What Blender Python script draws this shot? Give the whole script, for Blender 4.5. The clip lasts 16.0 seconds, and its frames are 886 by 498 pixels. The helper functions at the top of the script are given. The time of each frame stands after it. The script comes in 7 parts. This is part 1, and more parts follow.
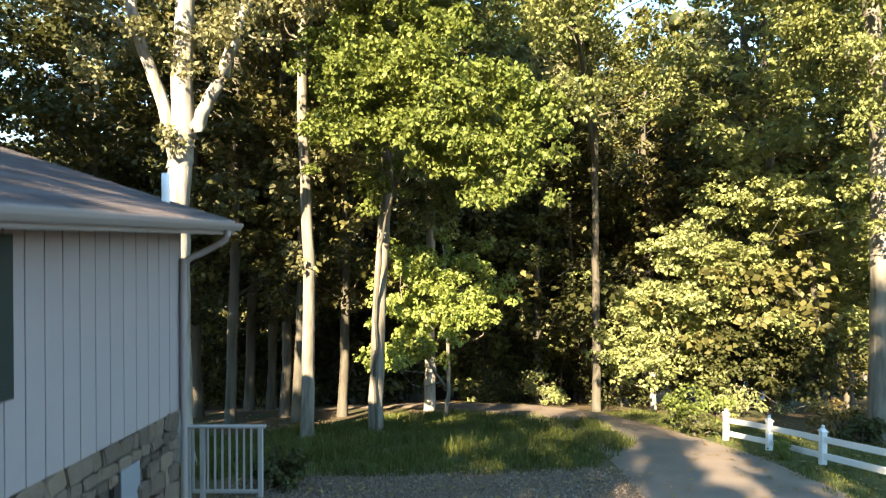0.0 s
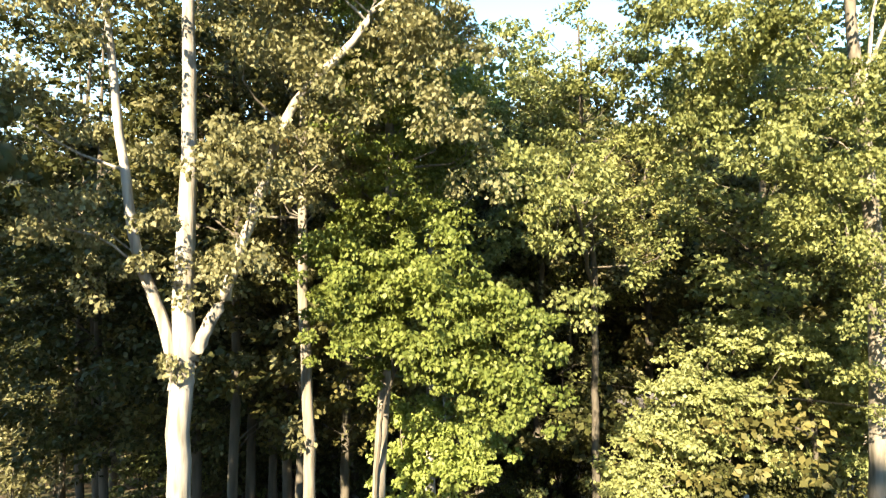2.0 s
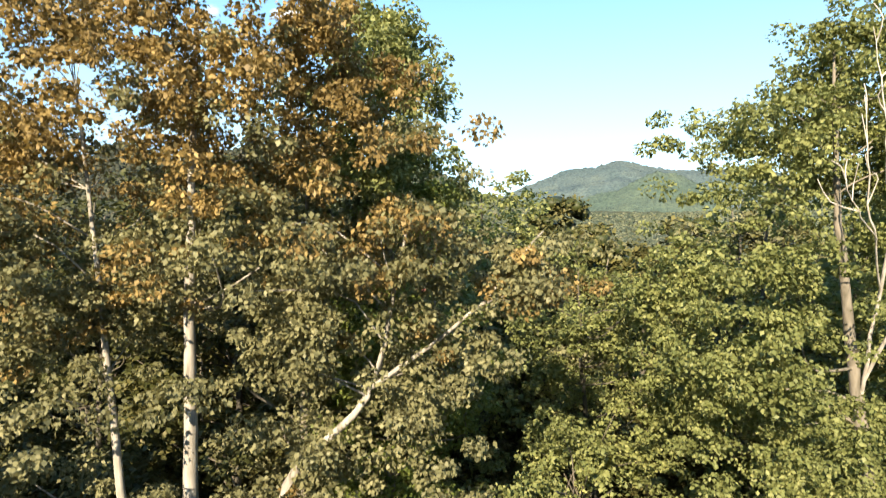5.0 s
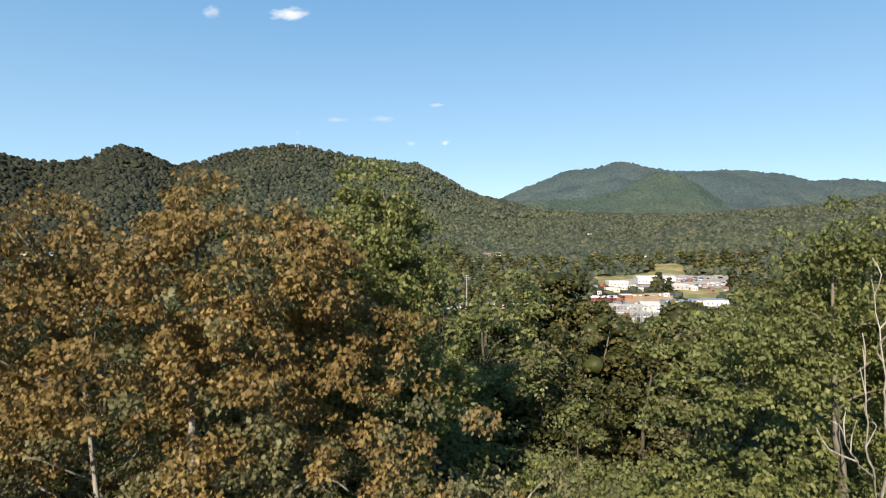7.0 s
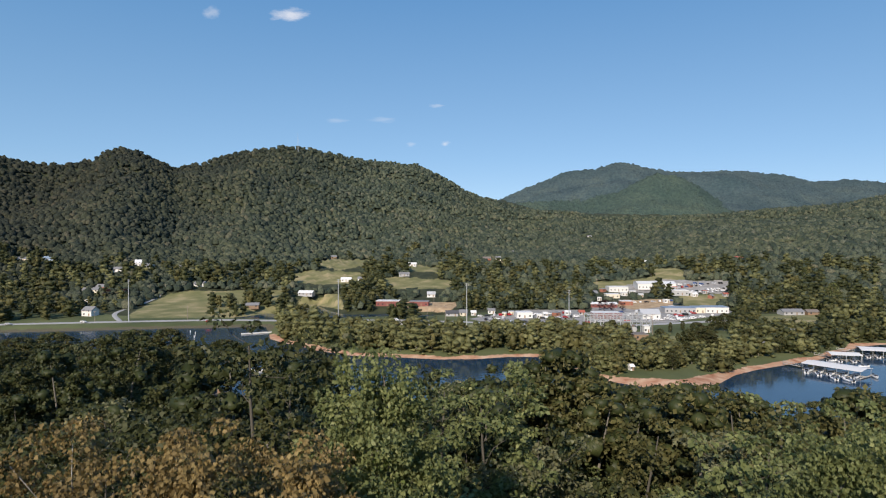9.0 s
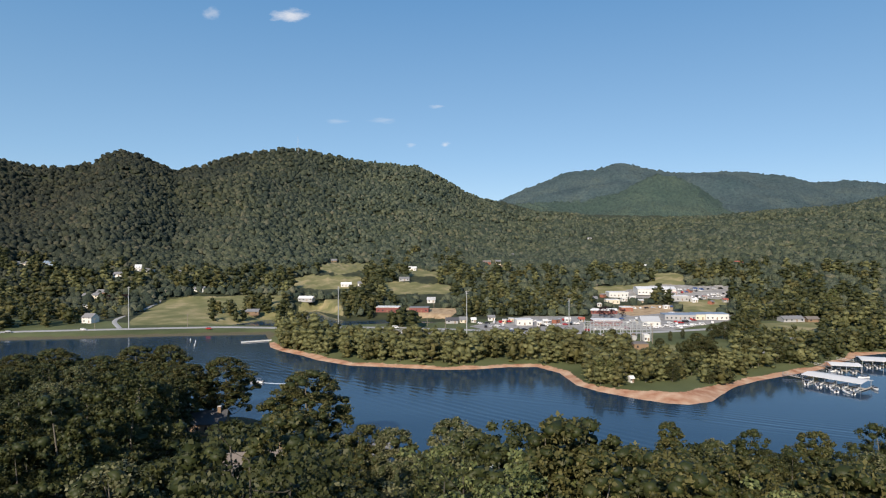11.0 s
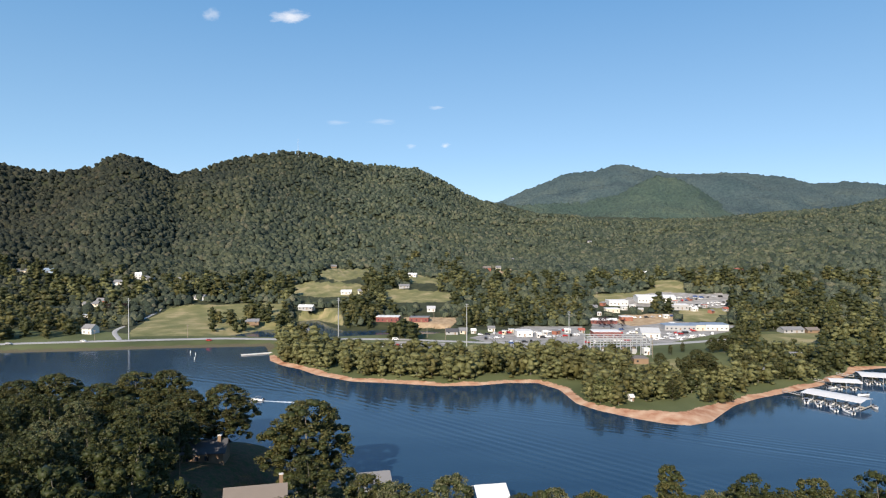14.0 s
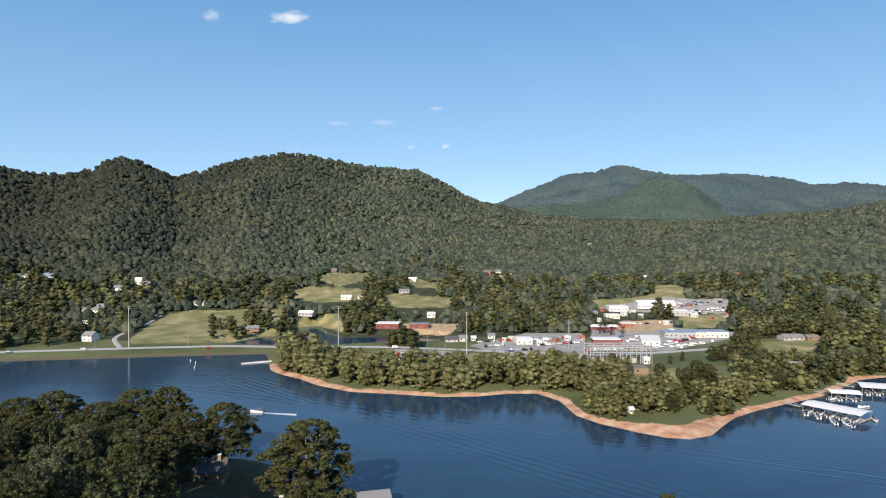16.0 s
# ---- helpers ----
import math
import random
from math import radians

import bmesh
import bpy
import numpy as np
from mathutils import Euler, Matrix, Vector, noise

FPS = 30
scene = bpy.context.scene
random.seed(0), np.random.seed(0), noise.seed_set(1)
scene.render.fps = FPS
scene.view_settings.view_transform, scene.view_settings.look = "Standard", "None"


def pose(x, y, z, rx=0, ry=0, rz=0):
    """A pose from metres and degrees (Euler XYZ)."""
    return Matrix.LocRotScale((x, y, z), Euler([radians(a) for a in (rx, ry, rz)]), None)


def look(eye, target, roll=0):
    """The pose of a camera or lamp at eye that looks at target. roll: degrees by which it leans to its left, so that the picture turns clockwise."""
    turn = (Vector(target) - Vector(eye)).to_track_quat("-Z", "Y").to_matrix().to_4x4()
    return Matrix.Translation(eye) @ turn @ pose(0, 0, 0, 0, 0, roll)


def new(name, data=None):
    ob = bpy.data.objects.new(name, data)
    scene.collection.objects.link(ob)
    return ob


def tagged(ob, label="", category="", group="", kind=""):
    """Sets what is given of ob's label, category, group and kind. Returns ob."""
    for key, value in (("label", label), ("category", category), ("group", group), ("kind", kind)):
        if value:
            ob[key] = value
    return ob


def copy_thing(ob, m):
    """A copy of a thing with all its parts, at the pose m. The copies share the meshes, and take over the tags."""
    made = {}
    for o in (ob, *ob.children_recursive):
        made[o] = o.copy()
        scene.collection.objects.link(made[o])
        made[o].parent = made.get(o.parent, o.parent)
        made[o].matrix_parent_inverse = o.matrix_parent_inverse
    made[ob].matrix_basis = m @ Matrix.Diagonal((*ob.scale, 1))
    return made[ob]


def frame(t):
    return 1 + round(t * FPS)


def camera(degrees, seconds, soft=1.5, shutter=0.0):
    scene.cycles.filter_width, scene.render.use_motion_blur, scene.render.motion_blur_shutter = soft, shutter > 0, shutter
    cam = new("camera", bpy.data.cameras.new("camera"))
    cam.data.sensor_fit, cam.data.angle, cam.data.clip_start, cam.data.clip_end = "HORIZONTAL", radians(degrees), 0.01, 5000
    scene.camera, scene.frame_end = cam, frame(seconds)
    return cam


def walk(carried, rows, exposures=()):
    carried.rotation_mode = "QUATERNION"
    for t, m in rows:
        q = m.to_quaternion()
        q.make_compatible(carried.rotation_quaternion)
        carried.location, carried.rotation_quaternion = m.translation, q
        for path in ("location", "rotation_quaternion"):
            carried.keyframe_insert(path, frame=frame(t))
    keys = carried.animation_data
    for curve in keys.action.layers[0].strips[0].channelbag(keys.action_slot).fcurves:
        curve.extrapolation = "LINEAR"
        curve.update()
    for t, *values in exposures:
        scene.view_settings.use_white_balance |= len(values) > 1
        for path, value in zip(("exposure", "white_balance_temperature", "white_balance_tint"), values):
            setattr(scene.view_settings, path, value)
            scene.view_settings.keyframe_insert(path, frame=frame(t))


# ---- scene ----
# A drone rises straight up beside a house on a wooded slope above a lake; z = 0 is the lake's surface.
Z0 = 37.7
cam = camera(70.0, 16.0, soft=1.15, shutter=0.4)
CLIMB = [(0, 0), (0.5, 1.15), (1, 2.62), (1.5, 4.12), (2, 5.62), (3, 8.62), (4, 11.62), (5.2, 15.22), (6.5, 19.1),
         (7.75, 22.85), (9, 26.6), (10.25, 30.2), (11.5, 33.8), (13, 38.3), (14.5, 42.8), (16, 47.3)]
walk(cam, [(t, pose(0, 0, Z0 + h, 89.4, 0, 0)) for t, h in CLIMB],
     exposures=[(0.0, 2.7, 8800, 11), (2.0, 2.5, 8700, 10), (4.0, 2.0, 8400, 10), (6.3, 0.95, 7800, 12), (7, 0.55, 7400, 12), (9, 0.03, 6600, 14), (11.5, 0.06, 6800, 13), (12.5, 0.26, 6800, 13), (16, 0.32, 6800, 13)])

# ---- light ----
SUN_TO = Vector((0.33, 0.95, 0)).normalized()
ELEV = radians(29)
sun = new("sun", bpy.data.lights.new("sun", "SUN"))
sun.data.energy, sun.data.angle, sun.data.color = 5.6, radians(0.53), (1.0, 0.91, 0.78)
sun.matrix_world = look((0, 0, 300), Vector((0, 0, 300)) + SUN_TO * math.cos(ELEV) - Vector((0, 0, math.sin(ELEV))))
world = bpy.data.worlds.new("sky")
scene.world = world
world.use_nodes = True
sky = world.node_tree.nodes.new("ShaderNodeTexSky")
sky.sky_type, sky.sun_disc = "NISHITA", False
sky.sun_elevation, sky.sun_rotation = ELEV, math.pi + 0.33
sky.altitude, sky.air_density, sky.dust_density, sky.ozone_density = 2800, 0.8, 0.0, 1.2
bg = world.node_tree.nodes["Background"]
bg.inputs["Strength"].default_value = 0.17
# the clear autumn sky is an even blue: the atmosphere model, softened towards that blue by height
wt = world.node_tree
tc = wt.nodes.new("ShaderNodeTexCoord")
sp = wt.nodes.new("ShaderNodeSeparateXYZ")
wt.links.new(tc.outputs["Generated"], sp.inputs[0])
rp = wt.nodes.new("ShaderNodeValToRGB")
for i, (pos, col) in enumerate([(0.0, (0.37, 0.59, 0.76)), (0.13, (0.25, 0.50, 0.75)), (0.36, (0.115, 0.345, 0.66)), (1.0, (0.05, 0.18, 0.45))]):
    e = rp.color_ramp.elements[i] if i < 2 else rp.color_ramp.elements.new(pos)
    e.position, e.color = pos, (*[c / 0.17 * 0.9 for c in col], 1)
wt.links.new(sp.outputs["Z"], rp.inputs[0])
mx = wt.nodes.new("ShaderNodeMix")
mx.data_type = "RGBA"
mx.inputs[0].default_value = 0.75
wt.links.new(sky.outputs[0], mx.inputs[6])
wt.links.new(rp.outputs[0], mx.inputs[7])
wt.links.new(mx.outputs[2], bg.inputs[0])


# ---- materials ----
class Mat:
    """A node material with a few short-hands."""

    def __init__(self, name, rough=0.8, metal=0.0):
        self.m = bpy.data.materials.new(name)
        self.m.use_nodes = True
        self.t = self.m.node_tree
        self.b = self.t.nodes["Principled BSDF"]
        self.b.inputs["Roughness"].default_value = rough
        self.b.inputs["Metallic"].default_value = metal
        self.b.inputs["Specular IOR Level"].default_value = 0.3

    def node(self, kind, **put):
        n = self.t.nodes.new(kind)
        for k, v in put.items():
            n.inputs[k.replace("_", " ")].default_value = v
        return n

    def link(self, a, b):
        self.t.links.new(a, b)

    def coords(self, kind="Object"):
        return self.t.nodes.new("ShaderNodeTexCoord").outputs[kind]

    def world_pos(self):
        return self.t.nodes.new("ShaderNodeNewGeometry").outputs["Position"]

    def noise(self, scale, detail=4.0, where=None, stretch=None):
        n = self.node("ShaderNodeTexNoise", Scale=scale, Detail=detail)
        src = where or self.coords()
        if stretch:
            mp = self.t.nodes.new("ShaderNodeMapping")
            mp.inputs["Scale"].default_value = stretch
            self.link(src, mp.inputs[0])
            src = mp.outputs[0]
        self.link(src, n.inputs["Vector"])
        return n.outputs["Fac"]

    def ramp(self, fac, stops):
        r = self.t.nodes.new("ShaderNodeValToRGB")
        e = r.color_ramp.elements
        while len(e) < len(stops):
            e.new(0.5)
        for i, (p, c) in enumerate(stops):
            e[i].position, e[i].color = p, (*c, 1)
        self.link(fac, r.inputs[0])
        return r.outputs[0]

    def mix(self, fac, a, b, blend="MIX"):
        n = self.t.nodes.new("ShaderNodeMix")
        n.data_type, n.blend_type = "RGBA", blend
        for sock, v in ((n.inputs[0], fac), (n.inputs[6], a), (n.inputs[7], b)):
            if isinstance(v, (float, int)):
                sock.default_value = v
            elif isinstance(v, tuple):
                sock.default_value = (*v, 1)
            else:
                self.link(v, sock)
        return n.outputs[2]

    def math(self, op, a, b=0.0):
        n = self.t.nodes.new("ShaderNodeMath")
        n.operation = op
        for sock, v in ((n.inputs[0], a), (n.inputs[1], b)):
            if isinstance(v, (float, int)):
                sock.default_value = v
            else:
                self.link(v, sock)
        return n.outputs[0]

    def attr(self, name):
        n = self.t.nodes.new("ShaderNodeAttribute")
        n.attribute_name = name
        return n.outputs["Fac"]

    def color(self, c):
        if isinstance(c, tuple):
            self.b.inputs["Base Color"].default_value = (*c, 1)
        else:
            self.link(c, self.b.inputs["Base Color"])
        return self

    def bump(self, height, strength=0.4, distance=0.02):
        n = self.node("ShaderNodeBump", Strength=strength, Distance=distance)
        self.link(height, n.inputs["Height"])
        self.link(n.outputs[0], self.b.inputs["Normal"])
        return self


def leaf_mat(name, dark, mid, light, glow=0.4, patch=0.35):
    """Foliage: leaf to leaf variation, patches over the crown, light through the blades."""
    k = Mat(name, 0.55)
    isl = k.t.nodes.new("ShaderNodeNewGeometry").outputs["Random Per Island"]
    c = k.ramp(isl, [(0.0, dark), (0.5, mid), (1.0, light)])
    c = k.mix(0.3, c, mid)
    big = k.noise(patch, 2.0, where=k.world_pos())
    c = k.mix(k.ramp(big, [(0.35, (0, 0, 0)), (0.65, (1, 1, 1))]), k.mix(0.5, c, dark), c)
    k.color(c)
    k.b.inputs["Specular IOR Level"].default_value = 0.25
    tr = k.t.nodes.new("ShaderNodeBsdfTranslucent")
    k.link(k.mix(1.0, c, (1.18, 1.12, 0.85), "MULTIPLY"), tr.inputs["Color"])
    mx = k.t.nodes.new("ShaderNodeMixShader")
    mx.inputs[0].default_value = glow
    k.link(k.b.outputs[0], mx.inputs[1])
    k.link(tr.outputs[0], mx.inputs[2])
    k.link(mx.outputs[0], k.t.nodes["Material Output"].inputs["Surface"])
    return k.m


def bark_mat(name, dark, light, scale=6.0):
    k = Mat(name, 0.9)
    n = k.noise(scale, 6.0, stretch=(1, 1, 0.16))
    blot = k.noise(0.9, 3.0)
    c = k.ramp(n, [(0.3, dark), (0.62, light)])
    k.color(k.mix(k.math("MULTIPLY", blot, 0.6), c, k.mix(0.5, c, (0.16, 0.17, 0.13))))
    return k.bump(n, 0.7, 0.03).m


def plain_mat(name, c, rough=0.6, metal=0.0, vary=0.25, scale=3.0, bump=0.0):
    """Paint, metal or timber with slight soiling."""
    k = Mat(name, rough, metal)
    n = k.noise(scale, 5.0)
    k.color(k.mix(k.math("MULTIPLY", n, vary), c, tuple(v * 0.55 for v in c)))
    if bump:
        k.bump(k.noise(scale * 12, 3.0), bump, 0.01)
    return k.m


def each_mat(name, stops, rough=0.85, scale=8.0, bump=0.5):
    """A material whose colour differs from piece to piece."""
    k = Mat(name, rough)
    rnd = k.t.nodes.new("ShaderNodeObjectInfo").outputs["Random"]
    c = k.ramp(rnd, stops)
    n = k.noise(scale, 6.0, where=k.world_pos())
    k.color(k.mix(k.math("MULTIPLY", n, 0.7), c, k.mix(1.0, c, (0.45, 0.43, 0.4), "MULTIPLY")))
    return k.bump(n, bump, 0.03).m


LEAF_FRESH = leaf_mat("leaf_fresh_green", (0.075, 0.105, 0.026), (0.15, 0.19, 0.05), (0.26, 0.295, 0.09), 0.4)
LEAF_OLIVE = leaf_mat("leaf_olive", (0.095, 0.098, 0.047), (0.178, 0.177, 0.09), (0.29, 0.28, 0.155), 0.34)
LEAF_DARK = leaf_mat("leaf_dark_green", (0.03, 0.037, 0.013), (0.057, 0.064, 0.022), (0.11, 0.108, 0.038), 0.26)
LEAF_MID = leaf_mat("leaf_mid_green", (0.054, 0.057, 0.02), (0.107, 0.102, 0.036), (0.2, 0.178, 0.068), 0.28)
LEAF_YELLOW = leaf_mat("leaf_yellow_green", (0.16, 0.19, 0.072), (0.27, 0.305, 0.13), (0.39, 0.41, 0.2), 0.42)
# near-black leaf tone for crown cores: inner shade put into the colour
LEAF_CORE_SHADE = leaf_mat("leaf_core_shade", (0.022, 0.03, 0.009), (0.034, 0.043, 0.013), (0.052, 0.06, 0.019), 0.1)
LEAF_SHADE = leaf_mat("leaf_shade_tree", (0.036, 0.037, 0.013), (0.08, 0.076, 0.025), (0.165, 0.145, 0.05), 0.22)
LEAF_LIME = leaf_mat("leaf_lime_green", (0.14, 0.19, 0.05), (0.25, 0.31, 0.09), (0.38, 0.42, 0.15), 0.45)
LEAF_RUST = leaf_mat("leaf_rust", (0.12, 0.085, 0.033), (0.235, 0.168, 0.064), (0.4, 0.3, 0.125), 0.28)
LEAF_PLUM = leaf_mat("leaf_plum", (0.02, 0.008, 0.01), (0.04, 0.014, 0.016), (0.06, 0.02, 0.02), 0.25)
LEAF_CANOPY = leaf_mat("leaf_canopy", (0.09, 0.112, 0.04), (0.19, 0.215, 0.08), (0.335, 0.345, 0.145), 0.38)
LEAF_WILLOW = leaf_mat("leaf_willow", (0.105, 0.112, 0.045), (0.178, 0.18, 0.074), (0.27, 0.262, 0.115), 0.3)
BARK_PALE = bark_mat("bark_pale", (0.1, 0.09, 0.075), (0.35, 0.325, 0.29))
BARK_BARE = bark_mat("bark_bare", (0.24, 0.22, 0.19), (0.5, 0.47, 0.43))
BARK_MID = bark_mat("bark_mid", (0.085, 0.073, 0.058), (0.26, 0.235, 0.195))
BARK_GREY = bark_mat("bark_grey", (0.07, 0.06, 0.045), (0.21, 0.185, 0.155))
BARK_DARK = bark_mat("bark_dark", (0.03, 0.025, 0.02), (0.09, 0.075, 0.06))


# ---- mesh helpers ----
def mesh_of(name, verts, faces, mats=(), smooth=False, index=None):
    """A mesh from arrays; faces: an (n, 3) or (n, 4) array, or a list of such arrays."""
    verts = np.asarray(verts, dtype=np.float32)
    groups = faces if isinstance(faces, list) else [faces]
    groups = [np.asarray(g, dtype=np.int32) for g in groups if len(g)]
    me = bpy.data.meshes.new(name)
    me.vertices.add(len(verts))
    me.vertices.foreach_set("co", verts.ravel())
    loops = np.concatenate([g.ravel() for g in groups])
    sizes = np.concatenate([np.full(len(g), g.shape[1], np.int32) for g in groups])
    me.loops.add(len(loops))
    me.loops.foreach_set("vertex_index", loops)
    me.polygons.add(len(sizes))
    starts = np.concatenate([[0], np.cumsum(sizes)[:-1]]).astype(np.int32)
    me.polygons.foreach_set("loop_start", starts)
    if smooth:
        me.polygons.foreach_set("use_smooth", np.ones(len(sizes), bool))
    for m in mats:
        me.materials.append(m)
    if index is not None:
        me.polygons.foreach_set("material_index", np.asarray(index, np.int32))
    me.update(calc_edges=True)
    me.validate()
    return me


def piece(name, me, parent=None, label="", m=None):
    ob = new(name, me)
    if parent:
        ob.parent = parent
    if m is not None:
        ob.matrix_basis = m
    if label:
        ob["label"] = label
    return ob


def part(name, bm, material, parent=None, label="", smooth=False):
    me = bpy.data.meshes.new(name)
    bm.normal_update()
    bm.to_mesh(me)
    bm.free()
    me.materials.append(material)
    if smooth:
        for p in me.polygons:
            p.use_smooth = True
    return piece(name, me, parent, label)


def thing(name, m, label, category, group="", kind=""):
    ob = new(name)
    ob.empty_display_size = 0.2
    ob.matrix_basis = m
    return tagged(ob, label, category, group, kind)


def box(bm, x0, x1, y0, y1, z0, z1, bevel=0.0):
    """A box between two corners added to bm, with its edges eased."""
    g = bmesh.ops.create_cube(bm, size=1.0)
    v = g["verts"]
    bmesh.ops.scale(bm, vec=(x1 - x0, y1 - y0, z1 - z0), verts=v)
    bmesh.ops.translate(bm, vec=((x0 + x1) / 2, (y0 + y1) / 2, (z0 + z1) / 2), verts=v)
    if bevel:
        es = list({e for q in v for e in q.link_edges})
        bmesh.ops.bevel(bm, geom=es, offset=bevel, segments=1, affect="EDGES")
    return bm


def boxed(*a, **k):
    return box(bmesh.new(), *a, **k)


def tube_arrays(path, radii, sides=7):
    """Rings along a path: vertices and quads."""
    path = np.asarray(path, float)
    n = len(path)
    t = np.gradient(path, axis=0)
    t /= np.linalg.norm(t, axis=1)[:, None] + 1e-9
    ref = np.where(np.abs(t[:, 2:3]) > 0.9, np.array([[1.0, 0, 0]]), np.array([[0, 0, 1.0]]))
    a = np.cross(t, ref)
    a /= np.linalg.norm(a, axis=1)[:, None] + 1e-9
    b = np.cross(t, a)
    ang = np.linspace(0, 2 * np.pi, sides, endpoint=False)
    ring = a[:, None] * np.cos(ang)[None, :, None] + b[:, None] * np.sin(ang)[None, :, None]
    v = (path[:, None] + ring * np.asarray(radii)[:, None, None]).reshape(-1, 3)
    i = np.arange(n - 1)[:, None] * sides
    j = np.arange(sides)[None]
    k = (j + 1) % sides
    f = np.stack([i + j, i + sides + j, i + sides + k, i + k], -1).reshape(-1, 4)
    return v, f


def join_arrays(bits):
    vs, fs, n = [], [], 0
    for v, f in bits:
        vs.append(v)
        fs.append(f + n)
        n += len(v)
    return np.concatenate(vs), np.concatenate(fs)


def curve_path(pts, n):
    """A smooth path through points (Catmull-Rom)."""
    p = np.asarray(pts, float)
    p = np.concatenate([[2 * p[0] - p[1]], p, [2 * p[-1] - p[-2]]])
    out = []
    for s in np.linspace(0, len(pts) - 1, n):
        i = min(int(s), len(pts) - 2)
        u = s - i
        a, b, c, d = p[i:i + 4]
        out.append(0.5 * (2 * b + (c - a) * u + (2 * a - 5 * b + 4 * c - d) * u * u + (3 * b - a - 3 * c + d) * u ** 3))
    return np.array(out)


def leaf_arrays(rng, centres, radii, count, size, flat=0.65, droop=0.35):
    """Kite-shaped folded leaves scattered through clumps."""
    n = len(centres) * count
    c = np.repeat(np.asarray(centres, float), count, axis=0)
    r = np.repeat(np.asarray(radii, float), count)[:, None]
    d = rng.normal(size=(n, 3))
    d /= np.linalg.norm(d, axis=1)[:, None]
    rad = rng.uniform(0.25, 1.0, (n, 1)) ** 0.6
    p = c + d * rad * r * np.array([1, 1, flat])
    tip = d * np.array([1, 1, 0.25]) + rng.normal(size=(n, 3)) * 0.55 - np.array([0, 0, droop])
    tip /= np.linalg.norm(tip, axis=1)[:, None]
    up = d * 0.5 + rng.normal(size=(n, 3)) * 0.55 + np.array([0, 0, 0.75])
    side = np.cross(tip, up)
    side /= np.linalg.norm(side, axis=1)[:, None] + 1e-9
    nor = np.cross(side, tip)
    s = size * rng.uniform(0.6, 1.3, (n, 1))
    w = s * rng.uniform(0.3, 0.44, (n, 1))
    v = np.stack([p - tip * s * 0.5, p + side * w + nor * s * 0.12 - tip * s * 0.05, p + tip * s * 0.5,
                  p - side * w + nor * s * 0.12 - tip * s * 0.05], 1).reshape(-1, 3)
    f = np.arange(n * 4).reshape(-1, 4)
    return v, f


def core_arrays(rng, centres, radii, flat=0.65):
    """The dense inner leaf mass of each clump: a lumpy ball of 24 quads."""
    g = np.array([-1.0, 0.0, 1.0])
    pts, quads, at = [], [], {}
    for ax in range(3):
        for sg in (-1.0, 1.0):
            for i in range(2):
                for j in range(2):
                    q = []
                    for a, b in ((i, j), (i + 1, j), (i + 1, j + 1), (i, j + 1))[::int(sg)]:
                        p = [0.0, 0.0, 0.0]
                        p[ax], p[(ax + 1) % 3], p[(ax + 2) % 3] = sg, g[a], g[b]
                        q.append(at.setdefault(tuple(p), len(at)))
                    quads.append(q)
    pts = np.array(list(at))
    pts /= np.linalg.norm(pts, axis=1)[:, None]
    n = len(centres)
    v = pts[None] * (1 + rng.normal(size=(n, len(pts), 1)) * 0.2) * np.asarray(radii)[:, None, None] * (flat if isinstance(flat, np.ndarray) else np.array([1, 1, flat]))
    v = v + np.asarray(centres)[:, None]
    f = np.array(quads)[None] + (np.arange(n) * len(pts))[:, None, None]
    return v.reshape(-1, 3), f.reshape(-1, 4)


def crown_clumps(rng, ells, n, clump=1.0, low=-1.0, shell=0.45, sprays=1):
    """Clump centres spread through ellipsoids (x, y, z, rx, ry, rz), denser towards the outside."""
    vol = np.array([e[3] * e[4] * e[5] for e in ells]) ** 0.75
    out = []
    for e, share in zip(ells, vol / vol.sum()):
        m = max(2, int(n * share))
        d = rng.normal(size=(m, 3))
        d /= np.linalg.norm(d, axis=1)[:, None]
        d[:, 2] = np.where(d[:, 2] < low, -d[:, 2], d[:, 2])
        k = rng.uniform(shell, 1.0, (m, 1)) ** 0.8
        pts = np.array(e[:3]) + d * k * np.array(e[3:6])
        if sprays > 1 and m > 2 * sprays:
            heart = pts[np.arange(m) // sprays]
            pts = heart + rng.normal(size=(m, 3)) * clump * np.array([1.15, 1.15, 0.75])
        out.append(pts)
    c = np.concatenate(out)
    return c, clump * rng.uniform(0.65, 1.3, len(c))


def limb(rng, a, b, r0, n=6, sag=0.02):
    a, b = np.asarray(a, float), np.asarray(b, float)
    mid = (a + b) / 2 + rng.normal(size=3) * np.linalg.norm(b - a) * 0.12 + np.array([0, 0, -sag * np.linalg.norm((b - a)[:2])])
    return tube_arrays(curve_path([a, mid, b], n), np.linspace(r0, max(0.012, r0 * 0.25), n), 5)


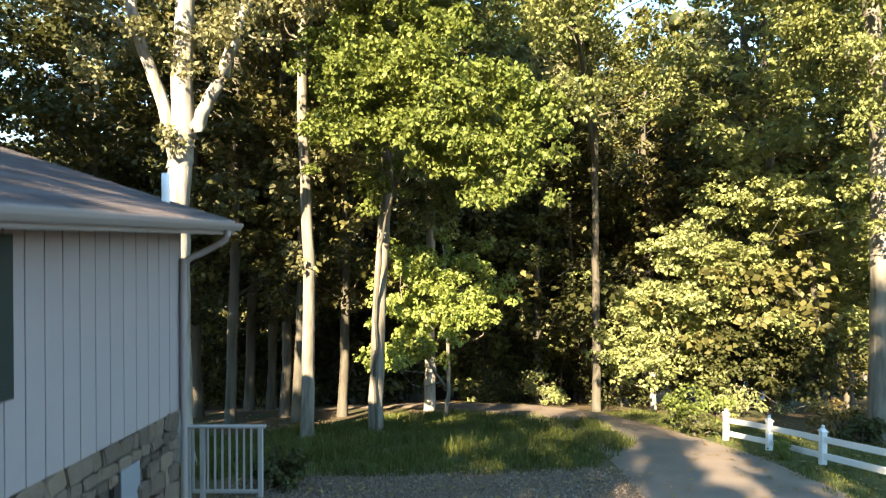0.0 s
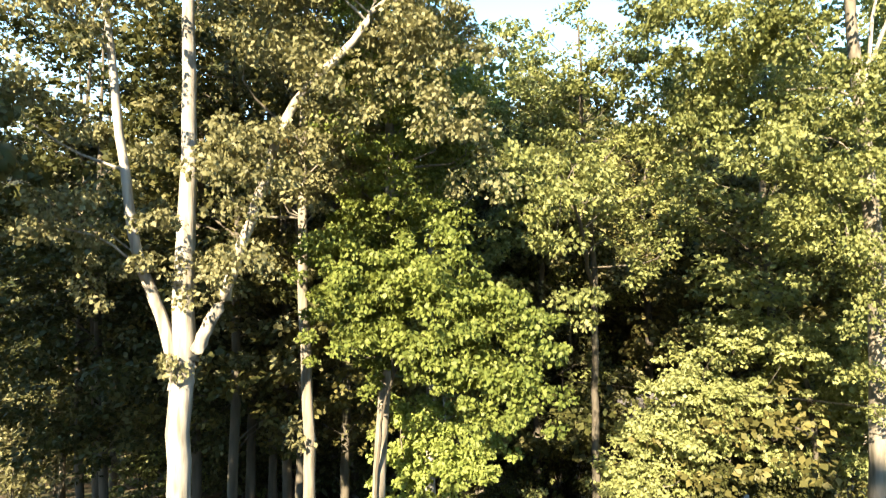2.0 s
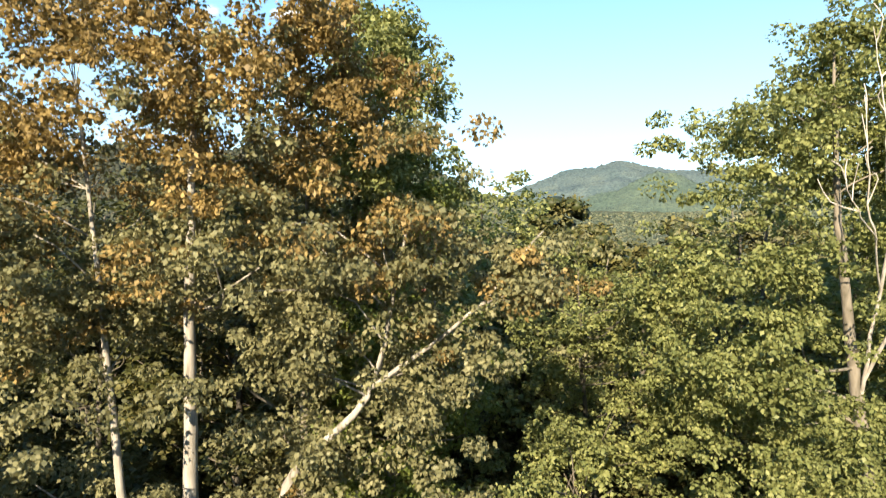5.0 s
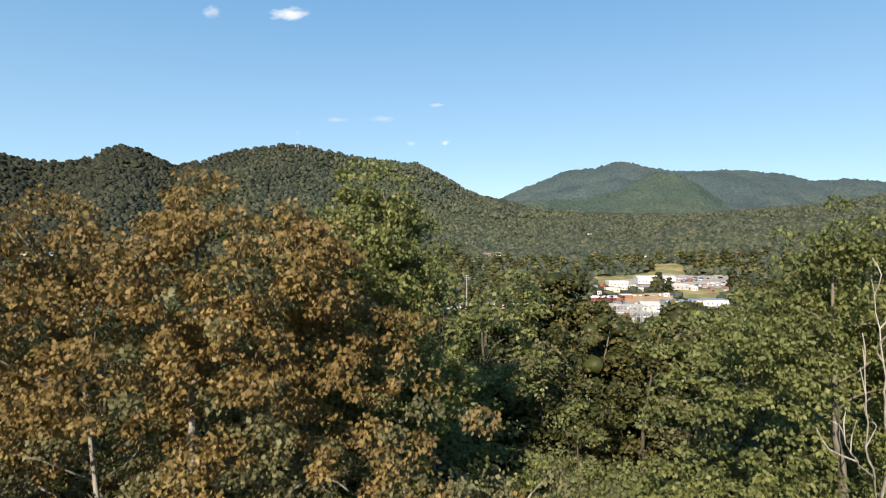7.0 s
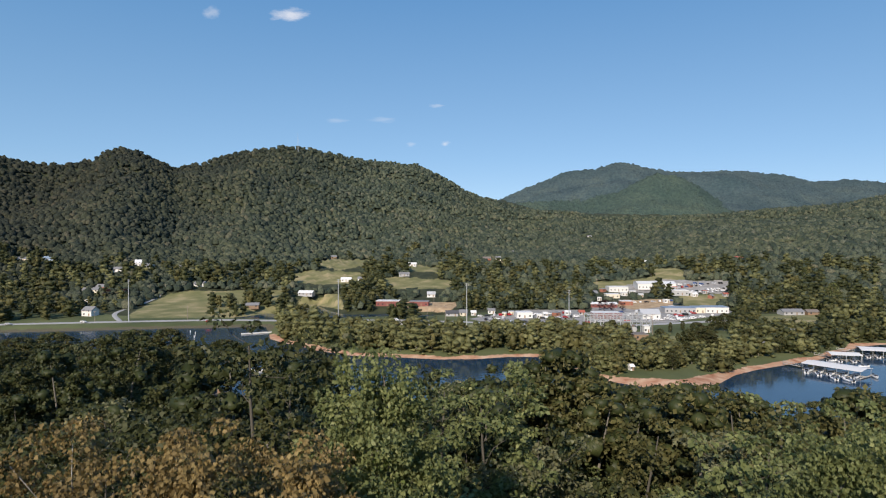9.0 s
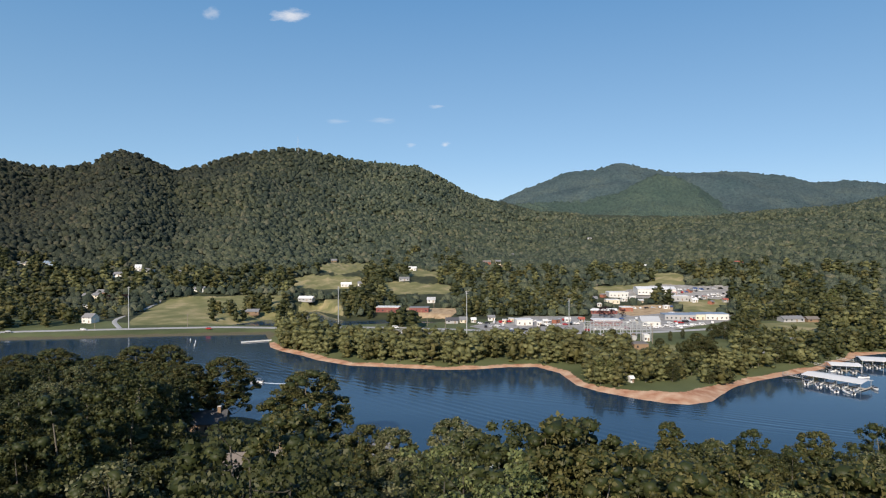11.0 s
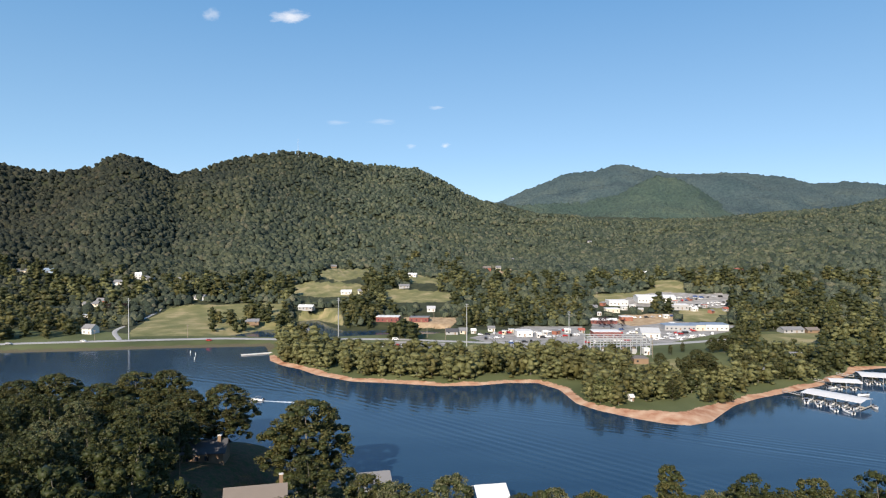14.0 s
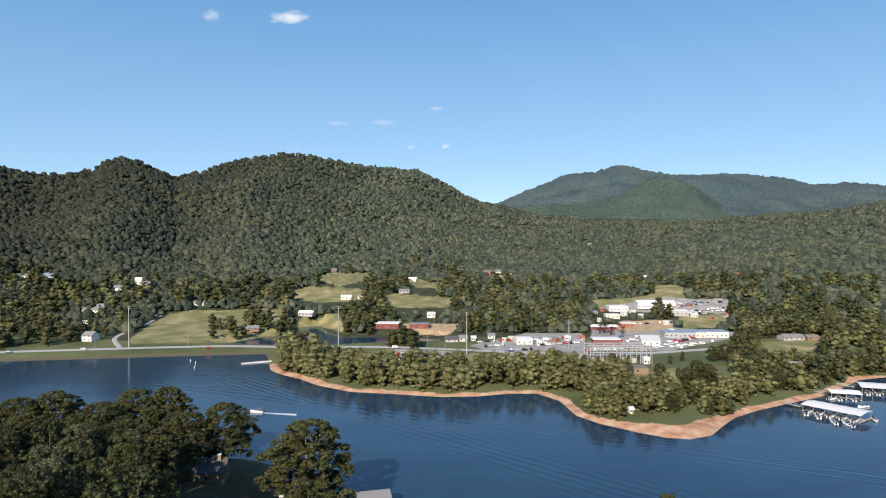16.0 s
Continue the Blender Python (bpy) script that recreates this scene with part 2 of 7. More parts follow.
def tree_meshes(name, seed, stems, ells, clumps, clump, count, size, bark, leaves, limbs=30, top_share=None, low=-1.0, shell=0.45, flat=0.65, rings=5, sides=9, sprays=6):
    """The trunk mesh and the crown mesh of a broadleaf tree. stems: lists of (x, y, z, radius)."""
    rng = np.random.default_rng(seed)
    bits, nodes = [], []
    for st in stems:
        st = np.asarray(st, float)
        n = max(4, len(st) * rings)
        path = curve_path(st[:, :3], n)
        path[1:-1] += rng.normal(size=(n - 2, 3)) * np.array([0.02, 0.02, 0])
        rr = np.interp(np.linspace(0, 1, n), np.linspace(0, 1, len(st)), st[:, 3])
        if st[0][3] > 0.12 and st is not None:
            rr[0] *= 1.35
        bits.append(tube_arrays(path, rr, sides))
        nodes += [(q, r) for q, r in zip(path, rr)]
    c, rad = crown_clumps(rng, ells, clumps, clump, low, shell, sprays)
    qs = np.array([q for q, _ in nodes])
    pick = rng.permutation(len(c))[:limbs]
    for i in pick:
        d = np.linalg.norm((qs - c[i]) * np.array([1, 1, 1.0]), axis=1) + np.where(qs[:, 2] > c[i][2] - 0.35 * np.linalg.norm(qs[:, :2] - c[i][:2], axis=1), 8.0, 0.0)
        j = int(np.argmin(d))
        if np.linalg.norm(qs[j] - c[i]) > 3.4:
            continue
        bits.append(limb(rng, qs[j], c[i], max(0.014, min(nodes[j][1] * 0.4, 0.014 + 0.011 * np.linalg.norm(qs[j] - c[i])))))
    v, f = join_arrays(bits)
    trunk = mesh_of(name + "_trunk", v, f, [bark], smooth=True)
    v, f = leaf_arrays(rng, c, rad, count, size, flat)
    idx = None
    if top_share is not None:
        zc = np.repeat(c[:, 2] + rng.normal(size=len(c)) * 2.0, count)
        idx = (zc > top_share).astype(np.int32)
    crown = mesh_of(name + "_crown", v, f, leaves if isinstance(leaves, list) else [leaves], index=idx)
    return trunk, crown


def lobes(seed, top, wide, base, n=9, peak=0.38, fat=0.5):
    """Overlapping lobes that make up a rounded crown between base and top."""
    rng = np.random.default_rng(seed)
    span = top - base
    out = [(0, 0, base + span * 0.48, wide * 0.6, wide * 0.6, span * 0.4)]
    for q in range(n):
        s = (q + 0.5) / n
        r = wide * math.sqrt(max(0.25, 1 - ((s - peak) / (1.02 - peak)) ** 2.4)) if s > peak else wide * (0.72 + 0.28 * s / peak)
        k = wide * fat * rng.uniform(0.75, 1.15)
        a = 2.4 * q + seed + rng.normal() * 0.25
        out.append(((r - k * 0.8) * math.cos(a), (r - k * 0.8) * math.sin(a), base + k * 0.5 + (span - k * 1.35) * s, k, k, k * rng.uniform(0.62, 0.85)))
    out.append((rng.normal() * 0.5, rng.normal() * 0.5, top - wide * 0.42, wide * 0.55, wide * 0.55, wide * 0.42))
    return out


def lobe_tree(name, seed, stems, ells, clumps, clump, count, size, bark, leaf, limbs=0, shell=0.86, fill=0.7, inner=None, hearts=0.0):
    """A tree seen from afar: leaf clumps over dense lobes."""
    rng = np.random.default_rng(seed)
    bits = []
    for st in stems:
        st = np.asarray(st, float)
        bits.append(tube_arrays(curve_path(st[:, :3], 9), np.interp(np.linspace(0, 1, 9), np.linspace(0, 1, len(st)), st[:, 3]), 6))
    axis = np.asarray(stems[0], float)
    for e in ells[1:1 + limbs]:
        z = e[2] - 0.55 * math.hypot(e[0], e[1]) - 0.5
        x, y = np.interp(z, axis[:, 2], axis[:, 0]), np.interp(z, axis[:, 2], axis[:, 1])
        bits.append(limb(rng, (x, y, z), (e[0] * 1.1, e[1] * 1.1, e[2] + 0.2 * e[5]), 0.1))
    v, f = join_arrays(bits)
    trunk = mesh_of(name + "_trunk", v, f, [bark], smooth=True)
    c, rad = crown_clumps(rng, ells, clumps * 3, clump, -0.75, shell)
    e = np.array(ells)
    deep = (((c[:, None] - e[None, :, :3]) / (e[None, :, 3:6] * 0.86)) ** 2).sum(-1).min(1) < 0.8
    pick = rng.permutation(np.flatnonzero(~deep))[:clumps]
    c, rad = c[pick], rad[pick]
    v, f = leaf_arrays(rng, c, rad, count, size, 0.75, 0.2)
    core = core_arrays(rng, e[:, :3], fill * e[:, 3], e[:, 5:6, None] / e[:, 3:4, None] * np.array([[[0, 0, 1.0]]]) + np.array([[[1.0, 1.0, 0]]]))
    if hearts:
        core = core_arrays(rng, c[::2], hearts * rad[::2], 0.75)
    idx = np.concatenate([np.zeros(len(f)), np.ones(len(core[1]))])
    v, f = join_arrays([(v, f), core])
    return trunk, mesh_of(name + "_crown", v, f, [leaf, inner or LEAF_CORE_SHADE], index=idx)


def plant(name, m, meshes, label, category="tree", group="", kind=""):
    t = thing(name, m, label, category, group, kind)
    piece("trunk", meshes[0], t)
    piece("crown", meshes[1], t)
    return t


# ---- ground ----
# crests of the hills: bearing x/y, distance y, height
def crest(rows):
    a = np.array(rows)
    return lambda u: (np.interp(u, a[:, 0], a[:, 1]), np.interp(u, a[:, 0], a[:, 2]))


LEFT_HILLS = crest([(-1.6, 1100, 180), (-0.9, 1250, 215), (-0.70, 1300, 238), (-0.645, 1330, 224), (-0.60, 1345, 226), (-0.548, 1365, 237), (-0.535, 1370, 254), (-0.508, 1375, 264),
                    (-0.48, 1385, 258), (-0.446, 1420, 241), (-0.423, 1470, 231), (-0.395, 1540, 250), (-0.37, 1600, 264), (-0.343, 1690, 292), (-0.3, 1800, 321), (-0.254, 1890, 345), (-0.21, 1980, 354),
                    (-0.164, 2100, 350), (-0.12, 2230, 348), (-0.075, 2400, 362), (-0.04, 2480, 362), (-0.008, 2570, 338), (0.014, 2650, 312), (0.04, 2740, 278), (0.06, 2800, 265), (0.086, 2850, 258),
                    (0.15, 2900, 215), (0.24, 2900, 196), (0.42, 2800, 185), (0.49, 2700, 198), (0.55, 2600, 205), (0.62, 2500, 208), (0.70, 2400, 240), (1.0, 2200, 290), (1.6, 2000, 250)])
FAR_RANGE = crest([(-1.0, 4600, 300), (-0.05, 4650, 300), (0.085, 4650, 370), (0.14, 4650, 480), (0.193, 4650, 583), (0.24, 4650, 610), (0.278, 4650, 652), (0.3, 4650, 640),
                   (0.327, 4650, 605), (0.37, 4650, 580), (0.47, 4650, 588), (0.54, 4650, 558), (0.586, 4650, 508), (0.648, 4650, 526), (0.70, 4650, 503), (1.2, 4500, 480)])
SPUR = crest([(-0.1, 3700, 200), (0.125, 3700, 300), (0.217, 3750, 318), (0.275, 3750, 360), (0.305, 3750, 425), (0.338, 3750, 478), (0.37, 3750, 460), (0.40, 3700, 405), (0.44, 3700, 300), (0.5, 3700, 240), (1.2, 3700, 200)])
RIGHT_KNOLL = crest([(0.3, 1500, 40), (0.36, 1400, 88), (0.42, 1350, 98), (0.49, 1300, 100), (0.58, 1200, 92), (0.70, 1050, 78), (1.3, 900, 80)])

LAND = [(-2600, 470), (-408.2, 420.8), (-316.3, 450.8), (-260.7, 459.5), (-204.0, 470.9), (-135.0, 480.5), (-124.2, 450.8), (-115.2, 420.8), (-102.8, 404.6), (-89.3, 392.9), (-75.3, 375.7), (-52.66, 358.7), (-26.57, 353.3),
        (-1.24, 346.8), (19.01, 348.1), (36.83, 354.6), (52.71, 354.6), (62.4, 338.2), (65.4, 309.4), (73.2, 295.9), (87.3, 281.8), (97.4, 274.4), (106.3, 272.1), (118.4, 277.6), (127.0, 288.7), (141.2, 305.4),
        (158.7, 318.8), (183.9, 333.4), (206.8, 346.8), (232.0, 367.0), (256.7, 389.6), (279.2, 397.8), (298.6, 364.2), (900, 420), (2600, 300), (5200, 900), (5200, 5400), (-5200, 5400), (-5200, 470)]
INLET = [(-184.0, 528.7), (-160.1, 570.0), (-136.2, 576.9), (-145.5, 630.6), (-128.9, 643.4), (-105.2, 591.3), (-87.7, 563.2), (-42.83, 570.0), (-2.99, 556.6), (-1.89, 528.7), (-85.1, 517.2), (-141.4, 520.0)]


def inside(px, py, poly):
    r = np.zeros(px.shape, bool)
    for (x0, y0), (x1, y1) in zip(poly, poly[1:] + poly[:1]):
        with np.errstate(divide="ignore", invalid="ignore"):
            r ^= ((y0 > py) != (y1 > py)) & (px < (x1 - x0) * (py - y0) / (y1 - y0 + 1e-12) + x0)
    return r


def edge_distance(px, py, poly, closed=True):
    best = np.full(px.shape, 1e9)
    ends = poly[1:] + poly[:1] if closed else poly[1:]
    for (x0, y0), (x1, y1) in zip(poly, ends):
        dx, dy = x1 - x0, y1 - y0
        s = np.clip(((px - x0) * dx + (py - y0) * dy) / (dx * dx + dy * dy + 1e-9), 0, 1)
        best = np.minimum(best, np.hypot(px - x0 - s * dx, py - y0 - s * dy))
    return best


def signed(px, py, poly):
    d = edge_distance(px, py, poly)
    return np.where(inside(px, py, poly), d, -d)


def sstep(a, b, v):
    s = np.clip((v - a) / (b - a), 0, 1)
    return s * s * (3 - 2 * s)


def ripple(x, y, scale, seed=0.0):
    """Cheap smooth irregularity in -1..1."""
    a = np.sin(x / scale + 1.3 * np.sin(y / scale * 0.7 + seed) + seed) * np.cos(y / scale * 1.1 + 1.7 * np.sin(x / scale * 0.6 - seed))
    b = np.sin((x * 0.8 + y * 0.6) / scale * 2.3 + seed * 2) * np.cos((y * 0.8 - x * 0.6) / scale * 2.1 - seed)
    return 0.65 * a + 0.35 * b


def near_shore(x):
    return 178 + 62 * sstep(-45, -66, x) - 10 * sstep(60, 200, x) + 2.5 * np.sin(x * 0.09)


def height(x, y):
    """The height of the ground anywhere."""
    x, y = np.asarray(x, float), np.asarray(y, float)
    ys = near_shore(x)
    top = 34.9 - 0.163 * np.clip(y, -400, 30) + 0.04 * np.clip(x, -40, 0) - 0.012 * np.clip(x, 0, 60)
    s = np.clip((y - 30) / (ys - 30), 0, 1.4)
    bank = np.where(y < 30, top, top - (top + 0.2) * (1 - (1 - np.clip(s, 0, 1)) ** 1.12) - np.clip(s - 1, 0, 1) * 40)
    left = 7.0 * sstep(-45, -75, x) * sstep(120, 180, y) * sstep(243, 222, y)
    bank = bank + left + np.where(y > 45, ripple(x, y, 17, 2) * 0.5, 0)
    bank = np.maximum(bank, -4)
    d = signed(x, y, LAND)
    dp = signed(x, y, INLET)
    u = x / np.maximum(y, 100)
    shore = np.clip(d * 0.2, -4, 2.4) + np.clip((d - 14) * 0.03, 0, 2.5)
    valley = shore + 27 * sstep(560, 960, y) * sstep(0, 60, d) + 20 * sstep(900, 1700, y)
    valley = valley + np.where(y > 560, ripple(x, y, 90, 5) * 4 * sstep(560, 800, y), 0)
    D, Z = LEFT_HILLS(u)
    foot = 640 + 260 * sstep(-0.42, -0.1, u) + 250 * sstep(-0.1, 0.25, u)
    q = (y - foot) / (D - foot)
    prof = np.where(q < 1, np.clip(q, 0, 1) ** 1.25, np.clip(1 - (q - 1) * 0.9, 0, 1))
    hill = valley + np.maximum(Z - valley, 0) * prof + (ripple(x, y, 150, 1) * 42 + ripple(x, y, 62, 8) * 12 - 30 * np.abs(np.sin(u * 13 + 0.9 * np.sin(q * 3.0)))) * 4 * np.clip(q, 0, 1) * np.clip(1.0 - q, 0, 1) * 0.6
    D, Z = RIGHT_KNOLL(u)
    q = (y - 560) / (D - 560)
    prof = np.where(q < 1, sstep(0, 1, q), np.clip(1 - (q - 1) * 1.5, 0, 1))
    hill = np.maximum(hill, valley + np.maximum(Z - valley, 0) * prof)
    far = np.where(dp > -12, np.minimum(hill, np.clip(-dp * 0.25, -3, 30)), hill)
    return np.where(y < ys + 25, bank, np.where(d > -25, far, -4))


def ground_z(x, y):
    return float(height(np.array([x]), np.array([y]))[0])


# ---- ground mesh ----
FIELDS = [[(-261.3, 525.5), (-281.0, 601.9), (-283.4, 655.0), (-212.8, 691.9), (-174.0, 685.3), (-146.8, 577.9), (-176.9, 514.9), (-251.0, 508.2)],
          [(-198.1, 788.7), (-177.5, 831.1), (-103.3, 802.9), (-86.1, 776.6), (-97.0, 728.2), (-145.5, 726.5), (-177.3, 751.1)],
          [(-175.3, 875.9), (-172.7, 971.5), (-114.9, 997.2), (-102.7, 870.7), (-134.7, 819.4)],
          [(-81.0, 761.0), (-58.38, 777.5), (23.94, 744.0), (3.69, 688.6), (-58.28, 693.5)],
          [(-62.9, 951.9), (-3.05, 852.2), (0.72, 804.9), (-46.98, 821.3)],
          [(-199.7, 559.7), (-212.9, 620.0), (-164.7, 648.8), (-134.5, 569.7), (-183.5, 534.3)],
          [(-147.3, 648.8), (-109.0, 662.8), (-90.3, 580.0), (-129.0, 644.0), (-144.5, 621.5)],
          [(167.2, 730.8), (252.8, 752.1), (230.6, 686.1), (168.7, 683.7)],
          [(266.9, 804.9), (294.7, 773.9), (274.4, 717.1), (241.9, 719.6)],
          [(256.0, 510.1), (309.0, 518.6), (279.6, 469.3), (237.8, 461.5)],
          [(115.5, 384.2), (152.0, 408.2), (133.8, 350.9), (108.3, 349.6)],
          [(238.8, 641.9), (292.0, 651.9), (263.6, 588.4), (222.3, 583.5)],
          [(18.84, 457.7), (85.6, 442.7), (82.8, 428.1), (13.79, 428.1)]]
PASTURES = FIELDS[1:5] + FIELDS[7:9]
LOTS = [[(20.18, 490.4), (72.8, 557.7), (122.7, 557.7), (99.8, 427.1), (46.00, 443.2)],
        [(107.6, 469.8), (144.0, 605.5), (208.6, 589.1), (260.5, 564.4), (237.6, 524.8), (164.7, 464.8)],
        [(170.9, 692.7), (232.3, 730.0), (321.7, 711.1), (292.0, 651.9), (232.5, 656.5)],
        [(-72.7, 441.6), (-40.08, 476.6), (6.65, 464.8), (6.13, 428.1), (-54.52, 423.1)]]
DIRT = [[(159.9, 584.2), (176.9, 626.0), (227.5, 626.7), (223.9, 594.7), (167.6, 557.7)], [(-44.36, 590.5), (-35.11, 613.4), (16.82, 606.9), (8.04, 561.7), (-32.85, 573.8)],
        [(64.9, 955.3), (105.0, 971.4), (96.0, 887.4), (68.1, 886.3)]]


def ring_steps():
    r = [0.6]
    while r[-1] < 5300:
        d = r[-1]
        r.append(d + max(0.25, d * (0.022 if d < 150 else 0.0085 if d < 620 else 0.014)))
    return np.array(r)


R = ring_steps()
A = np.concatenate([np.radians(np.linspace(-41, 41, 330)), np.radians(np.linspace(41, 319, 70))[1:-1]])
gx = (R[:, None] * np.sin(A)[None]).ravel()
gy = (R[:, None] * np.cos(A)[None]).ravel()
gz = height(gx, gy)
gz += np.where(gy > 640, np.random.default_rng(3).normal(size=len(gz)) * np.clip((gy - 640) / 500, 0, 1) * 2.2, 0)
na, nr = len(A), len(R)
ii = np.arange(nr - 1)[:, None] * na
jj = np.arange(na)[None]
kk = (jj + 1) % na
quads = np.stack([ii + jj, ii + kk, ii + na + kk, ii + na + jj], -1).reshape(-1, 4)
gv = np.stack([gx, gy, gz], 1)
cap_v = np.concatenate([gv, [[0, 0, ground_z(0, 0)]]])
tris = np.stack([np.full(na, len(gv)), (np.arange(na) + 1) % na, np.arange(na)], 1)
ground_me = mesh_of("ground", cap_v, [quads, tris], smooth=True)


def mask_of(polys, soft):
    m = np.zeros(len(cap_v))
    for p in polys:
        m = np.maximum(m, sstep(-soft, soft, signed(cap_v[:, 0], cap_v[:, 1], [q[:2] for q in p])))
    return m


LAWN = [[(-4.6, 14.2), (0.5, 13.6), (3.2, 14.6), (5.2, 18), (5.5, 22.5), (2, 25.6), (-2, 24.6), (-5.5, 22), (-9, 20), (-9, 15)],
        [(7.6, 11), (8.3, 15), (8.1, 19), (7.6, 24), (6.8, 27), (9, 28), (10.5, 24), (12.5, 20), (13, 11), (9, 8)]]
GRAVEL = [[(-12, -8), (-3, 8), (-4.5, 14.4), (0.5, 13.9), (3.2, 14.8), (5, 12), (6, 4), (6, -8)]]
lake_d = signed(cap_v[:, 0], cap_v[:, 1], LAND)
clay = np.where((lake_d > -25) & (lake_d < 13) & (cap_v[:, 1] < 440) & (cap_v[:, 1] > 250), 1 - sstep(2, 7, lake_d - 8 * np.exp(-((cap_v[:, 0] - 108) ** 2 + (cap_v[:, 1] - 275) ** 2) / 900) - 2 * ripple(cap_v[:, 0], cap_v[:, 1], 9, 1)), 0)
for nm, val in (("field", mask_of(FIELDS, 4)), ("lot", mask_of(LOTS, 3)), ("dirt", mask_of(DIRT, 3)), ("lawn", mask_of(LAWN, 0.5)),
                ("gravel", mask_of(GRAVEL, 0.4)), ("clay", clay), ("bank", np.where((cap_v[:, 0] < -125) & (cap_v[:, 1] < 520), 1 - sstep(4, 8, lake_d), 0))):
    at = ground_me.attributes.new(nm, "FLOAT", "POINT")
    at.data.foreach_set("value", np.asarray(val, np.float32))


def ground_mat():
    k = Mat("ground", 0.95)
    pos = k.world_pos()
    fine = k.noise(9.0, 8.0, where=pos)
    mid = k.noise(0.55, 5.0, where=pos)
    wide = k.noise(0.02, 4.0, where=pos)
    litter = k.ramp(fine, [(0.3, (0.03, 0.025, 0.015)), (0.5, (0.085, 0.06, 0.035)), (0.7, (0.17, 0.115, 0.06))])
    litter = k.mix(k.ramp(mid, [(0.45, (0, 0, 0)), (0.65, (1, 1, 1))]), litter, (0.045, 0.06, 0.02))
    grass = k.ramp(fine, [(0.3, (0.03, 0.042, 0.01)), (0.6, (0.06, 0.075, 0.018)), (0.8, (0.11, 0.11, 0.04))])
    field = k.ramp(k.noise(0.06, 6.0, where=pos), [(0.35, (0.14, 0.145, 0.055)), (0.52, (0.21, 0.195, 0.085)), (0.68, (0.33, 0.275, 0.145))])
    gravel = k.ramp(k.noise(38.0, 4.0, where=pos), [(0.3, (0.05, 0.037, 0.025)), (0.55, (0.125, 0.09, 0.062)), (0.75, (0.25, 0.185, 0.125))])
    lot = k.ramp(k.noise(0.15, 6.0, where=pos), [(0.3, (0.22, 0.21, 0.2)), (0.7, (0.38, 0.36, 0.33))])
    dirt = k.ramp(k.noise(0.2, 5.0, where=pos), [(0.3, (0.3, 0.2, 0.11)), (0.7, (0.5, 0.37, 0.23))])
    clay = k.ramp(k.noise(0.16, 7.0, where=pos), [(0.3, (0.3, 0.13, 0.07)), (0.45, (0.42, 0.235, 0.145)), (0.7, (0.55, 0.39, 0.27))])
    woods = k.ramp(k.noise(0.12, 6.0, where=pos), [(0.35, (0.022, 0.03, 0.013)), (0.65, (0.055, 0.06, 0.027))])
    sep = k.t.nodes.new("ShaderNodeSeparateXYZ")
    k.link(pos, sep.inputs[0])
    edge = lambda a: k.ramp(k.math("ADD", k.attr(a), k.math("MULTIPLY", k.math("SUBTRACT", mid, 0.5), 0.9)), [(0.42, (0, 0, 0)), (0.58, (1, 1, 1))])
    verge = k.ramp(wide, [(0.35, (0.06, 0.075, 0.027)), (0.65, (0.12, 0.135, 0.055))])
    bank = k.ramp(fine, [(0.3, (0.06, 0.052, 0.03)), (0.55, (0.115, 0.1, 0.058)), (0.75, (0.2, 0.17, 0.12))])
    verge = k.mix(edge("bank"), verge, bank)
    c = k.mix(k.math("GREATER_THAN", sep.outputs["Y"], 246.0), litter, verge)
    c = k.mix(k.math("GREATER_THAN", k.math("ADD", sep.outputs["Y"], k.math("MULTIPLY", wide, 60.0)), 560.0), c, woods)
    for name, col in (("field", field), ("lot", lot), ("dirt", dirt), ("clay", clay), ("lawn", grass), ("gravel", gravel)):
        c = k.mix(edge(name), c, col)
    k.color(c)
    return k.bump(fine, 0.6, 0.06).m


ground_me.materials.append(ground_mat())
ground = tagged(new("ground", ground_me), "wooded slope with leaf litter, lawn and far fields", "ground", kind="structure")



def far_height(x, y):
    """The far range across the valley, coloured as through blue haze."""
    u = x / y
    D, Z = FAR_RANGE(u)
    q = (y - 2950) / (D - 2950)
    prof = np.where(q < 1, np.clip(q, 0, 1) ** 1.1, np.clip(1 - (q - 1) * 1.5, 0, 1))
    fold = (ripple(x, y, 300, 4) * 170 + ripple(x, y, 130, 7) * 70) * np.clip(q, 0, 1) * np.clip(1.0 - q, 0, 1) * 2
    back = 50 + (Z - 50) * prof + fold + ripple(x, y, 60, 2) * 8 * np.clip(q, 0, 1)
    D, Z = SPUR(u)
    q = (y - 2950) / (D - 2950)
    front = 50 + (Z - 50) * np.where(q < 1, np.clip(q, 0, 1) ** 1.1, np.clip(1 - (q - 1) * 2.2, 0, 1)) + ripple(x, y, 110, 3) * 36 * np.clip(q, 0, 1) * np.clip(1 - q, 0, 1) * 3
    return np.maximum(back, front), front > back


fu = np.linspace(-0.2, 0.95, 420)
fy = np.linspace(2950, 4880, 120)
fX, fY = fu[None] * fy[:, None], np.repeat(fy[:, None], len(fu), 1)
fZ, fN = far_height(fX, fY)
fZ = fZ + np.random.default_rng(4).normal(size=fX.shape) * 4.5
fi = np.arange(len(fy) - 1)[:, None] * len(fu) + np.arange(len(fu) - 1)[None]
range_mat = Mat("hazed_far_woods", 1.0)
far_pos = range_mat.world_pos()
crowns = range_mat.noise(0.06, 5.0, where=far_pos)
# distance haze put into the colour as blue; the nearer spur gets less
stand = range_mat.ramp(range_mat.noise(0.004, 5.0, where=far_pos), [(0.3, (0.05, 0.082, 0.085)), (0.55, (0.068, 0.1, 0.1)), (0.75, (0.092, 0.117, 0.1))])
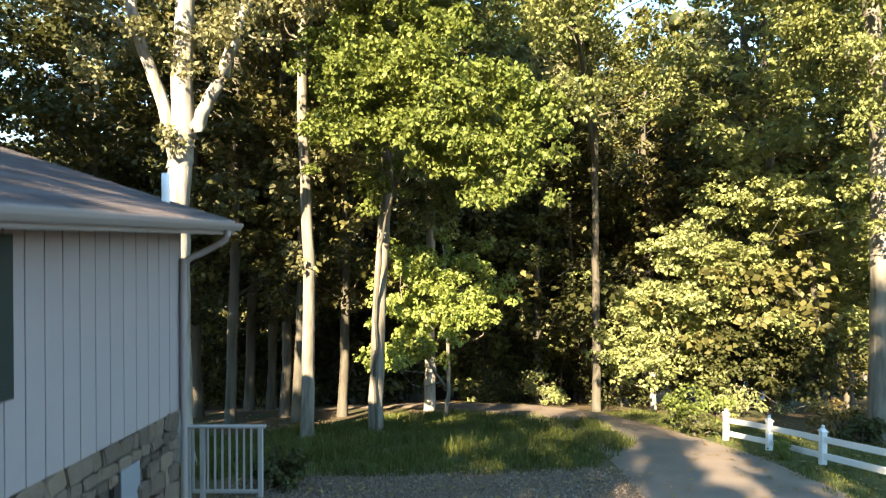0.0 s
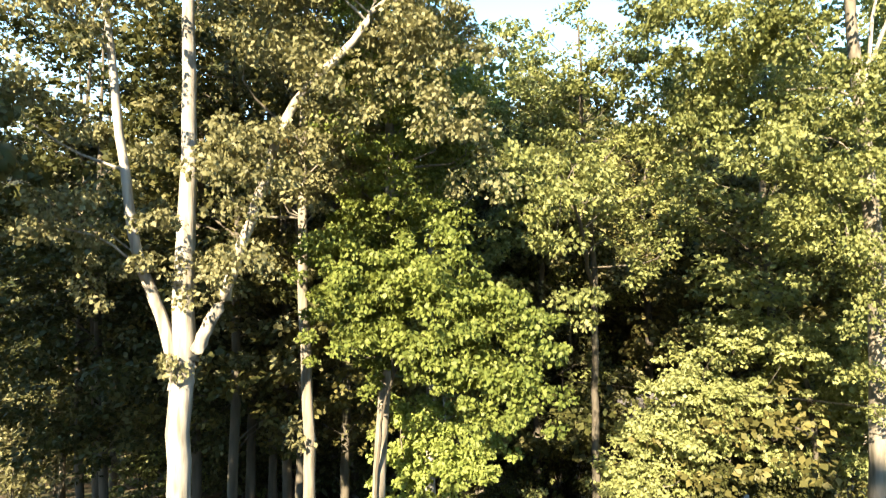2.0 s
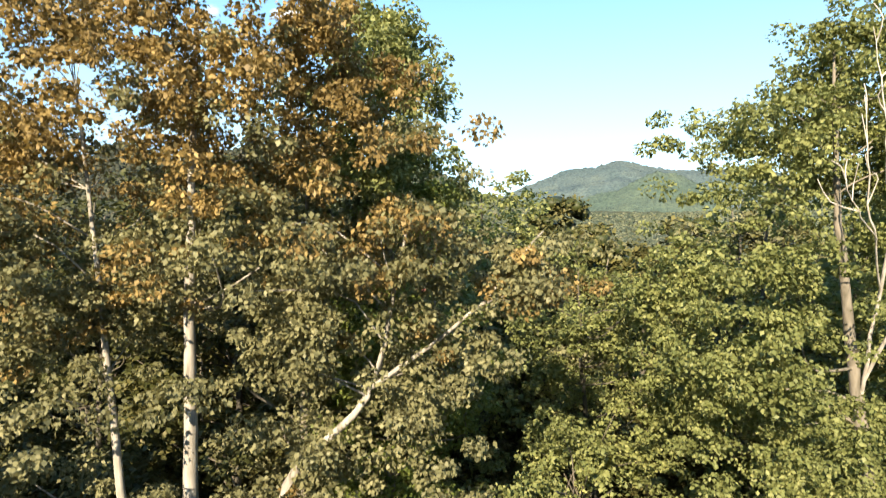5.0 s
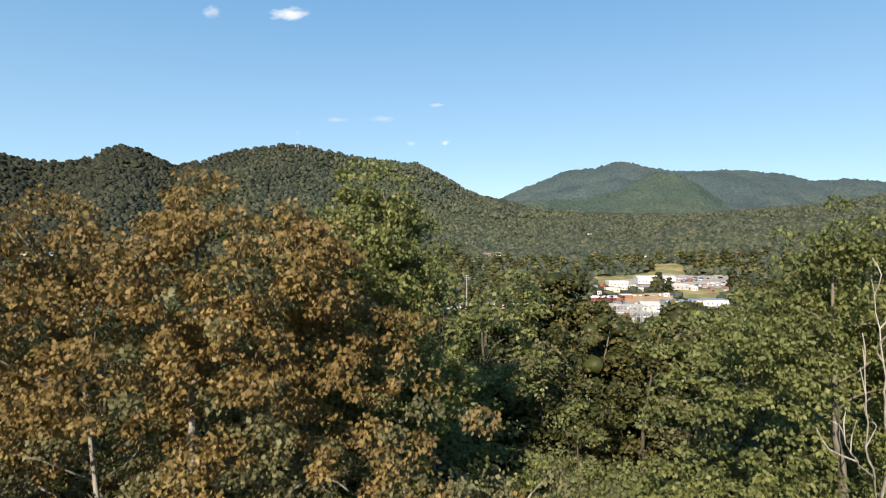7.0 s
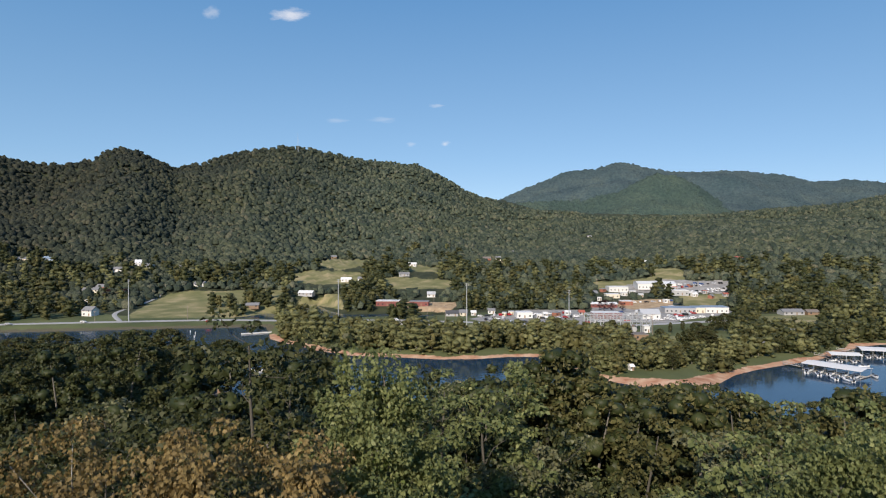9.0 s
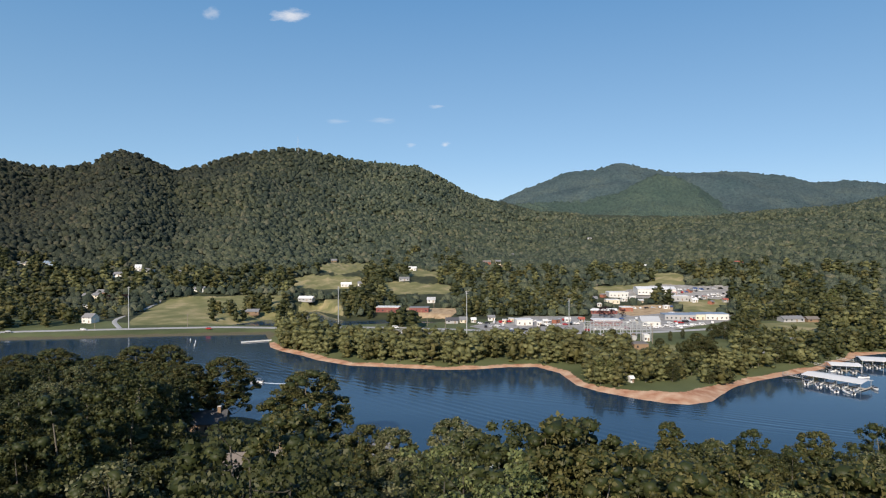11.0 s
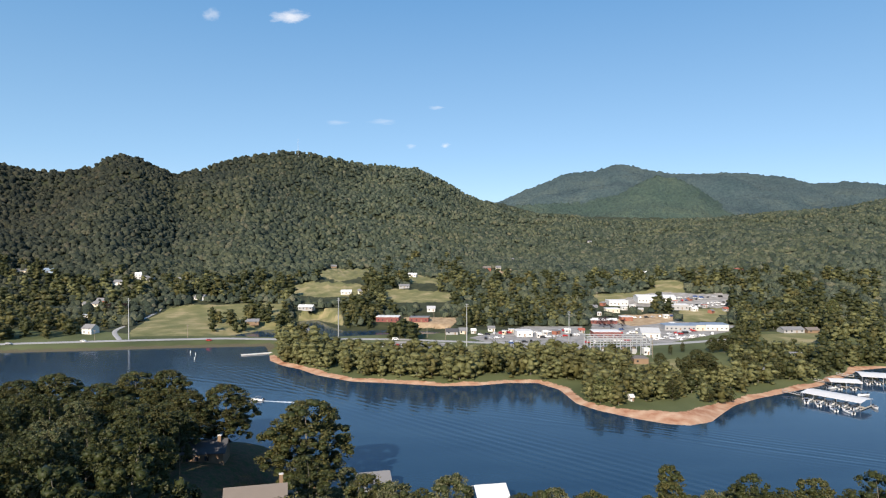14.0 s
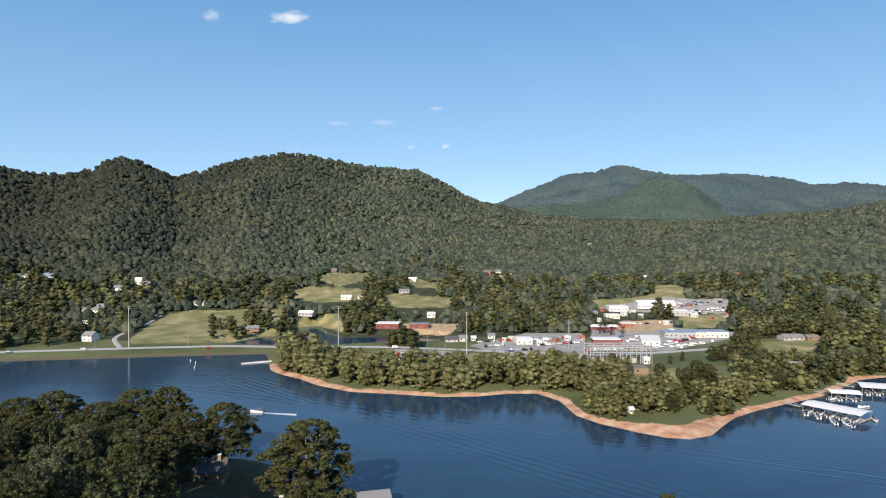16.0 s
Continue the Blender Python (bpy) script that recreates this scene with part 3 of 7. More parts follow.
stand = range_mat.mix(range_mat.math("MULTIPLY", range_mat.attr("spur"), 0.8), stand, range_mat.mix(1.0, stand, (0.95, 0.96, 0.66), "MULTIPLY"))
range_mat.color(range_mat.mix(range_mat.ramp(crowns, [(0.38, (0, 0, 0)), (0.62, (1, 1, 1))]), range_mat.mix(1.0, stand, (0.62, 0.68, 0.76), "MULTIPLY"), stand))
range_mat.bump(crowns, 1.0, 12.0)
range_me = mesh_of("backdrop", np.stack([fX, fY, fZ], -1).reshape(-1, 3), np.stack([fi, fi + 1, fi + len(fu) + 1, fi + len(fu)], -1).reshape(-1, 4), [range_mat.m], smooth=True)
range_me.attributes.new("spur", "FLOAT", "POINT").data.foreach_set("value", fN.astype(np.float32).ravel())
tagged(new("backdrop", range_me), "distant wooded mountain range with blue haze in its colour", "mountains", kind="structure")

# lake
WATER_V = np.array([(x, y, 0.0) for y in (140, 300, 470, 660) for x in (-2400, -600, 0, 600, 2400)])
WATER_F = np.array([(r * 5 + c, r * 5 + c + 1, r * 5 + c + 6, r * 5 + c + 5) for r in range(3) for c in range(4)])


def water_mat():
    k = Mat("lake_water", 0.1)
    pos = k.world_pos()
    small = k.noise(0.9, 4.0, where=pos, stretch=(0.6, 1.0, 1.0))
    big = k.noise(0.05, 3.0, where=pos, stretch=(0.4, 1.2, 1.0))
    k.color(k.ramp(big, [(0.3, (0.011, 0.035, 0.071)), (0.7, (0.019, 0.05, 0.09))]))
    k.b.inputs["IOR"].default_value = 1.33
    k.b.inputs["Specular IOR Level"].default_value = 0.5
    h = k.math("ADD", k.math("MULTIPLY", small, 0.5), big)
    sep = k.t.nodes.new("ShaderNodeSeparateXYZ")
    k.link(pos, sep.inputs[0])
    for ox, oy, nx, ny, wide, wave, amp in ((-53, 325, 0.683, 0.730, 17.0, 4.6, 0.5), (-53, 325, 0.42, 0.907, 7.0, 6.0, 0.4), (120, 250, 0.5, 0.866, 12.0, 3.6, 0.35)):
        v = k.math("ADD", k.math("MULTIPLY", k.math("SUBTRACT", sep.outputs["X"], ox), nx), k.math("MULTIPLY", k.math("SUBTRACT", sep.outputs["Y"], oy), ny))
        v = k.math("ADD", v, k.math("MULTIPLY", big, 3.0))
        q = k.math("DIVIDE", v, wide)
        mask = k.math("POWER", 2.718, k.math("MULTIPLY", k.math("MULTIPLY", q, q), -1.0))
        h = k.math("ADD", h, k.math("MULTIPLY", k.math("MULTIPLY", k.math("SINE", k.math("MULTIPLY", v, 6.283 / wave)), mask), amp))
    return k.bump(h, 0.24, 0.2).m


tagged(new("water", mesh_of("water", WATER_V, WATER_F, [water_mat()])), "calm deep blue lake with wind ripples", "lake", kind="structure")


def asphalt_mat(name, a, b):
    k = Mat(name, 0.9)
    pos = k.world_pos()
    g = k.noise(45.0, 3.0, where=pos)
    p = k.noise(0.8, 5.0, where=pos)
    c = k.ramp(p, [(0.3, a), (0.7, b)])
    k.color(k.mix(k.math("MULTIPLY", g, 0.5), c, tuple(v * 1.7 for v in b)))
    return k.bump(g, 0.4, 0.01).m


def ribbon(name, centre, width, material, label, lift=0.03, n=60, across=7, cat="road", kind="structure"):
    """A strip of paving that follows the ground, with a thin edge."""
    p = curve_path([(*c[:2], 0) for c in centre], n)
    t = np.gradient(p, axis=0)
    t /= np.linalg.norm(t, axis=1)[:, None]
    side = np.stack([t[:, 1], -t[:, 0], 0 * t[:, 0]], 1)
    off = np.linspace(-0.5, 0.5, across) * width
    v = p[:, None] + side[:, None] * off[None, :, None]
    z = height(v[..., 0], v[..., 1]) + lift
    z[:, 0] -= lift * 2
    z[:, -1] -= lift * 2
    v[..., 2] = z
    i = np.arange(n - 1)[:, None] * across + np.arange(across - 1)[None]
    f = np.stack([i, i + 1, i + across + 1, i + across], -1).reshape(-1, 4)
    return tagged(new(name, mesh_of(name, v.reshape(-1, 3), f, [material], smooth=True)), label, cat, kind=kind)


ASPHALT = asphalt_mat("worn_asphalt", (0.095, 0.074, 0.058), (0.17, 0.137, 0.11))
ROADWAY = asphalt_mat("pale_highway", (0.24, 0.24, 0.235), (0.34, 0.33, 0.32))
ribbon("driveway", [(4.0, -2), (5.0, 5), (5.8, 12), (6.2, 17), (5.6, 22), (4.2, 27), (0, 30.5), (-6, 32), (-16, 33)], 4.6, ASPHALT, "worn asphalt driveway dappled by trees", 0.04, 90, 9, "driveway")
ribbon("highway", [(-424.8, 437.9), (-359.8, 454.9), (-331.5, 472.6), (-286.5, 482.3), (-247.1, 489.8), (-206.2, 496.8), (-163.1, 501.0), (-81.1, 492.7), (-1.70, 474.9), (48.01, 462.6), (87.5, 452.8), (119.4, 450.6), (173.0, 464.8), (239.5, 490.4)],
       10.0, ROADWAY, "pale two-lane highway along the causeway", 0.25, 140, 5)
ribbon("farm_lane", [(-251.8, 492.1), (-275.4, 529.9), (-282.2, 564.4), (-286.4, 613.4), (-288.9, 641.1), (-291.0, 662.8)], 5.0, ROADWAY, "narrow paved lane past a field", 0.2, 40, 5)


# ---- house by the drone ----
HOUSE = pose(-3.71, 8.84, 0, 0, 0, -5.5)   # the corner of the wall; local -y runs along the wall, -x into the house
SIDING = plain_mat("pale_siding", (0.335, 0.283, 0.28), 0.75, vary=0.3, scale=1.5, bump=0.15)
TRIM = plain_mat("trim_paint", (0.3, 0.252, 0.235), 0.6, vary=0.3)
SHUTTER = plain_mat("shutter_paint", (0.02, 0.035, 0.032), 0.5)
WHITE = plain_mat("white_paint", (0.75, 0.75, 0.73), 0.55, vary=0.3, scale=2.0)
PIPE_WHITE = plain_mat("white_plastic", (0.8, 0.8, 0.8), 0.4, vary=0.1)
SHINGLE = each_mat("roof_shingle", [(0.0, (0.063, 0.054, 0.058)), (0.5, (0.095, 0.08, 0.084)), (1.0, (0.138, 0.115, 0.114))], 0.95, 30.0, 0.4)
STONE = each_mat("field_stone", [(0.0, (0.085, 0.065, 0.052)), (0.4, (0.16, 0.117, 0.088)), (0.7, (0.24, 0.175, 0.125)), (1.0, (0.13, 0.09, 0.074))], 0.9, 9.0, 0.8)
MORTAR = plain_mat("mortar", (0.13, 0.11, 0.095), 0.95, bump=0.3)
LONG, WIDE = 15.0, 8.6
SILL, EAVE = 35.39, 37.84
house = thing("house", HOUSE, "single-storey house with pale board siding and stone base", "house")
part("wall", boxed(-WIDE, -0.012, -LONG, 0, SILL, EAVE + 0.1), SIDING, house, "pale grey painted vertical boards")
part("foundation", boxed(-WIDE, -0.06, -LONG, -0.06, 31.0, SILL), MORTAR, house, "mortared stone foundation")
RISE = 0.31
OVER = 0.58
tan_r = RISE


def roof_slab(side):
    """One slope of the gable roof: a slab with its edges overhanging walls."""
    half = WIDE / 2
    x0, x1 = OVER, -half
    bm = bmesh.new()
    z0, z1 = EAVE + 0.02, EAVE + 0.02 + (x0 - x1) * tan_r
    pts = [(x0, z0), (x1, z1), (x1, z1 + 0.14), (x0, z0 + 0.14)]
    a = [bm.verts.new((p if side else -WIDE - p, OVER - 0.06, z)) for p, z in pts]
    b = [bm.verts.new((p if side else -WIDE - p, -LONG - OVER, z)) for p, z in pts]
    for i in range(4):
        j = (i + 1) % 4
        bm.faces.new((a[i], a[j], b[j], b[i]))
    bm.faces.new(a[::-1])
    bm.faces.new(b)
    bmesh.ops.recalc_face_normals(bm, faces=bm.faces)
    return bm


part("roof", roof_slab(True), SHINGLE, house, "grey asphalt shingle roof")
part("roof", roof_slab(False), SHINGLE, house)

# ---- forest tree kinds ----
KINDS = []
for k, (bark, leaf, wide, clear) in enumerate([(BARK_DARK, LEAF_MID, 4.4, 6.5), (BARK_DARK, LEAF_DARK, 4.2, 6.0), (BARK_DARK, LEAF_MID, 3.8, 8.0),
                                               (BARK_DARK, LEAF_DARK, 4.8, 8.0), (BARK_DARK, LEAF_OLIVE, 4.2, 6.5)]):
    rng = np.random.default_rng(50 + k)
    ells = []
    for q in range(6):
        a = q * 2.4 + k
        r = wide * ((0.95 - 0.145 * q) if k in (0, 2) else (0.72 + 0.3 * math.sin(0.6 + q * 0.42)) * (1.0 if q < 5 else 0.55))
        zq = clear + 1.2 + q * (18.6 - clear) / 5
        ells.append((0.2 * r * math.cos(a), 0.2 * r * math.sin(a), zq, r, r, 1.7))
        ells.append((0.75 * r * math.cos(a), 0.75 * r * math.sin(a), zq - 0.4, r * 0.5, r * 0.5, 1.3))
    stem = [[(0, 0, -0.4, 0.26), (rng.normal() * 0.2, rng.normal() * 0.2, 8, 0.2), (rng.normal() * 0.4, rng.normal() * 0.4, 15, 0.11), (rng.normal() * 0.6, 0, 20.5, 0.03)]]
    KINDS.append((tree_meshes("wood_fine", 70 + k, stem, ells, 190, 0.8, 44, 0.3, bark, leaf, 30, shell=0.55, flat=0.55),
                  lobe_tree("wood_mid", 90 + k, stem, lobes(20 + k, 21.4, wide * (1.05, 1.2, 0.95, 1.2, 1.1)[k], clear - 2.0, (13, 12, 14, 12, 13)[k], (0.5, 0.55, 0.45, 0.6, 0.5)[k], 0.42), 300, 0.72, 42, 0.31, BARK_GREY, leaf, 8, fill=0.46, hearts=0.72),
                  lobe_tree("wood_far", 110 + k, stem, lobes(30 + k, 21.4, wide * 1.25, 3.5, 8, (0.5, 0.58, 0.45, 0.55, 0.5)[k], 0.46), 40, 1.2, 5, 0.95, BARK_GREY, leaf, fill=0.76, inner=leaf)))
KIND_TOP = 21.5
for k, (leaf, bark) in enumerate([(LEAF_SHADE, BARK_GREY), (LEAF_MID, BARK_GREY)]):
    rng = np.random.default_rng(60 + k)
    stem = [[(0, 0, -0.5, 0.42), (0.1, 0, 6, 0.3), (0, 0.2, 12, 0.18), (0, 0, 20, 0.04)]]
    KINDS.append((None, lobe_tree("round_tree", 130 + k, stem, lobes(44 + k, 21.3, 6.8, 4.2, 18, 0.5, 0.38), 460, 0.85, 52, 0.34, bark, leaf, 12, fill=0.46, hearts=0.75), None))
for k, leaf in enumerate([LEAF_CANOPY, LEAF_MID, LEAF_OLIVE, LEAF_DARK]):
    rng = np.random.default_rng(260 + k)
    ells = []
    for q in range(8):
        a = q * 2.4 + k
        r = (3.4, 3.9, 3.2, 3.7)[k] * (0.7 + 0.35 * math.sin(0.5 + q * 0.36))
        zq = 5.0 + q * 2.1
        ells.append((0.25 * r * math.cos(a), 0.25 * r * math.sin(a), zq, r, r, 1.2))
        ells.append((0.8 * r * math.cos(a), 0.8 * r * math.sin(a), zq - 0.4, r * 0.45, r * 0.45, 0.8))
    stem = [[(0, 0, -0.5, 0.18), (0.1, 0.1 * k, 7, 0.145), (-0.3, 0.1, 14, 0.1), (0, 0, 20.6, 0.03)]]
    KINDS.append((tree_meshes("stand_tree", 280 + k, stem, ells, 225, 0.66, 50, 0.225, BARK_DARK, leaf, 40, shell=0.5, flat=0.5), None, None))
WOOD_LABELS = ["tall broadleaf tree with mid-green leaves on the slope", "tall broadleaf tree with dark green leaves on the slope", "slender broadleaf tree with mid-green leaves on the slope",
               "broad dark green tree on the wooded slope", "broadleaf tree with olive leaves on the slope"]


WOOD_LABELS += ["", "", "tall tree with light green leaf sprays", "tall mid-green tree above the drive", "tall tree with olive sprays near the house", "tall dark green tree near the house"]


def wood_tree(x, y, hgt, kind, detail, turn, label=None, group="trees on the slope", fat=1.0, z=None):
    s = hgt / KIND_TOP
    z = ground_z(x, y) if z is None else z
    w = s * fat
    m = pose(x, y, z, 0, 0, turn) @ Matrix.Diagonal((w, w, s, 1))
    return plant("tree", m, KINDS[kind][detail], label or WOOD_LABELS[kind], "tree", group)


NEAR_ROWS = []


def near_tree(x, y, meshes, label):
    NEAR_ROWS.append((x, y))
    return plant("tree", pose(0, 0, 0), meshes, label, "tree", "trees by the house")


# ---- trees by the house ----
near_tree(-6.7, 16.1, tree_meshes("forked_tree", 1, [
    [(-6.7, 16.1, 31.6, 0.36), (-6.75, 16.1, 36, 0.3), (-6.65, 16.1, 40.6, 0.29), (-6.45, 16.1, 46, 0.19), (-6.4, 16, 52, 0.12), (-6.2, 16, 58.5, 0.03)],
    [(-6.75, 16.1, 39.6, 0.2), (-7.1, 16.1, 41.2, 0.16), (-7.8, 15.9, 43.6, 0.13), (-8.3, 15.7, 49, 0.09), (-8.9, 15.4, 56, 0.03)],
    [(-6.6, 16.1, 39.8, 0.2), (-6.1, 16.0, 40.9, 0.17), (-5.5, 15.9, 42.0, 0.15), (-4.8, 15.8, 43.9, 0.13), (-3.7, 15.5, 46.6, 0.11), (-1.75, 15.2, 48.8, 0.08), (-0.8, 15, 53, 0.04)], [(-1.75, 15.2, 48.8, 0.06), (0.6, 15, 50.6, 0.04), (2.4, 15.1, 52.6, 0.015)]],
    [(-8.3, 14.8, 54.6, 3.4, 3.2, 4.4), (-2.6, 15.0, 53.6, 3.2, 3.0, 4.2), (-5.4, 16, 56, 3.4, 3.2, 3.4), (-9.6, 15.2, 57, 2.2, 2.2, 2.6), (-5.6, 15.2, 57.6, 2.6, 2.4, 2.2), (-3.2, 15, 56.4, 2, 2, 2.6), (-1.0, 14.6, 53.6, 1.5, 1.5, 2.6), (1.2, 15, 51.6, 1.3, 1.2, 1.7), (2.3, 15.2, 51.9, 1.0, 0.9, 1.7), (-9.2, 16.4, 52.4, 2.6, 2.2, 3.2), (-1.6, 15.6, 49.6, 2.2, 1.8, 1.6), (0.4, 15.8, 48.6, 1.4, 1.3, 1.2), (-3.2, 16, 46.8, 1.3, 1.2, 1.0), (-3.5, 15, 45.4, 1.0, 0.9, 0.9), (-4.7, 15.2, 42.8, 0.8, 0.7, 0.6), (-6.9, 15.2, 42.7, 0.5, 0.5, 0.5), (-6.9, 15.3, 40, 0.5, 0.5, 0.5), (-5.5, 14.5, 50, 4.5, 2.5, 3), (0.3, 14.6, 50.5, 2.2, 2, 2.4),
     (-8.2, 15.6, 44.2, 1.5, 1.4, 3.6), (-4.6, 15.4, 44.6, 1.9, 1.6, 2.2), (1.0, 15.3, 46.0, 1.1, 1.0, 2.0), (-2.6, 15.2, 48.2, 1.6, 1.4, 1.4), (-0.6, 15.4, 47.6, 1.2, 1.2, 1.2), (-9.5, 15, 49, 2.2, 2, 2.4), (-11.4, 14.6, 53.4, 2.6, 2.6, 4), (-5.8, 15.4, 42.6, 1.2, 1.0, 1.0)],
    1250, 0.46, 100, 0.135, BARK_PALE, [LEAF_OLIVE, LEAF_RUST], 70, 53.2, sprays=5), "tall forked tree with pale bark and rust-brown autumn top")
near_tree(-2.2, 21, tree_meshes("dark_topped_tree", 2, [
    [(-2.25, 21, 30.6, 0.27), (-2.1, 21, 36, 0.22), (-1.75, 20.9, 42, 0.18), (-1.8, 20.7, 50, 0.13), (-1.9, 20.5, 60, 0.03)]],
    [(-2.5, 20.4, 59.9, 0.6, 0.6, 1.0), (-1.7, 20.4, 59.9, 0.6, 0.6, 1.0), (-2.2, 20.4, 58.4, 1.5, 1.4, 1.3), (-2.1, 20.2, 56.8, 2.2, 2.0, 1.6), (-1.8, 20.0, 54.2, 2.7, 2.4, 1.9), (-1.6, 20.5, 48, 2.6, 2.3, 3.2)], 800, 0.46, 74, 0.15, BARK_GREY, [LEAF_FRESH, LEAF_CANOPY], 40, 53.0, sprays=3), "straight grey-barked tree with a dark green top")
near_tree(-0.2, 17.5, tree_meshes("fresh_maple", 3, [
    [(-2.2, 20.6, 31.0, 0.05), (-2.15, 20.6, 36, 0.05), (-1.5, 19.3, 39.2, 0.04), (0.5, 16.4, 42, 0.015)], [(-1.9, 20.9, 40.0, 0.06), (-2.1, 20.5, 42, 0.05), (-2.0, 20.2, 44, 0.02)], [(-1.5, 19.3, 39.2, 0.04), (-1.6, 18, 41, 0.03), (-2.2, 17.3, 42.4, 0.012)]],
    [(0.3, 16.2, 42, 1.2, 1.1, 0.8), (0.9, 15.9, 40.8, 1.2, 1, 0.9), (1.5, 15.7, 39.4, 0.8, 0.8, 0.8), (0.2, 16.2, 40.6, 0.8, 0.8, 0.9), (2.0, 15.6, 41, 0.6, 0.6, 0.8), (-2.6, 20.3, 43.2, 1.3, 1, 1), (-1.6, 20, 42, 1.2, 1, 0.9), (-3.2, 20.4, 41.6, 0.8, 0.8, 0.7), (-1.3, 19.6, 44.2, 1.4, 1, 0.8), (-2.0, 20.2, 39.9, 0.7, 0.7, 0.7), (-2.3, 17.3, 42.4, 1.2, 0.9, 0.9), (-1.4, 17, 41.4, 1.1, 0.9, 0.8), (-0.7, 16.8, 42.8, 1.0, 0.9, 0.8), (-2.9, 17.6, 41.0, 0.7, 0.7, 0.6)],
    520, 0.36, 88, 0.145, BARK_DARK, LEAF_FRESH, 8), "young maple with bright yellow-green leaves")
near_tree(-4.3, 20.2, tree_meshes("straight_tree", 4, [
    [(-4.35, 20.2, 30.8, 0.22), (-4.3, 20.2, 37, 0.19), (-4.5, 20.2, 43, 0.16), (-4.4, 20.4, 50, 0.11), (-4.4, 20.4, 56, 0.03)]],
    [(-4.2, 20.6, 52, 3, 2.6, 4), (-4.6, 20.4, 46, 2.0, 1.8, 2.0), (-5.0, 20, 37.2, 0.5, 0.5, 0.5)], 220, 0.6, 80, 0.18, BARK_GREY, LEAF_OLIVE, 26), "straight slender tree with grey bark")
near_tree(-0.6, 27.3, tree_meshes("sunlit_trunk_tree", 5, [
    [(-0.58, 27.4, 29.8, 0.27), (-0.55, 27.4, 34, 0.23), (-0.5, 27.3, 42, 0.17), (-0.3, 27, 54, 0.04)]],
    [(-0.3, 27, 49, 3.6, 3.2, 5), (0.4, 26, 41, 2.6, 2.4, 3)], 220, 0.65, 70, 0.22, BARK_PALE, LEAF_CANOPY, 34), "tree with a pale sunlit trunk")
# grey bark on a pale-barked tree: the trunk's shade is put into its colour
right_tree = near_tree(13.9, 20, tree_meshes("great_right_tree", 6, [
    [(13.9, 20, 30.6, 0.42), (13.9, 20, 36, 0.35), (13.6, 19.8, 42, 0.28), (12.4, 19, 48, 0.18), (11.0, 17.6, 53, 0.1), (10.6, 17.2, 57.5, 0.03)],
    [(13.6, 19.8, 42, 0.2), (14.6, 19.2, 47, 0.15), (15.2, 18.6, 55, 0.04)], [(13.8, 19.9, 40.5, 0.12), (12.9, 19.5, 42.2, 0.08), (12.0, 19.2, 44.5, 0.03)]],
    [(8.9, 18.0, 53.2, 2.5, 2.2, 3.8), (11.5, 17.8, 57.4, 1.1, 1.1, 1.5), (12.9, 17.8, 56.6, 1.3, 1.2, 1.6), (12.2, 18.6, 54.8, 1.9, 1.0, 1.5), (10.6, 17.6, 56.2, 1.2, 1.2, 1.6), (15.4, 18.4, 52.6, 3.0, 3.2, 5.6), (12.2, 18.6, 56.2, 2.4, 2.0, 2.8), (9.0, 17.6, 47.4, 2.6, 2.4, 3.0), (12.6, 18.6, 44.4, 3.0, 2.6, 2.6), (7.8, 17.4, 50, 1.8, 1.8, 2.4), (13.1, 18.5, 41.5, 1.3, 0.8, 1.4), (13.3, 18.5, 38.6, 0.9, 0.7, 0.9)],
    1010, 0.48, 104, 0.138, BARK_GREY, LEAF_CANOPY, 80, sprays=4), "large green tree with pale bare limbs in its top")
for limb_pts in ([(12.6, 19.1, 47.4, 0.13), (11.9, 17.2, 51, 0.1), (11.3, 15.6, 54, 0.07), (11.0, 15.0, 57.6, 0.02)], [(12.5, 19, 47.8, 0.12), (12.4, 16.8, 51.2, 0.09), (12.3, 15.6, 54.6, 0.05), (12.6, 15.4, 57.6, 0.02)],
                 [(11.9, 17.2, 51, 0.06), (10.5, 15.6, 53.0, 0.05), (9.8, 15.0, 55.6, 0.02)], [(11.6, 16.4, 52.6, 0.07), (10.7, 15.3, 54.6, 0.05), (10.2, 15.0, 57.4, 0.015)],
                 [(11.4, 16.0, 53.2, 0.06), (11.5, 15.2, 55.2, 0.045), (11.8, 15.0, 58.0, 0.015)], [(10.9, 15.9, 52.4, 0.04), (10.0, 15.0, 52.9, 0.03), (9.2, 14.6, 53.8, 0.012)]):
    limb_pts = np.array(limb_pts)
    rng = np.random.default_rng(int(limb_pts[-1].sum() * 100))
    path = curve_path(limb_pts[:, :3], 16)
    path[3:] += np.cumsum(rng.normal(size=(13, 3)) * 0.03, axis=0)
    bits = [tube_arrays(path, 0.5 * np.interp(np.linspace(0, 1, 16), np.linspace(0, 1, len(limb_pts)), limb_pts[:, 3]), 7)]
    for q in range(8, 15, 2):
        tip = path[q] + rng.normal(size=3) * np.array([0.4, 0.2, 0.2]) + np.array([0, -0.1, 0.75])
        bits.append(limb(rng, path[q], tip, 0.018, 5))
    v, f = join_arrays(bits)
    piece("limb", mesh_of("limb", v, f, [BARK_BARE], smooth=True), right_tree, "bare pale limb")
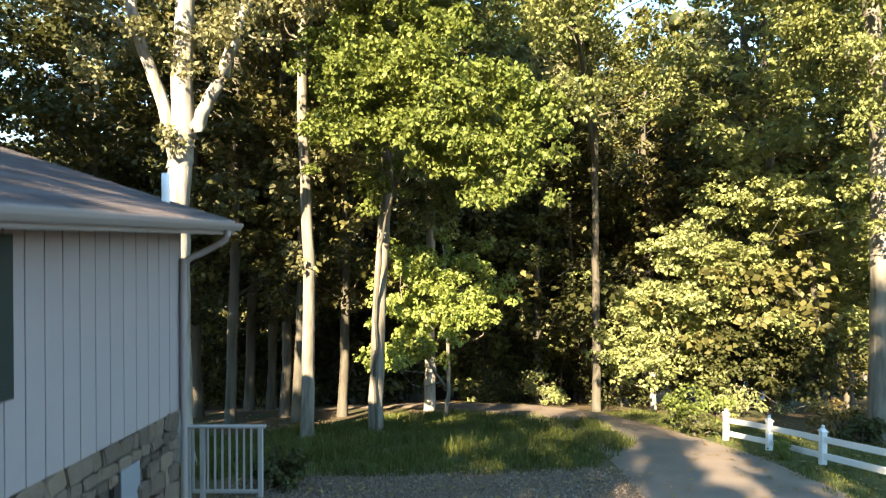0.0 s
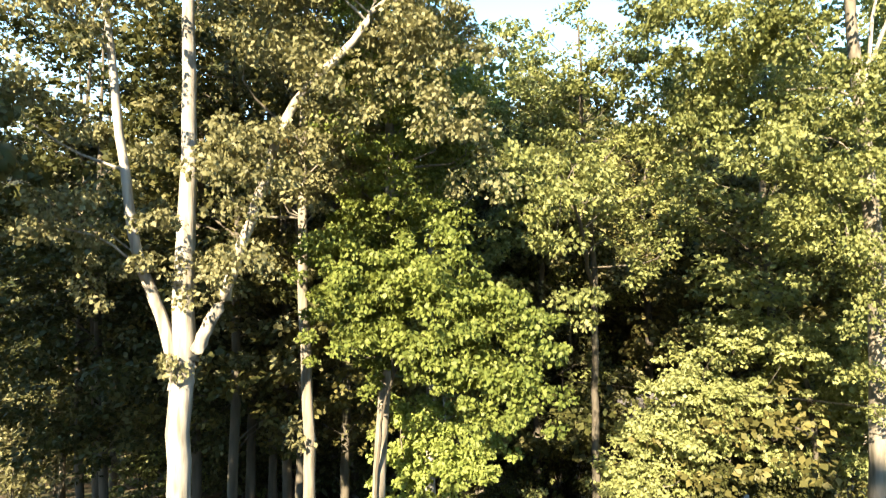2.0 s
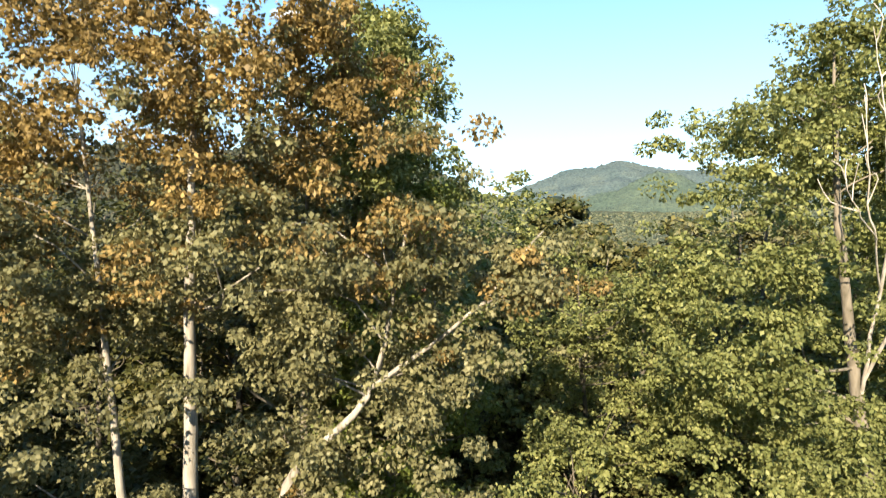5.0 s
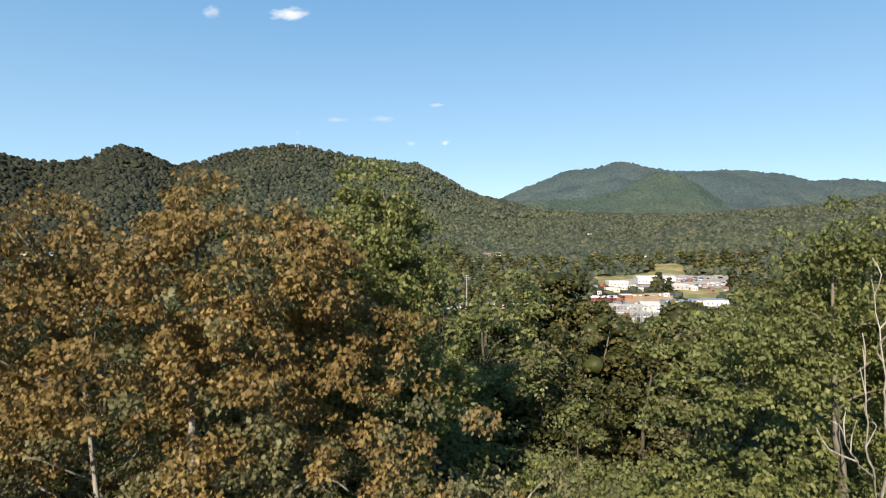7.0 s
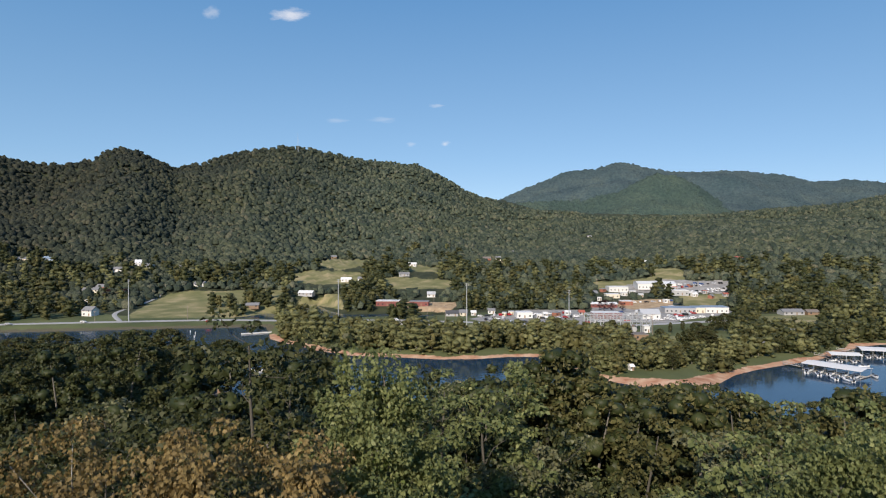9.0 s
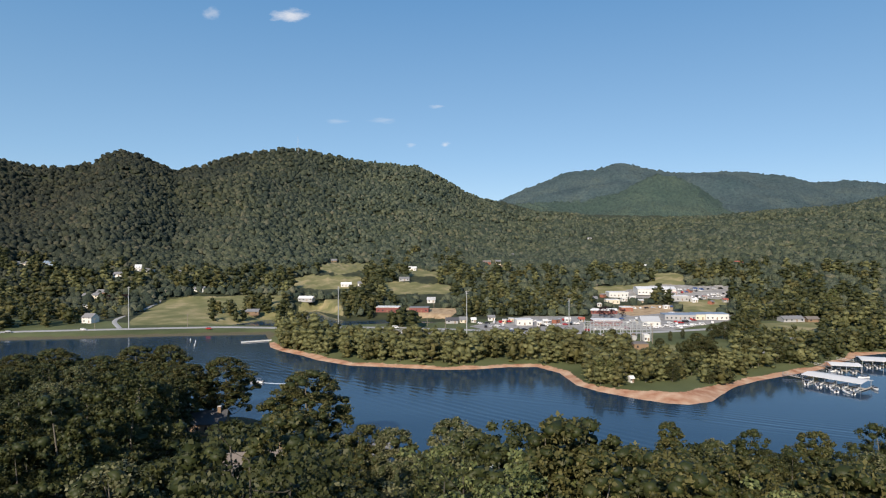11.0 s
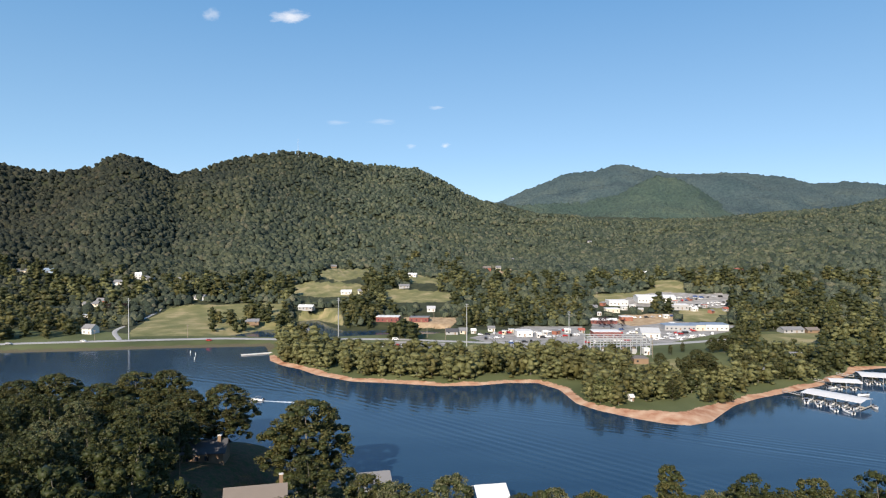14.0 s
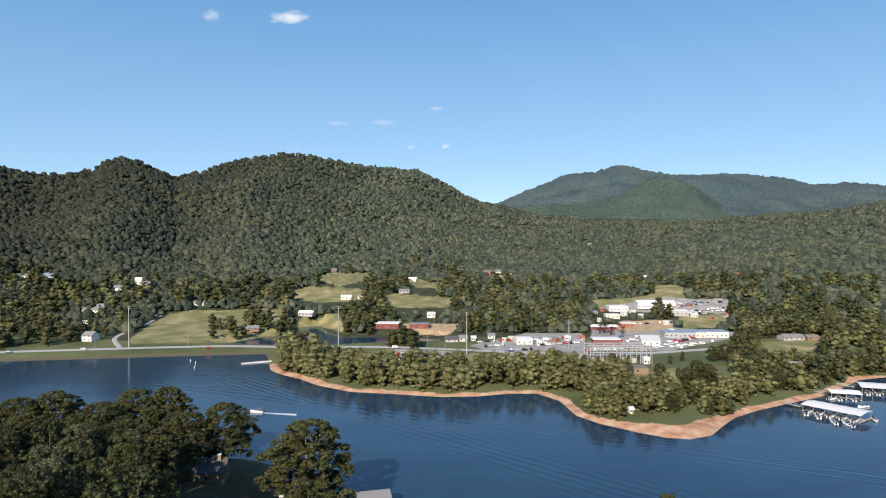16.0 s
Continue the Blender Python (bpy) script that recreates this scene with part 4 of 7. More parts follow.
near_tree(6.6, 27.5, tree_meshes("leaning_maple", 16, [
    [(6.7, 27.5, 29.8, 0.2), (6.6, 27.3, 36, 0.16), (6.2, 26, 42, 0.12), (5.2, 23.5, 47, 0.08), (4.8, 22.5, 51, 0.03)], [(6.3, 26.4, 41, 0.09), (4.4, 20.5, 44, 0.06), (3.0, 17, 45.6, 0.02)]],
    [(5.4, 22.5, 46.2, 3.0, 2.6, 2.2), (3.0, 16.6, 45.4, 1.3, 1.2, 1.5), (7.4, 21.5, 48.2, 2.6, 2.4, 2.0), (4.2, 19.5, 45.6, 1.8, 1.6, 1.5), (4.8, 22.8, 49.8, 2.2, 2.0, 2.0), (5.9, 19.5, 50.5, 1.5, 1.4, 1.6), (2.6, 17.4, 42.4, 0.9, 0.9, 1.5), (6.8, 23, 43.5, 1.8, 1.6, 1.2)],
    360, 0.48, 80, 0.15, BARK_DARK, LEAF_CANOPY, 50), "maple leaning out over the drive with light green sprays")
near_tree(16.2, 27, tree_meshes("layered_tree", 7, [
    [(16.2, 27, 29.6, 0.2), (16.0, 26.8, 33, 0.16), (15.2, 26.2, 37, 0.12), (13.6, 25, 40.6, 0.04)], [(15.7, 26.6, 35, 0.1), (13, 26, 36.6, 0.06), (10.8, 25.8, 37.3, 0.02)]],
    [(12.9, 24.9, 39.5, 2.4, 2.1, 0.7), (10.5, 26.1, 37.5, 2.4, 2.0, 0.6), (17.4, 24.6, 40.1, 2.1, 1.8, 0.6), (12.0, 26.4, 34.8, 2.0, 1.7, 0.7), (15.6, 25.2, 38.9, 2.8, 2.2, 0.6), (13.5, 25.2, 37.2, 3.6, 2.4, 0.6), (9.9, 25.8, 36.0, 2.1, 1.8, 0.6), (16.5, 25.5, 37.1, 2.4, 2.1, 0.6), (16.2, 26.1, 34.0, 1.7, 1.5, 0.7)],
    380, 0.5, 85, 0.17, BARK_DARK, LEAF_YELLOW, 18, flat=0.4), "dogwood with yellow-green leaves in flat layers")
near_tree(9.4, 28.2, tree_meshes("lawn_tree", 8, [
    [(9.4, 28.2, 29.6, 0.16), (9.4, 28.2, 32.4, 0.12), (9.4, 28, 35.4, 0.04)], [(9.4, 28.2, 31.6, 0.08), (8.5, 27.8, 33.8, 0.03)]],
    [(9.9, 27.8, 35.0, 2.0, 1.6, 1.0), (8.5, 27.4, 33.2, 1.9, 1.5, 0.7), (10.8, 27.8, 33.9, 1.4, 1.4, 0.8), (9.2, 27.6, 34.2, 1.4, 1.2, 0.8)], 200, 0.45, 70, 0.18, BARK_PALE, LEAF_YELLOW, 30), "small tree with pale yellow-green leaves beside the drive")
near_tree(0.1, 24.4, tree_meshes("low_maple", 18, [
    [(0.1, 24.6, 30.0, 0.09), (0.2, 24.2, 33, 0.08), (0.1, 23.8, 36, 0.05), (0.0, 23.6, 37.6, 0.02)], [(0.1, 24.4, 32, 0.05), (-1.2, 23.8, 34.4, 0.03), (-1.6, 23.6, 36, 0.015)]],
    [(0.2, 23.4, 36.9, 1.7, 1.3, 0.8), (1.2, 23.4, 35.6, 1.3, 1.1, 0.7), (-0.9, 23.4, 35.8, 1.2, 1.0, 0.8), (-1.5, 23.4, 34.6, 0.9, 0.9, 0.8), (-1.9, 23.4, 33.4, 0.9, 0.8, 0.5), (0.4, 23.2, 34.8, 1.1, 0.9, 0.6)],
    190, 0.42, 78, 0.17, BARK_GREY, LEAF_LIME, 40), "low maple with glowing yellow-green leaves")
near_tree(13.4, 27, tree_meshes("great_shrub", 9, [
    [(12.9, 27, 29.8, 0.07), (12.4, 27, 32, 0.05), (12.0, 26.8, 33.6, 0.02)], [(13.8, 27, 29.8, 0.07), (14.3, 27, 32.2, 0.04), (14.8, 26.8, 33.4, 0.02)]],
    [(13.1, 26.8, 33.2, 2.6, 1.9, 1.5), (14.8, 26.8, 32.6, 1.8, 1.5, 1.2), (11.7, 26.8, 32.2, 1.5, 1.3, 1.2)], 190, 0.48, 66, 0.19, BARK_DARK, LEAF_DARK, 24), "wide dark green rhododendron behind the fence")


# ---- undergrowth kinds ----
LOW_KINDS = []
for k, leaf in enumerate([LEAF_DARK, LEAF_MID, LEAF_OLIVE, LEAF_DARK, LEAF_CANOPY]):
    rng = np.random.default_rng(150 + k)
    ells = [(0, 0, 3.6, 2.6, 2.6, 3.0)] + [(*(rng.normal(size=2) * 1.5), rng.uniform(1.2, 6), 1.5, 1.5, 1.2) for _ in range(5)]
    stem = [[(0, 0, -0.3, 0.08), (0.2, 0.1, 3, 0.06), (0.3 * rng.normal(), 0.3, 6.6, 0.02)], [(0.1, 0, 0.4, 0.05), (-1, 0.5 * rng.normal(), 4.2, 0.02)]]
    LOW_KINDS.append(tree_meshes("understory", 170 + k, stem, ells, 70, 0.7, 34, 0.3, BARK_DARK, leaf, 4, rings=2, sides=6, sprays=3))


def low_tree(x, y, hgt, kind, turn, label="leafy understory tree in the shade of the wood", cat="tree", group="understory"):
    s = hgt / 7.0
    return plant("understory_tree", pose(x, y, ground_z(x, y), 0, 0, turn) @ Matrix.Diagonal((s, s, s, 1)), LOW_KINDS[kind], label, cat, group)


# ---- wooded slope ----
rng = np.random.default_rng(7)
spots = []
SECOND_ROW = [(-22, 27, 24), (-16.5, 30, 26), (-15.5, 29, 25), (-11, 28.5, 26), (-9.8, 36.5, 27), (-8.3, 24.6, 25), (-5.8, 25, 24), (-4.2, 26.2, 24), (-5.2, 37, 27), (-1.8, 38, 27), (2.2, 37, 28), (5.4, 36, 25),
              (1.4, 44, 28), (7.6, 38, 24), (14.5, 28, 26), (18, 25, 25), (16, 34, 26), (20, 31, 26), (21, 38, 26), (24, 28, 25), (-20, 38, 27), (-26, 34, 26), (-4, 46, 27), (12, 44, 22),
              (9.2, 51, 26.5), (19, 21, 26), (-19, 33, 26), (-8.5, 31, 25), (-6.8, 27, 26)]
for i, (x, y, hgt) in enumerate(SECOND_ROW):
    spots.append((x, y))
    # dark kinds left, light kinds right: shade and sunlight put into leaf colour
    wood_tree(x, y, hgt, ([7, 9, 7, 7, 7] if x > 4 else [10, 10, 10, 8, 10, 10, 10] if x < -8 else [8, 9, 7, 7, 9, 7, 9])[i % (5 if x > 4 else 7)], 0, 50 * i, fat=1.05)
for i, (p, kind) in enumerate([((46.96, 129.0, 31.84), 2), ((61.7, 126.0, 31.38), 1), ((69.5, 120.0, 33.08), 0), ((81.1, 118.0, 34.72), 1), ((21.44, 122.0, 30.46), 4), ((29.20, 118.0, 31.26), 0), ((1.41, 98.0, 41.24), 4),
                               ((-7.36, 104.0, 38.08), 4), ((-14.46, 112.0, 36.08), 0), ((-32.12, 150.0, 27.09), 1), ((-26.52, 172.0, 16.40), 4), ((47.06, 108.0, 34.73), 4), ((8.49, 51.00, 54.68), 2), ((-15.76, 62.0, 51.78), 0), ((2.42, 75.0, 46.79), 4),
                               ((27.31, 58.00, 51.02), 0), ((30.77, 48.00, 53.53), 2), ((-48.66, 100.0, 49.03), 3), ((-49.68, 80.0, 49.22), 1), ((-32.53, 90.0, 35.5), 1), ((20.45, 66.0, 47.12), 0), ((17.22, 60.0, 51.02), 2), ((18.64, 52.00, 52.45), 0), ((16.02, 70.0, 50.62), 1), ((18.34, 45.00, 54.25), 2), ((6.49, 60.0, 51.29), 3), ((2.86, 45.00, 52.44), 1), ((13.09, 40.00, 52.55), 0), ((5.98, 38.00, 52.50), 1), ((16.62, 36.00, 55.80), 0), ((18.43, 34.00, 56.87), 2), ((4.72, 55.00, 50.93), 1), ((11.85, 48.00, 52.68), 0), ((24.18, 62.0, 50.72), 3), ((15.48, 50.00, 51.87), 1), ((-0.14, 40.00, 55.19), 1), ((-9.53, 31.00, 59.62), 10), ((-15.62, 48.00, 55.69), 3), ((-9.44, 40.00, 56.09), 1)]):
    g = ground_z(p[0], p[1]) - 1.0 + (1.4 if 14 < p[0] and p[1] < 80 else 0.0)
    spots.append((p[0], p[1]))
    wood_tree(p[0], p[1], p[2] - g, kind, 0 if p[1] < 42 or kind > 4 else 1, 77 * i, fat=max(0.95, min(1.5, 18 / (p[2] - g))))
tries = 0
while len(spots) < 310 and tries < 40000:
    tries += 1
    u = rng.uniform(-0.84, 0.84)
    y = 26 + (rng.random() ** 0.62) * 215
    x = u * y + rng.normal() * 1.0
    if y > near_shore(np.array(x)) - 5:
        continue
    if y < 36 and -9 < x < 14:
        continue
    if abs(y - (31.5 - 0.02 * x)) < 3.4 and x < 6:
        continue
    if y > 118 and -0.41 < x / y < -0.225:
        continue
    back = (-52 - x) * 0.328 + (165 - y) * 0.945
    if 0 < back < 75 and abs((-52 - x) * 0.945 - (165 - y) * 0.328) < 10:
        continue
    gap = 3.0 + 0.013 * y
    if any((x - a) ** 2 + (y - b) ** 2 < gap * gap for a, b in spots):
        continue
    g = ground_z(x, y)
    hgt = rng.uniform(16, 27)
    roof_line = min(72.6 - 0.35 * y, 63.5 - 0.24 * y) if x > -0.27 * y - 4 else 66.5 - 0.165 * y - rng.uniform(0, 3)
    if x < -0.27 * y - 4 and y > 150 and x > -0.36 * y:
        roof_line = 66 - 0.3 * y
    hgt = min(hgt, roof_line - g - rng.uniform(0, 2.5))
    for u0, u1, top, fall in ((-0.41, -0.26, 74.0, 0.425), (0.035, 0.112, 73.0, 0.39), (0.268, 0.322, 74.0, 0.41)):
        if u0 < x / y < u1 and y > 45:
            hgt = min(hgt, top - fall * y - g)
    if 0.3 < u < 0.41:
        hgt = min(hgt, 46.5 + 0.15 * y - g)
    if hgt < 5.5:
        continue
    spots.append((x, y))
    wood_tree(x, y, hgt, int(rng.integers(0, 5)), 0 if y < 42 else 1, rng.uniform(0, 360), fat=max(0.95, min(1.4, 17 / hgt)))
for i in range(30):
    x = -19 + 1.15 * i + rng.normal() * 0.5
    # light leaves of kind 4 put missing sun dapples into the leaf colour
    low_tree(x, 37.2 + rng.uniform(0, 5) - 0.05 * x, rng.uniform(5.0, 8.5), int(rng.choice([0, 4, 1, 4])), rng.uniform(0, 360))
for i, (x, y, hgt) in enumerate([(8.6, 33.5, 5), (10.6, 32.5, 6), (12.8, 31.5, 5.5), (15, 30.5, 6.5), (9.5, 29, 3.6), (17.5, 29, 6), (14, 27, 4.5), (7.6, 35, 5.5)]):
    low_tree(x, y, hgt, [0, 1, 3, 0][i % 4], 60 * i)
tries, low = 0, []
while len(low) < 115 and tries < 9000:
    tries += 1
    y = 27 + rng.random() ** 0.8 * 70
    x = rng.uniform(-0.8, 0.8) * y
    if (abs(y - (31.5 - 0.02 * x)) < 4.2 and x < 7) or (y < 35 and -6 < x < 9):
        continue
    if any((x - a) ** 2 + (y - b) ** 2 < 9 for a, b in low):
        continue
    low.append((x, y))
    low_tree(x, y, rng.uniform(4.5, 9.5), int(rng.integers(0, 4)), rng.uniform(0, 360))

# unseen trees added behind and left of the drone to shade lawn, drive and trunks
for i, (x, y, hgt) in enumerate([(-11, -12.5, 18), (-7.5, -15, 18.5), (-5.0, -14, 15), (-1.4, -14.5, 16), (2.5, -15.5, 17), (6, -13, 14), (13, -12, 12), (-9, -23, 22), (2, -27, 21), (-12.8, 11.8, 18), (-18, 3, 22), (-18, -8, 16), (-20, 5, 24), (-26, 9, 25), (-25, 1, 25), (-9.5, -19, 21), (0, -21, 22)]):
    wood_tree(x, y, hgt, [0, 3, 2, 0][i % 4], 1 if x < -10 or x > -2 else 0, 70 * i, fat=0.85 if x < -8 else 0.72)
# the group of tall trees on the point of the near shore
for i, (p, hgt, kind, fat) in enumerate([((-70.5, 205.0, 32.55), 24, 0, 1.7), ((-107.1, 220.0, 33.65), 25, 3, 1.5), ((-97.1, 224.0, 33.72), 25, 1, 1.3), ((-135.9, 222.0, 32.59), 25, 3, 1.6), ((-145.2, 215.0, 31.92), 25, 1, 1.7),
                                    ((-110.9, 205.0, 33.10), 24, 0, 1.6), ((-79.7, 196.0, 32.21), 22, 4, 1.5), ((-41.96, 192.0, 30.71), 27, 1, 1.5), ((-86.1, 180.0, 32.48), 23, 4, 1.5), ((-102.5, 175.0, 31.58), 22, 1, 1.5),
                                    ((-114.9, 170.0, 30.05), 22, 3, 1.6), ((-76.6, 160.0, 29.18), 20, 0, 1.2), ((-83.9, 155.0, 27.93), 20, 4, 1.5), ((-94.7, 150.0, 28.42), 20, 4, 1.5), ((-158.7, 210.0, 30.33), 25, 0, 1.6)]):
    z = ground_z(p[0], p[1])
    wood_tree(p[0], p[1], p[2] - z, 5 + (i % 2), 1, 40 * i, label="tall rounded shade tree on the lake's near shore", group="trees on the near point", fat=fat * 0.84)

# ---- the house's details ----
SLATE_EDGE = plain_mat("drip_edge", (0.12, 0.12, 0.13), 0.5, 0.3)
BOARD = 0.26
boards = {}
n_boards = int(LONG / BOARD)
for i in range(n_boards):
    y1 = -i * BOARD
    if "me" not in boards:
        ob = part("board", boxed(0.0, 0.022, -BOARD + 0.008, -0.004, SILL - 0.03, EAVE + 0.06, 0.005), SIDING, house)
        boards["me"] = ob.data
    else:
        piece("board", boards["me"], house, m=Matrix.Translation((0, y1, 0)))
part("corner_board", boxed(-0.03, 0.03, 0.0, 0.045, SILL - 0.05, EAVE + 0.05, 0.006), TRIM, house)
part("soffit", boxed(0.02, OVER - 0.03, -LONG - 0.5, OVER - 0.1, EAVE + 0.0, EAVE + 0.018), TRIM, house)
part("fascia", boxed(OVER, OVER + 0.03, -LONG - OVER, OVER - 0.06, EAVE - 0.03, EAVE + 0.17, 0.006), TRIM, house)


def rake_board():
    bm = bmesh.new()
    pts = [(OVER + 0.02, EAVE - 0.02), (OVER + 0.02, EAVE + 0.17), (-WIDE / 2, EAVE + 0.17 + (OVER + WIDE / 2) * tan_r), (-WIDE / 2, EAVE - 0.02 + (OVER + WIDE / 2) * tan_r)]
    a = [bm.verts.new((x, OVER - 0.06, z)) for x, z in pts]
    b = [bm.verts.new((x, OVER - 0.03, z)) for x, z in pts]
    for i in range(4):
        bm.faces.new((a[i], a[(i + 1) % 4], b[(i + 1) % 4], b[i]))
    bm.faces.new(a)
    bm.faces.new(b[::-1])
    bmesh.ops.recalc_face_normals(bm, faces=bm.faces)
    return bm


part("rake_board", rake_board(), TRIM, house)


def gutter_mesh():
    """An open K-shaped trough along the eave."""
    prof = [(0.0, 0.1), (0.0, 0.0), (0.075, 0.0), (0.115, 0.06), (0.125, 0.105), (0.117, 0.105), (0.107, 0.062), (0.07, 0.008), (0.008, 0.008), (0.008, 0.1)]
    bm = bmesh.new()
    a = [bm.verts.new((OVER + 0.032 + x, OVER - 0.05, EAVE + 0.03 + z)) for x, z in prof]
    b = [bm.verts.new((OVER + 0.032 + x, -LONG - OVER, EAVE + 0.03 + z)) for x, z in prof]
    for i in range(len(prof)):
        j = (i + 1) % len(prof)
        bm.faces.new((a[i], b[i], b[j], a[j]))
    bm.faces.new([a[i] for i in (0, 1, 2, 3, 4)][::-1])
    bmesh.ops.recalc_face_normals(bm, faces=bm.faces)
    return bm


gutter = part("gutter", gutter_mesh(), TRIM, house, "white metal gutter")
v, f = tube_arrays(curve_path([(OVER + 0.08, OVER - 0.42, EAVE + 0.03), (OVER + 0.05, OVER - 0.43, EAVE - 0.1), (0.35, 0.14, EAVE - 0.26), (0.1, 0.03, EAVE - 0.42), (0.085, 0.0, EAVE - 0.7), (0.085, 0.0, 34.0), (0.085, 0.0, 32.6)], 44), np.full(44, 0.045), 8)
piece("downspout", mesh_of("downspout", v, f, [TRIM], smooth=True), house, "pale metal downspout")
# window with a dark shutter
window = part("window", boxed(0.02, 0.06, -4.53, -3.45, 36.3, 37.75, 0.01), TRIM, house, "window with dark glass")
glass = plain_mat("dark_glass", (0.02, 0.025, 0.03), 0.08, vary=0.1)
part("pane", boxed(0.062, 0.066, -4.45, -3.53, 36.4, 37.66), glass, window)
shutter = part("shutter", boxed(0.024, 0.05, -3.44, -3.03, 36.26, 37.78, 0.006), SHUTTER, house, "dark green louvred shutter")
lou = part("louvre", boxed(0.05, 0.062, -3.4, -3.07, 36.32, 36.345), SHUTTER, shutter).data
for i in range(1, 38):
    piece("louvre", lou, shutter, m=Matrix.Translation((0, 0, i * 0.038)))
# small crawlspace door set in the stones
hatch = part("hatch", boxed(-0.03, 0.015, -1.35, -0.95, 32.4, 34.98, 0.008), plain_mat("grey_hatch", (0.22, 0.23, 0.25), 0.7), house, "grey wooden crawlspace hatch")
# dark slab in the opening; its colour stands for the shade inside
part("gap", boxed(0.0, 0.02, -1.5, -1.37, 32.4, 34.95), plain_mat("gap_shade", (0.03, 0.028, 0.026), 0.9), hatch)

# plumbing vent on the roof
vent = thing("vent_pipe", HOUSE @ Matrix.Translation((-0.27, 0.18, EAVE + 0.16 + (OVER + 0.27) * tan_r)), "white plastic vent pipe on the shingle roof", "vent pipe")
v, f = tube_arrays([(0, 0, -0.05), (0, 0, 0.2), (0, 0, 0.42), (0, 0, 0.42)], [0.055, 0.055, 0.055, 0.046], 14)
piece("pipe", mesh_of("pipe", v, f, [PIPE_WHITE], smooth=True), vent)
part("flashing", boxed(-0.16, 0.16, -0.13, 0.13, -0.06, 0.0, 0.01), SLATE_EDGE, vent, "dark metal flashing").matrix_basis = Matrix.Rotation(math.atan(tan_r), 4, "Y")

# ---- railing by the house corner ----
RAIL = plain_mat("weathered_rail", (0.4, 0.37, 0.34), 0.8, vary=0.5, bump=0.2)
rail = thing("railing", pose(-4.95, 12.2, ground_z(-4.2, 12.2) - 0.05), "weathered grey wooden railing beside the house", "railing")
RH = 34.16 - (ground_z(-4.2, 12.2) - 0.05)
for x in (0.03, 0.3, 1.42):
    part("post", boxed(x - 0.045, x + 0.045, -0.045, 0.045, 0, RH - 0.04, 0.008), RAIL, rail)
part("top_rail", boxed(-0.02, 1.52, -0.07, 0.07, RH - 0.04, RH, 0.008), RAIL, rail)
part("bottom_rail", boxed(0, 1.46, -0.03, 0.03, 0.16, 0.22, 0.005), RAIL, rail)
bal = None
for i in range(9):
    x = 0.12 + 0.14 * i
    if abs(x - 0.3) < 0.07:
        continue
    if bal is None:
        bal = part("baluster", boxed(-0.018, 0.018, -0.018, 0.018, 0.2, RH - 0.04, 0.003), RAIL, rail)
        bal.matrix_basis = Matrix.Translation((x, 0, 0))
    else:
        piece("baluster", bal.data, rail, m=Matrix.Translation((x, 0, 0)))

# ---- white fence ----
fence = thing("fence", pose(0, 0, 0), "white two-rail board fence with capped posts", "fence")


def fence_post():
    bm = boxed(-0.07, 0.07, -0.07, 0.07, -0.2, 0.92, 0.008)
    box(bm, -0.09, 0.09, -0.09, 0.09, 0.92, 0.955, 0.006)
    g = bmesh.ops.create_cone(bm, cap_ends=True, segments=4, radius1=0.11, radius2=0.025, depth=0.07)
    bmesh.ops.rotate(bm, cent=(0, 0, 0), matrix=Matrix.Rotation(radians(45), 3, "Z"), verts=g["verts"])
    bmesh.ops.translate(bm, vec=(0, 0, 0.99), verts=g["verts"])
    g = bmesh.ops.create_uvsphere(bm, u_segments=10, v_segments=7, radius=0.045)
    bmesh.ops.translate(bm, vec=(0, 0, 1.05), verts=g["verts"])
    return bm


FPOSTS = [(8.67, 19.33), (9.04, 17.48), (9.26, 15.37), (9.5, 13.2), (9.75, 11.0), (10.0, 8.8)]
fp = None
for x, y in FPOSTS:
    m = pose(x, y, ground_z(x, y) - 0.12)
    if fp is None:
        fp = part("post", fence_post(), WHITE, fence)
        fp.matrix_basis = m
    else:
        piece("post", fp.data, fence, m=m)
for (x0, y0), (x1, y1) in zip(FPOSTS, FPOSTS[1:]):
    z0, z1 = ground_z(x0, y0) - 0.12, ground_z(x1, y1) - 0.12
    for h in (0.34, 0.74):
        a, b = Vector((x0, y0, z0 + h)), Vector((x1, y1, z1 + h))
        d = b - a
        ob = part("rail", boxed(-0.02, 0.02, 0.06, d.length - 0.06, -0.075, 0.075, 0.006), WHITE, fence)
        ob.matrix_basis = Matrix.Translation(a) @ d.to_track_quat("Y", "Z").to_matrix().to_4x4()

# ---- cable ----
v, f = tube_arrays(curve_path([(13.59, 15.00, 39.36), (12.60, 18.00, 38.59), (12.10, 22.00, 37.88), (10.66, 28.00, 36.68), (6.95, 36.00, 35.42)], 40), np.full(40, 0.016), 5)
tagged(new("power_cable", mesh_of("power_cable", v, f, [plain_mat("black_cable", (0.02, 0.02, 0.02), 0.6)], smooth=True)), "thin black overhead cable through the trees", "cable")

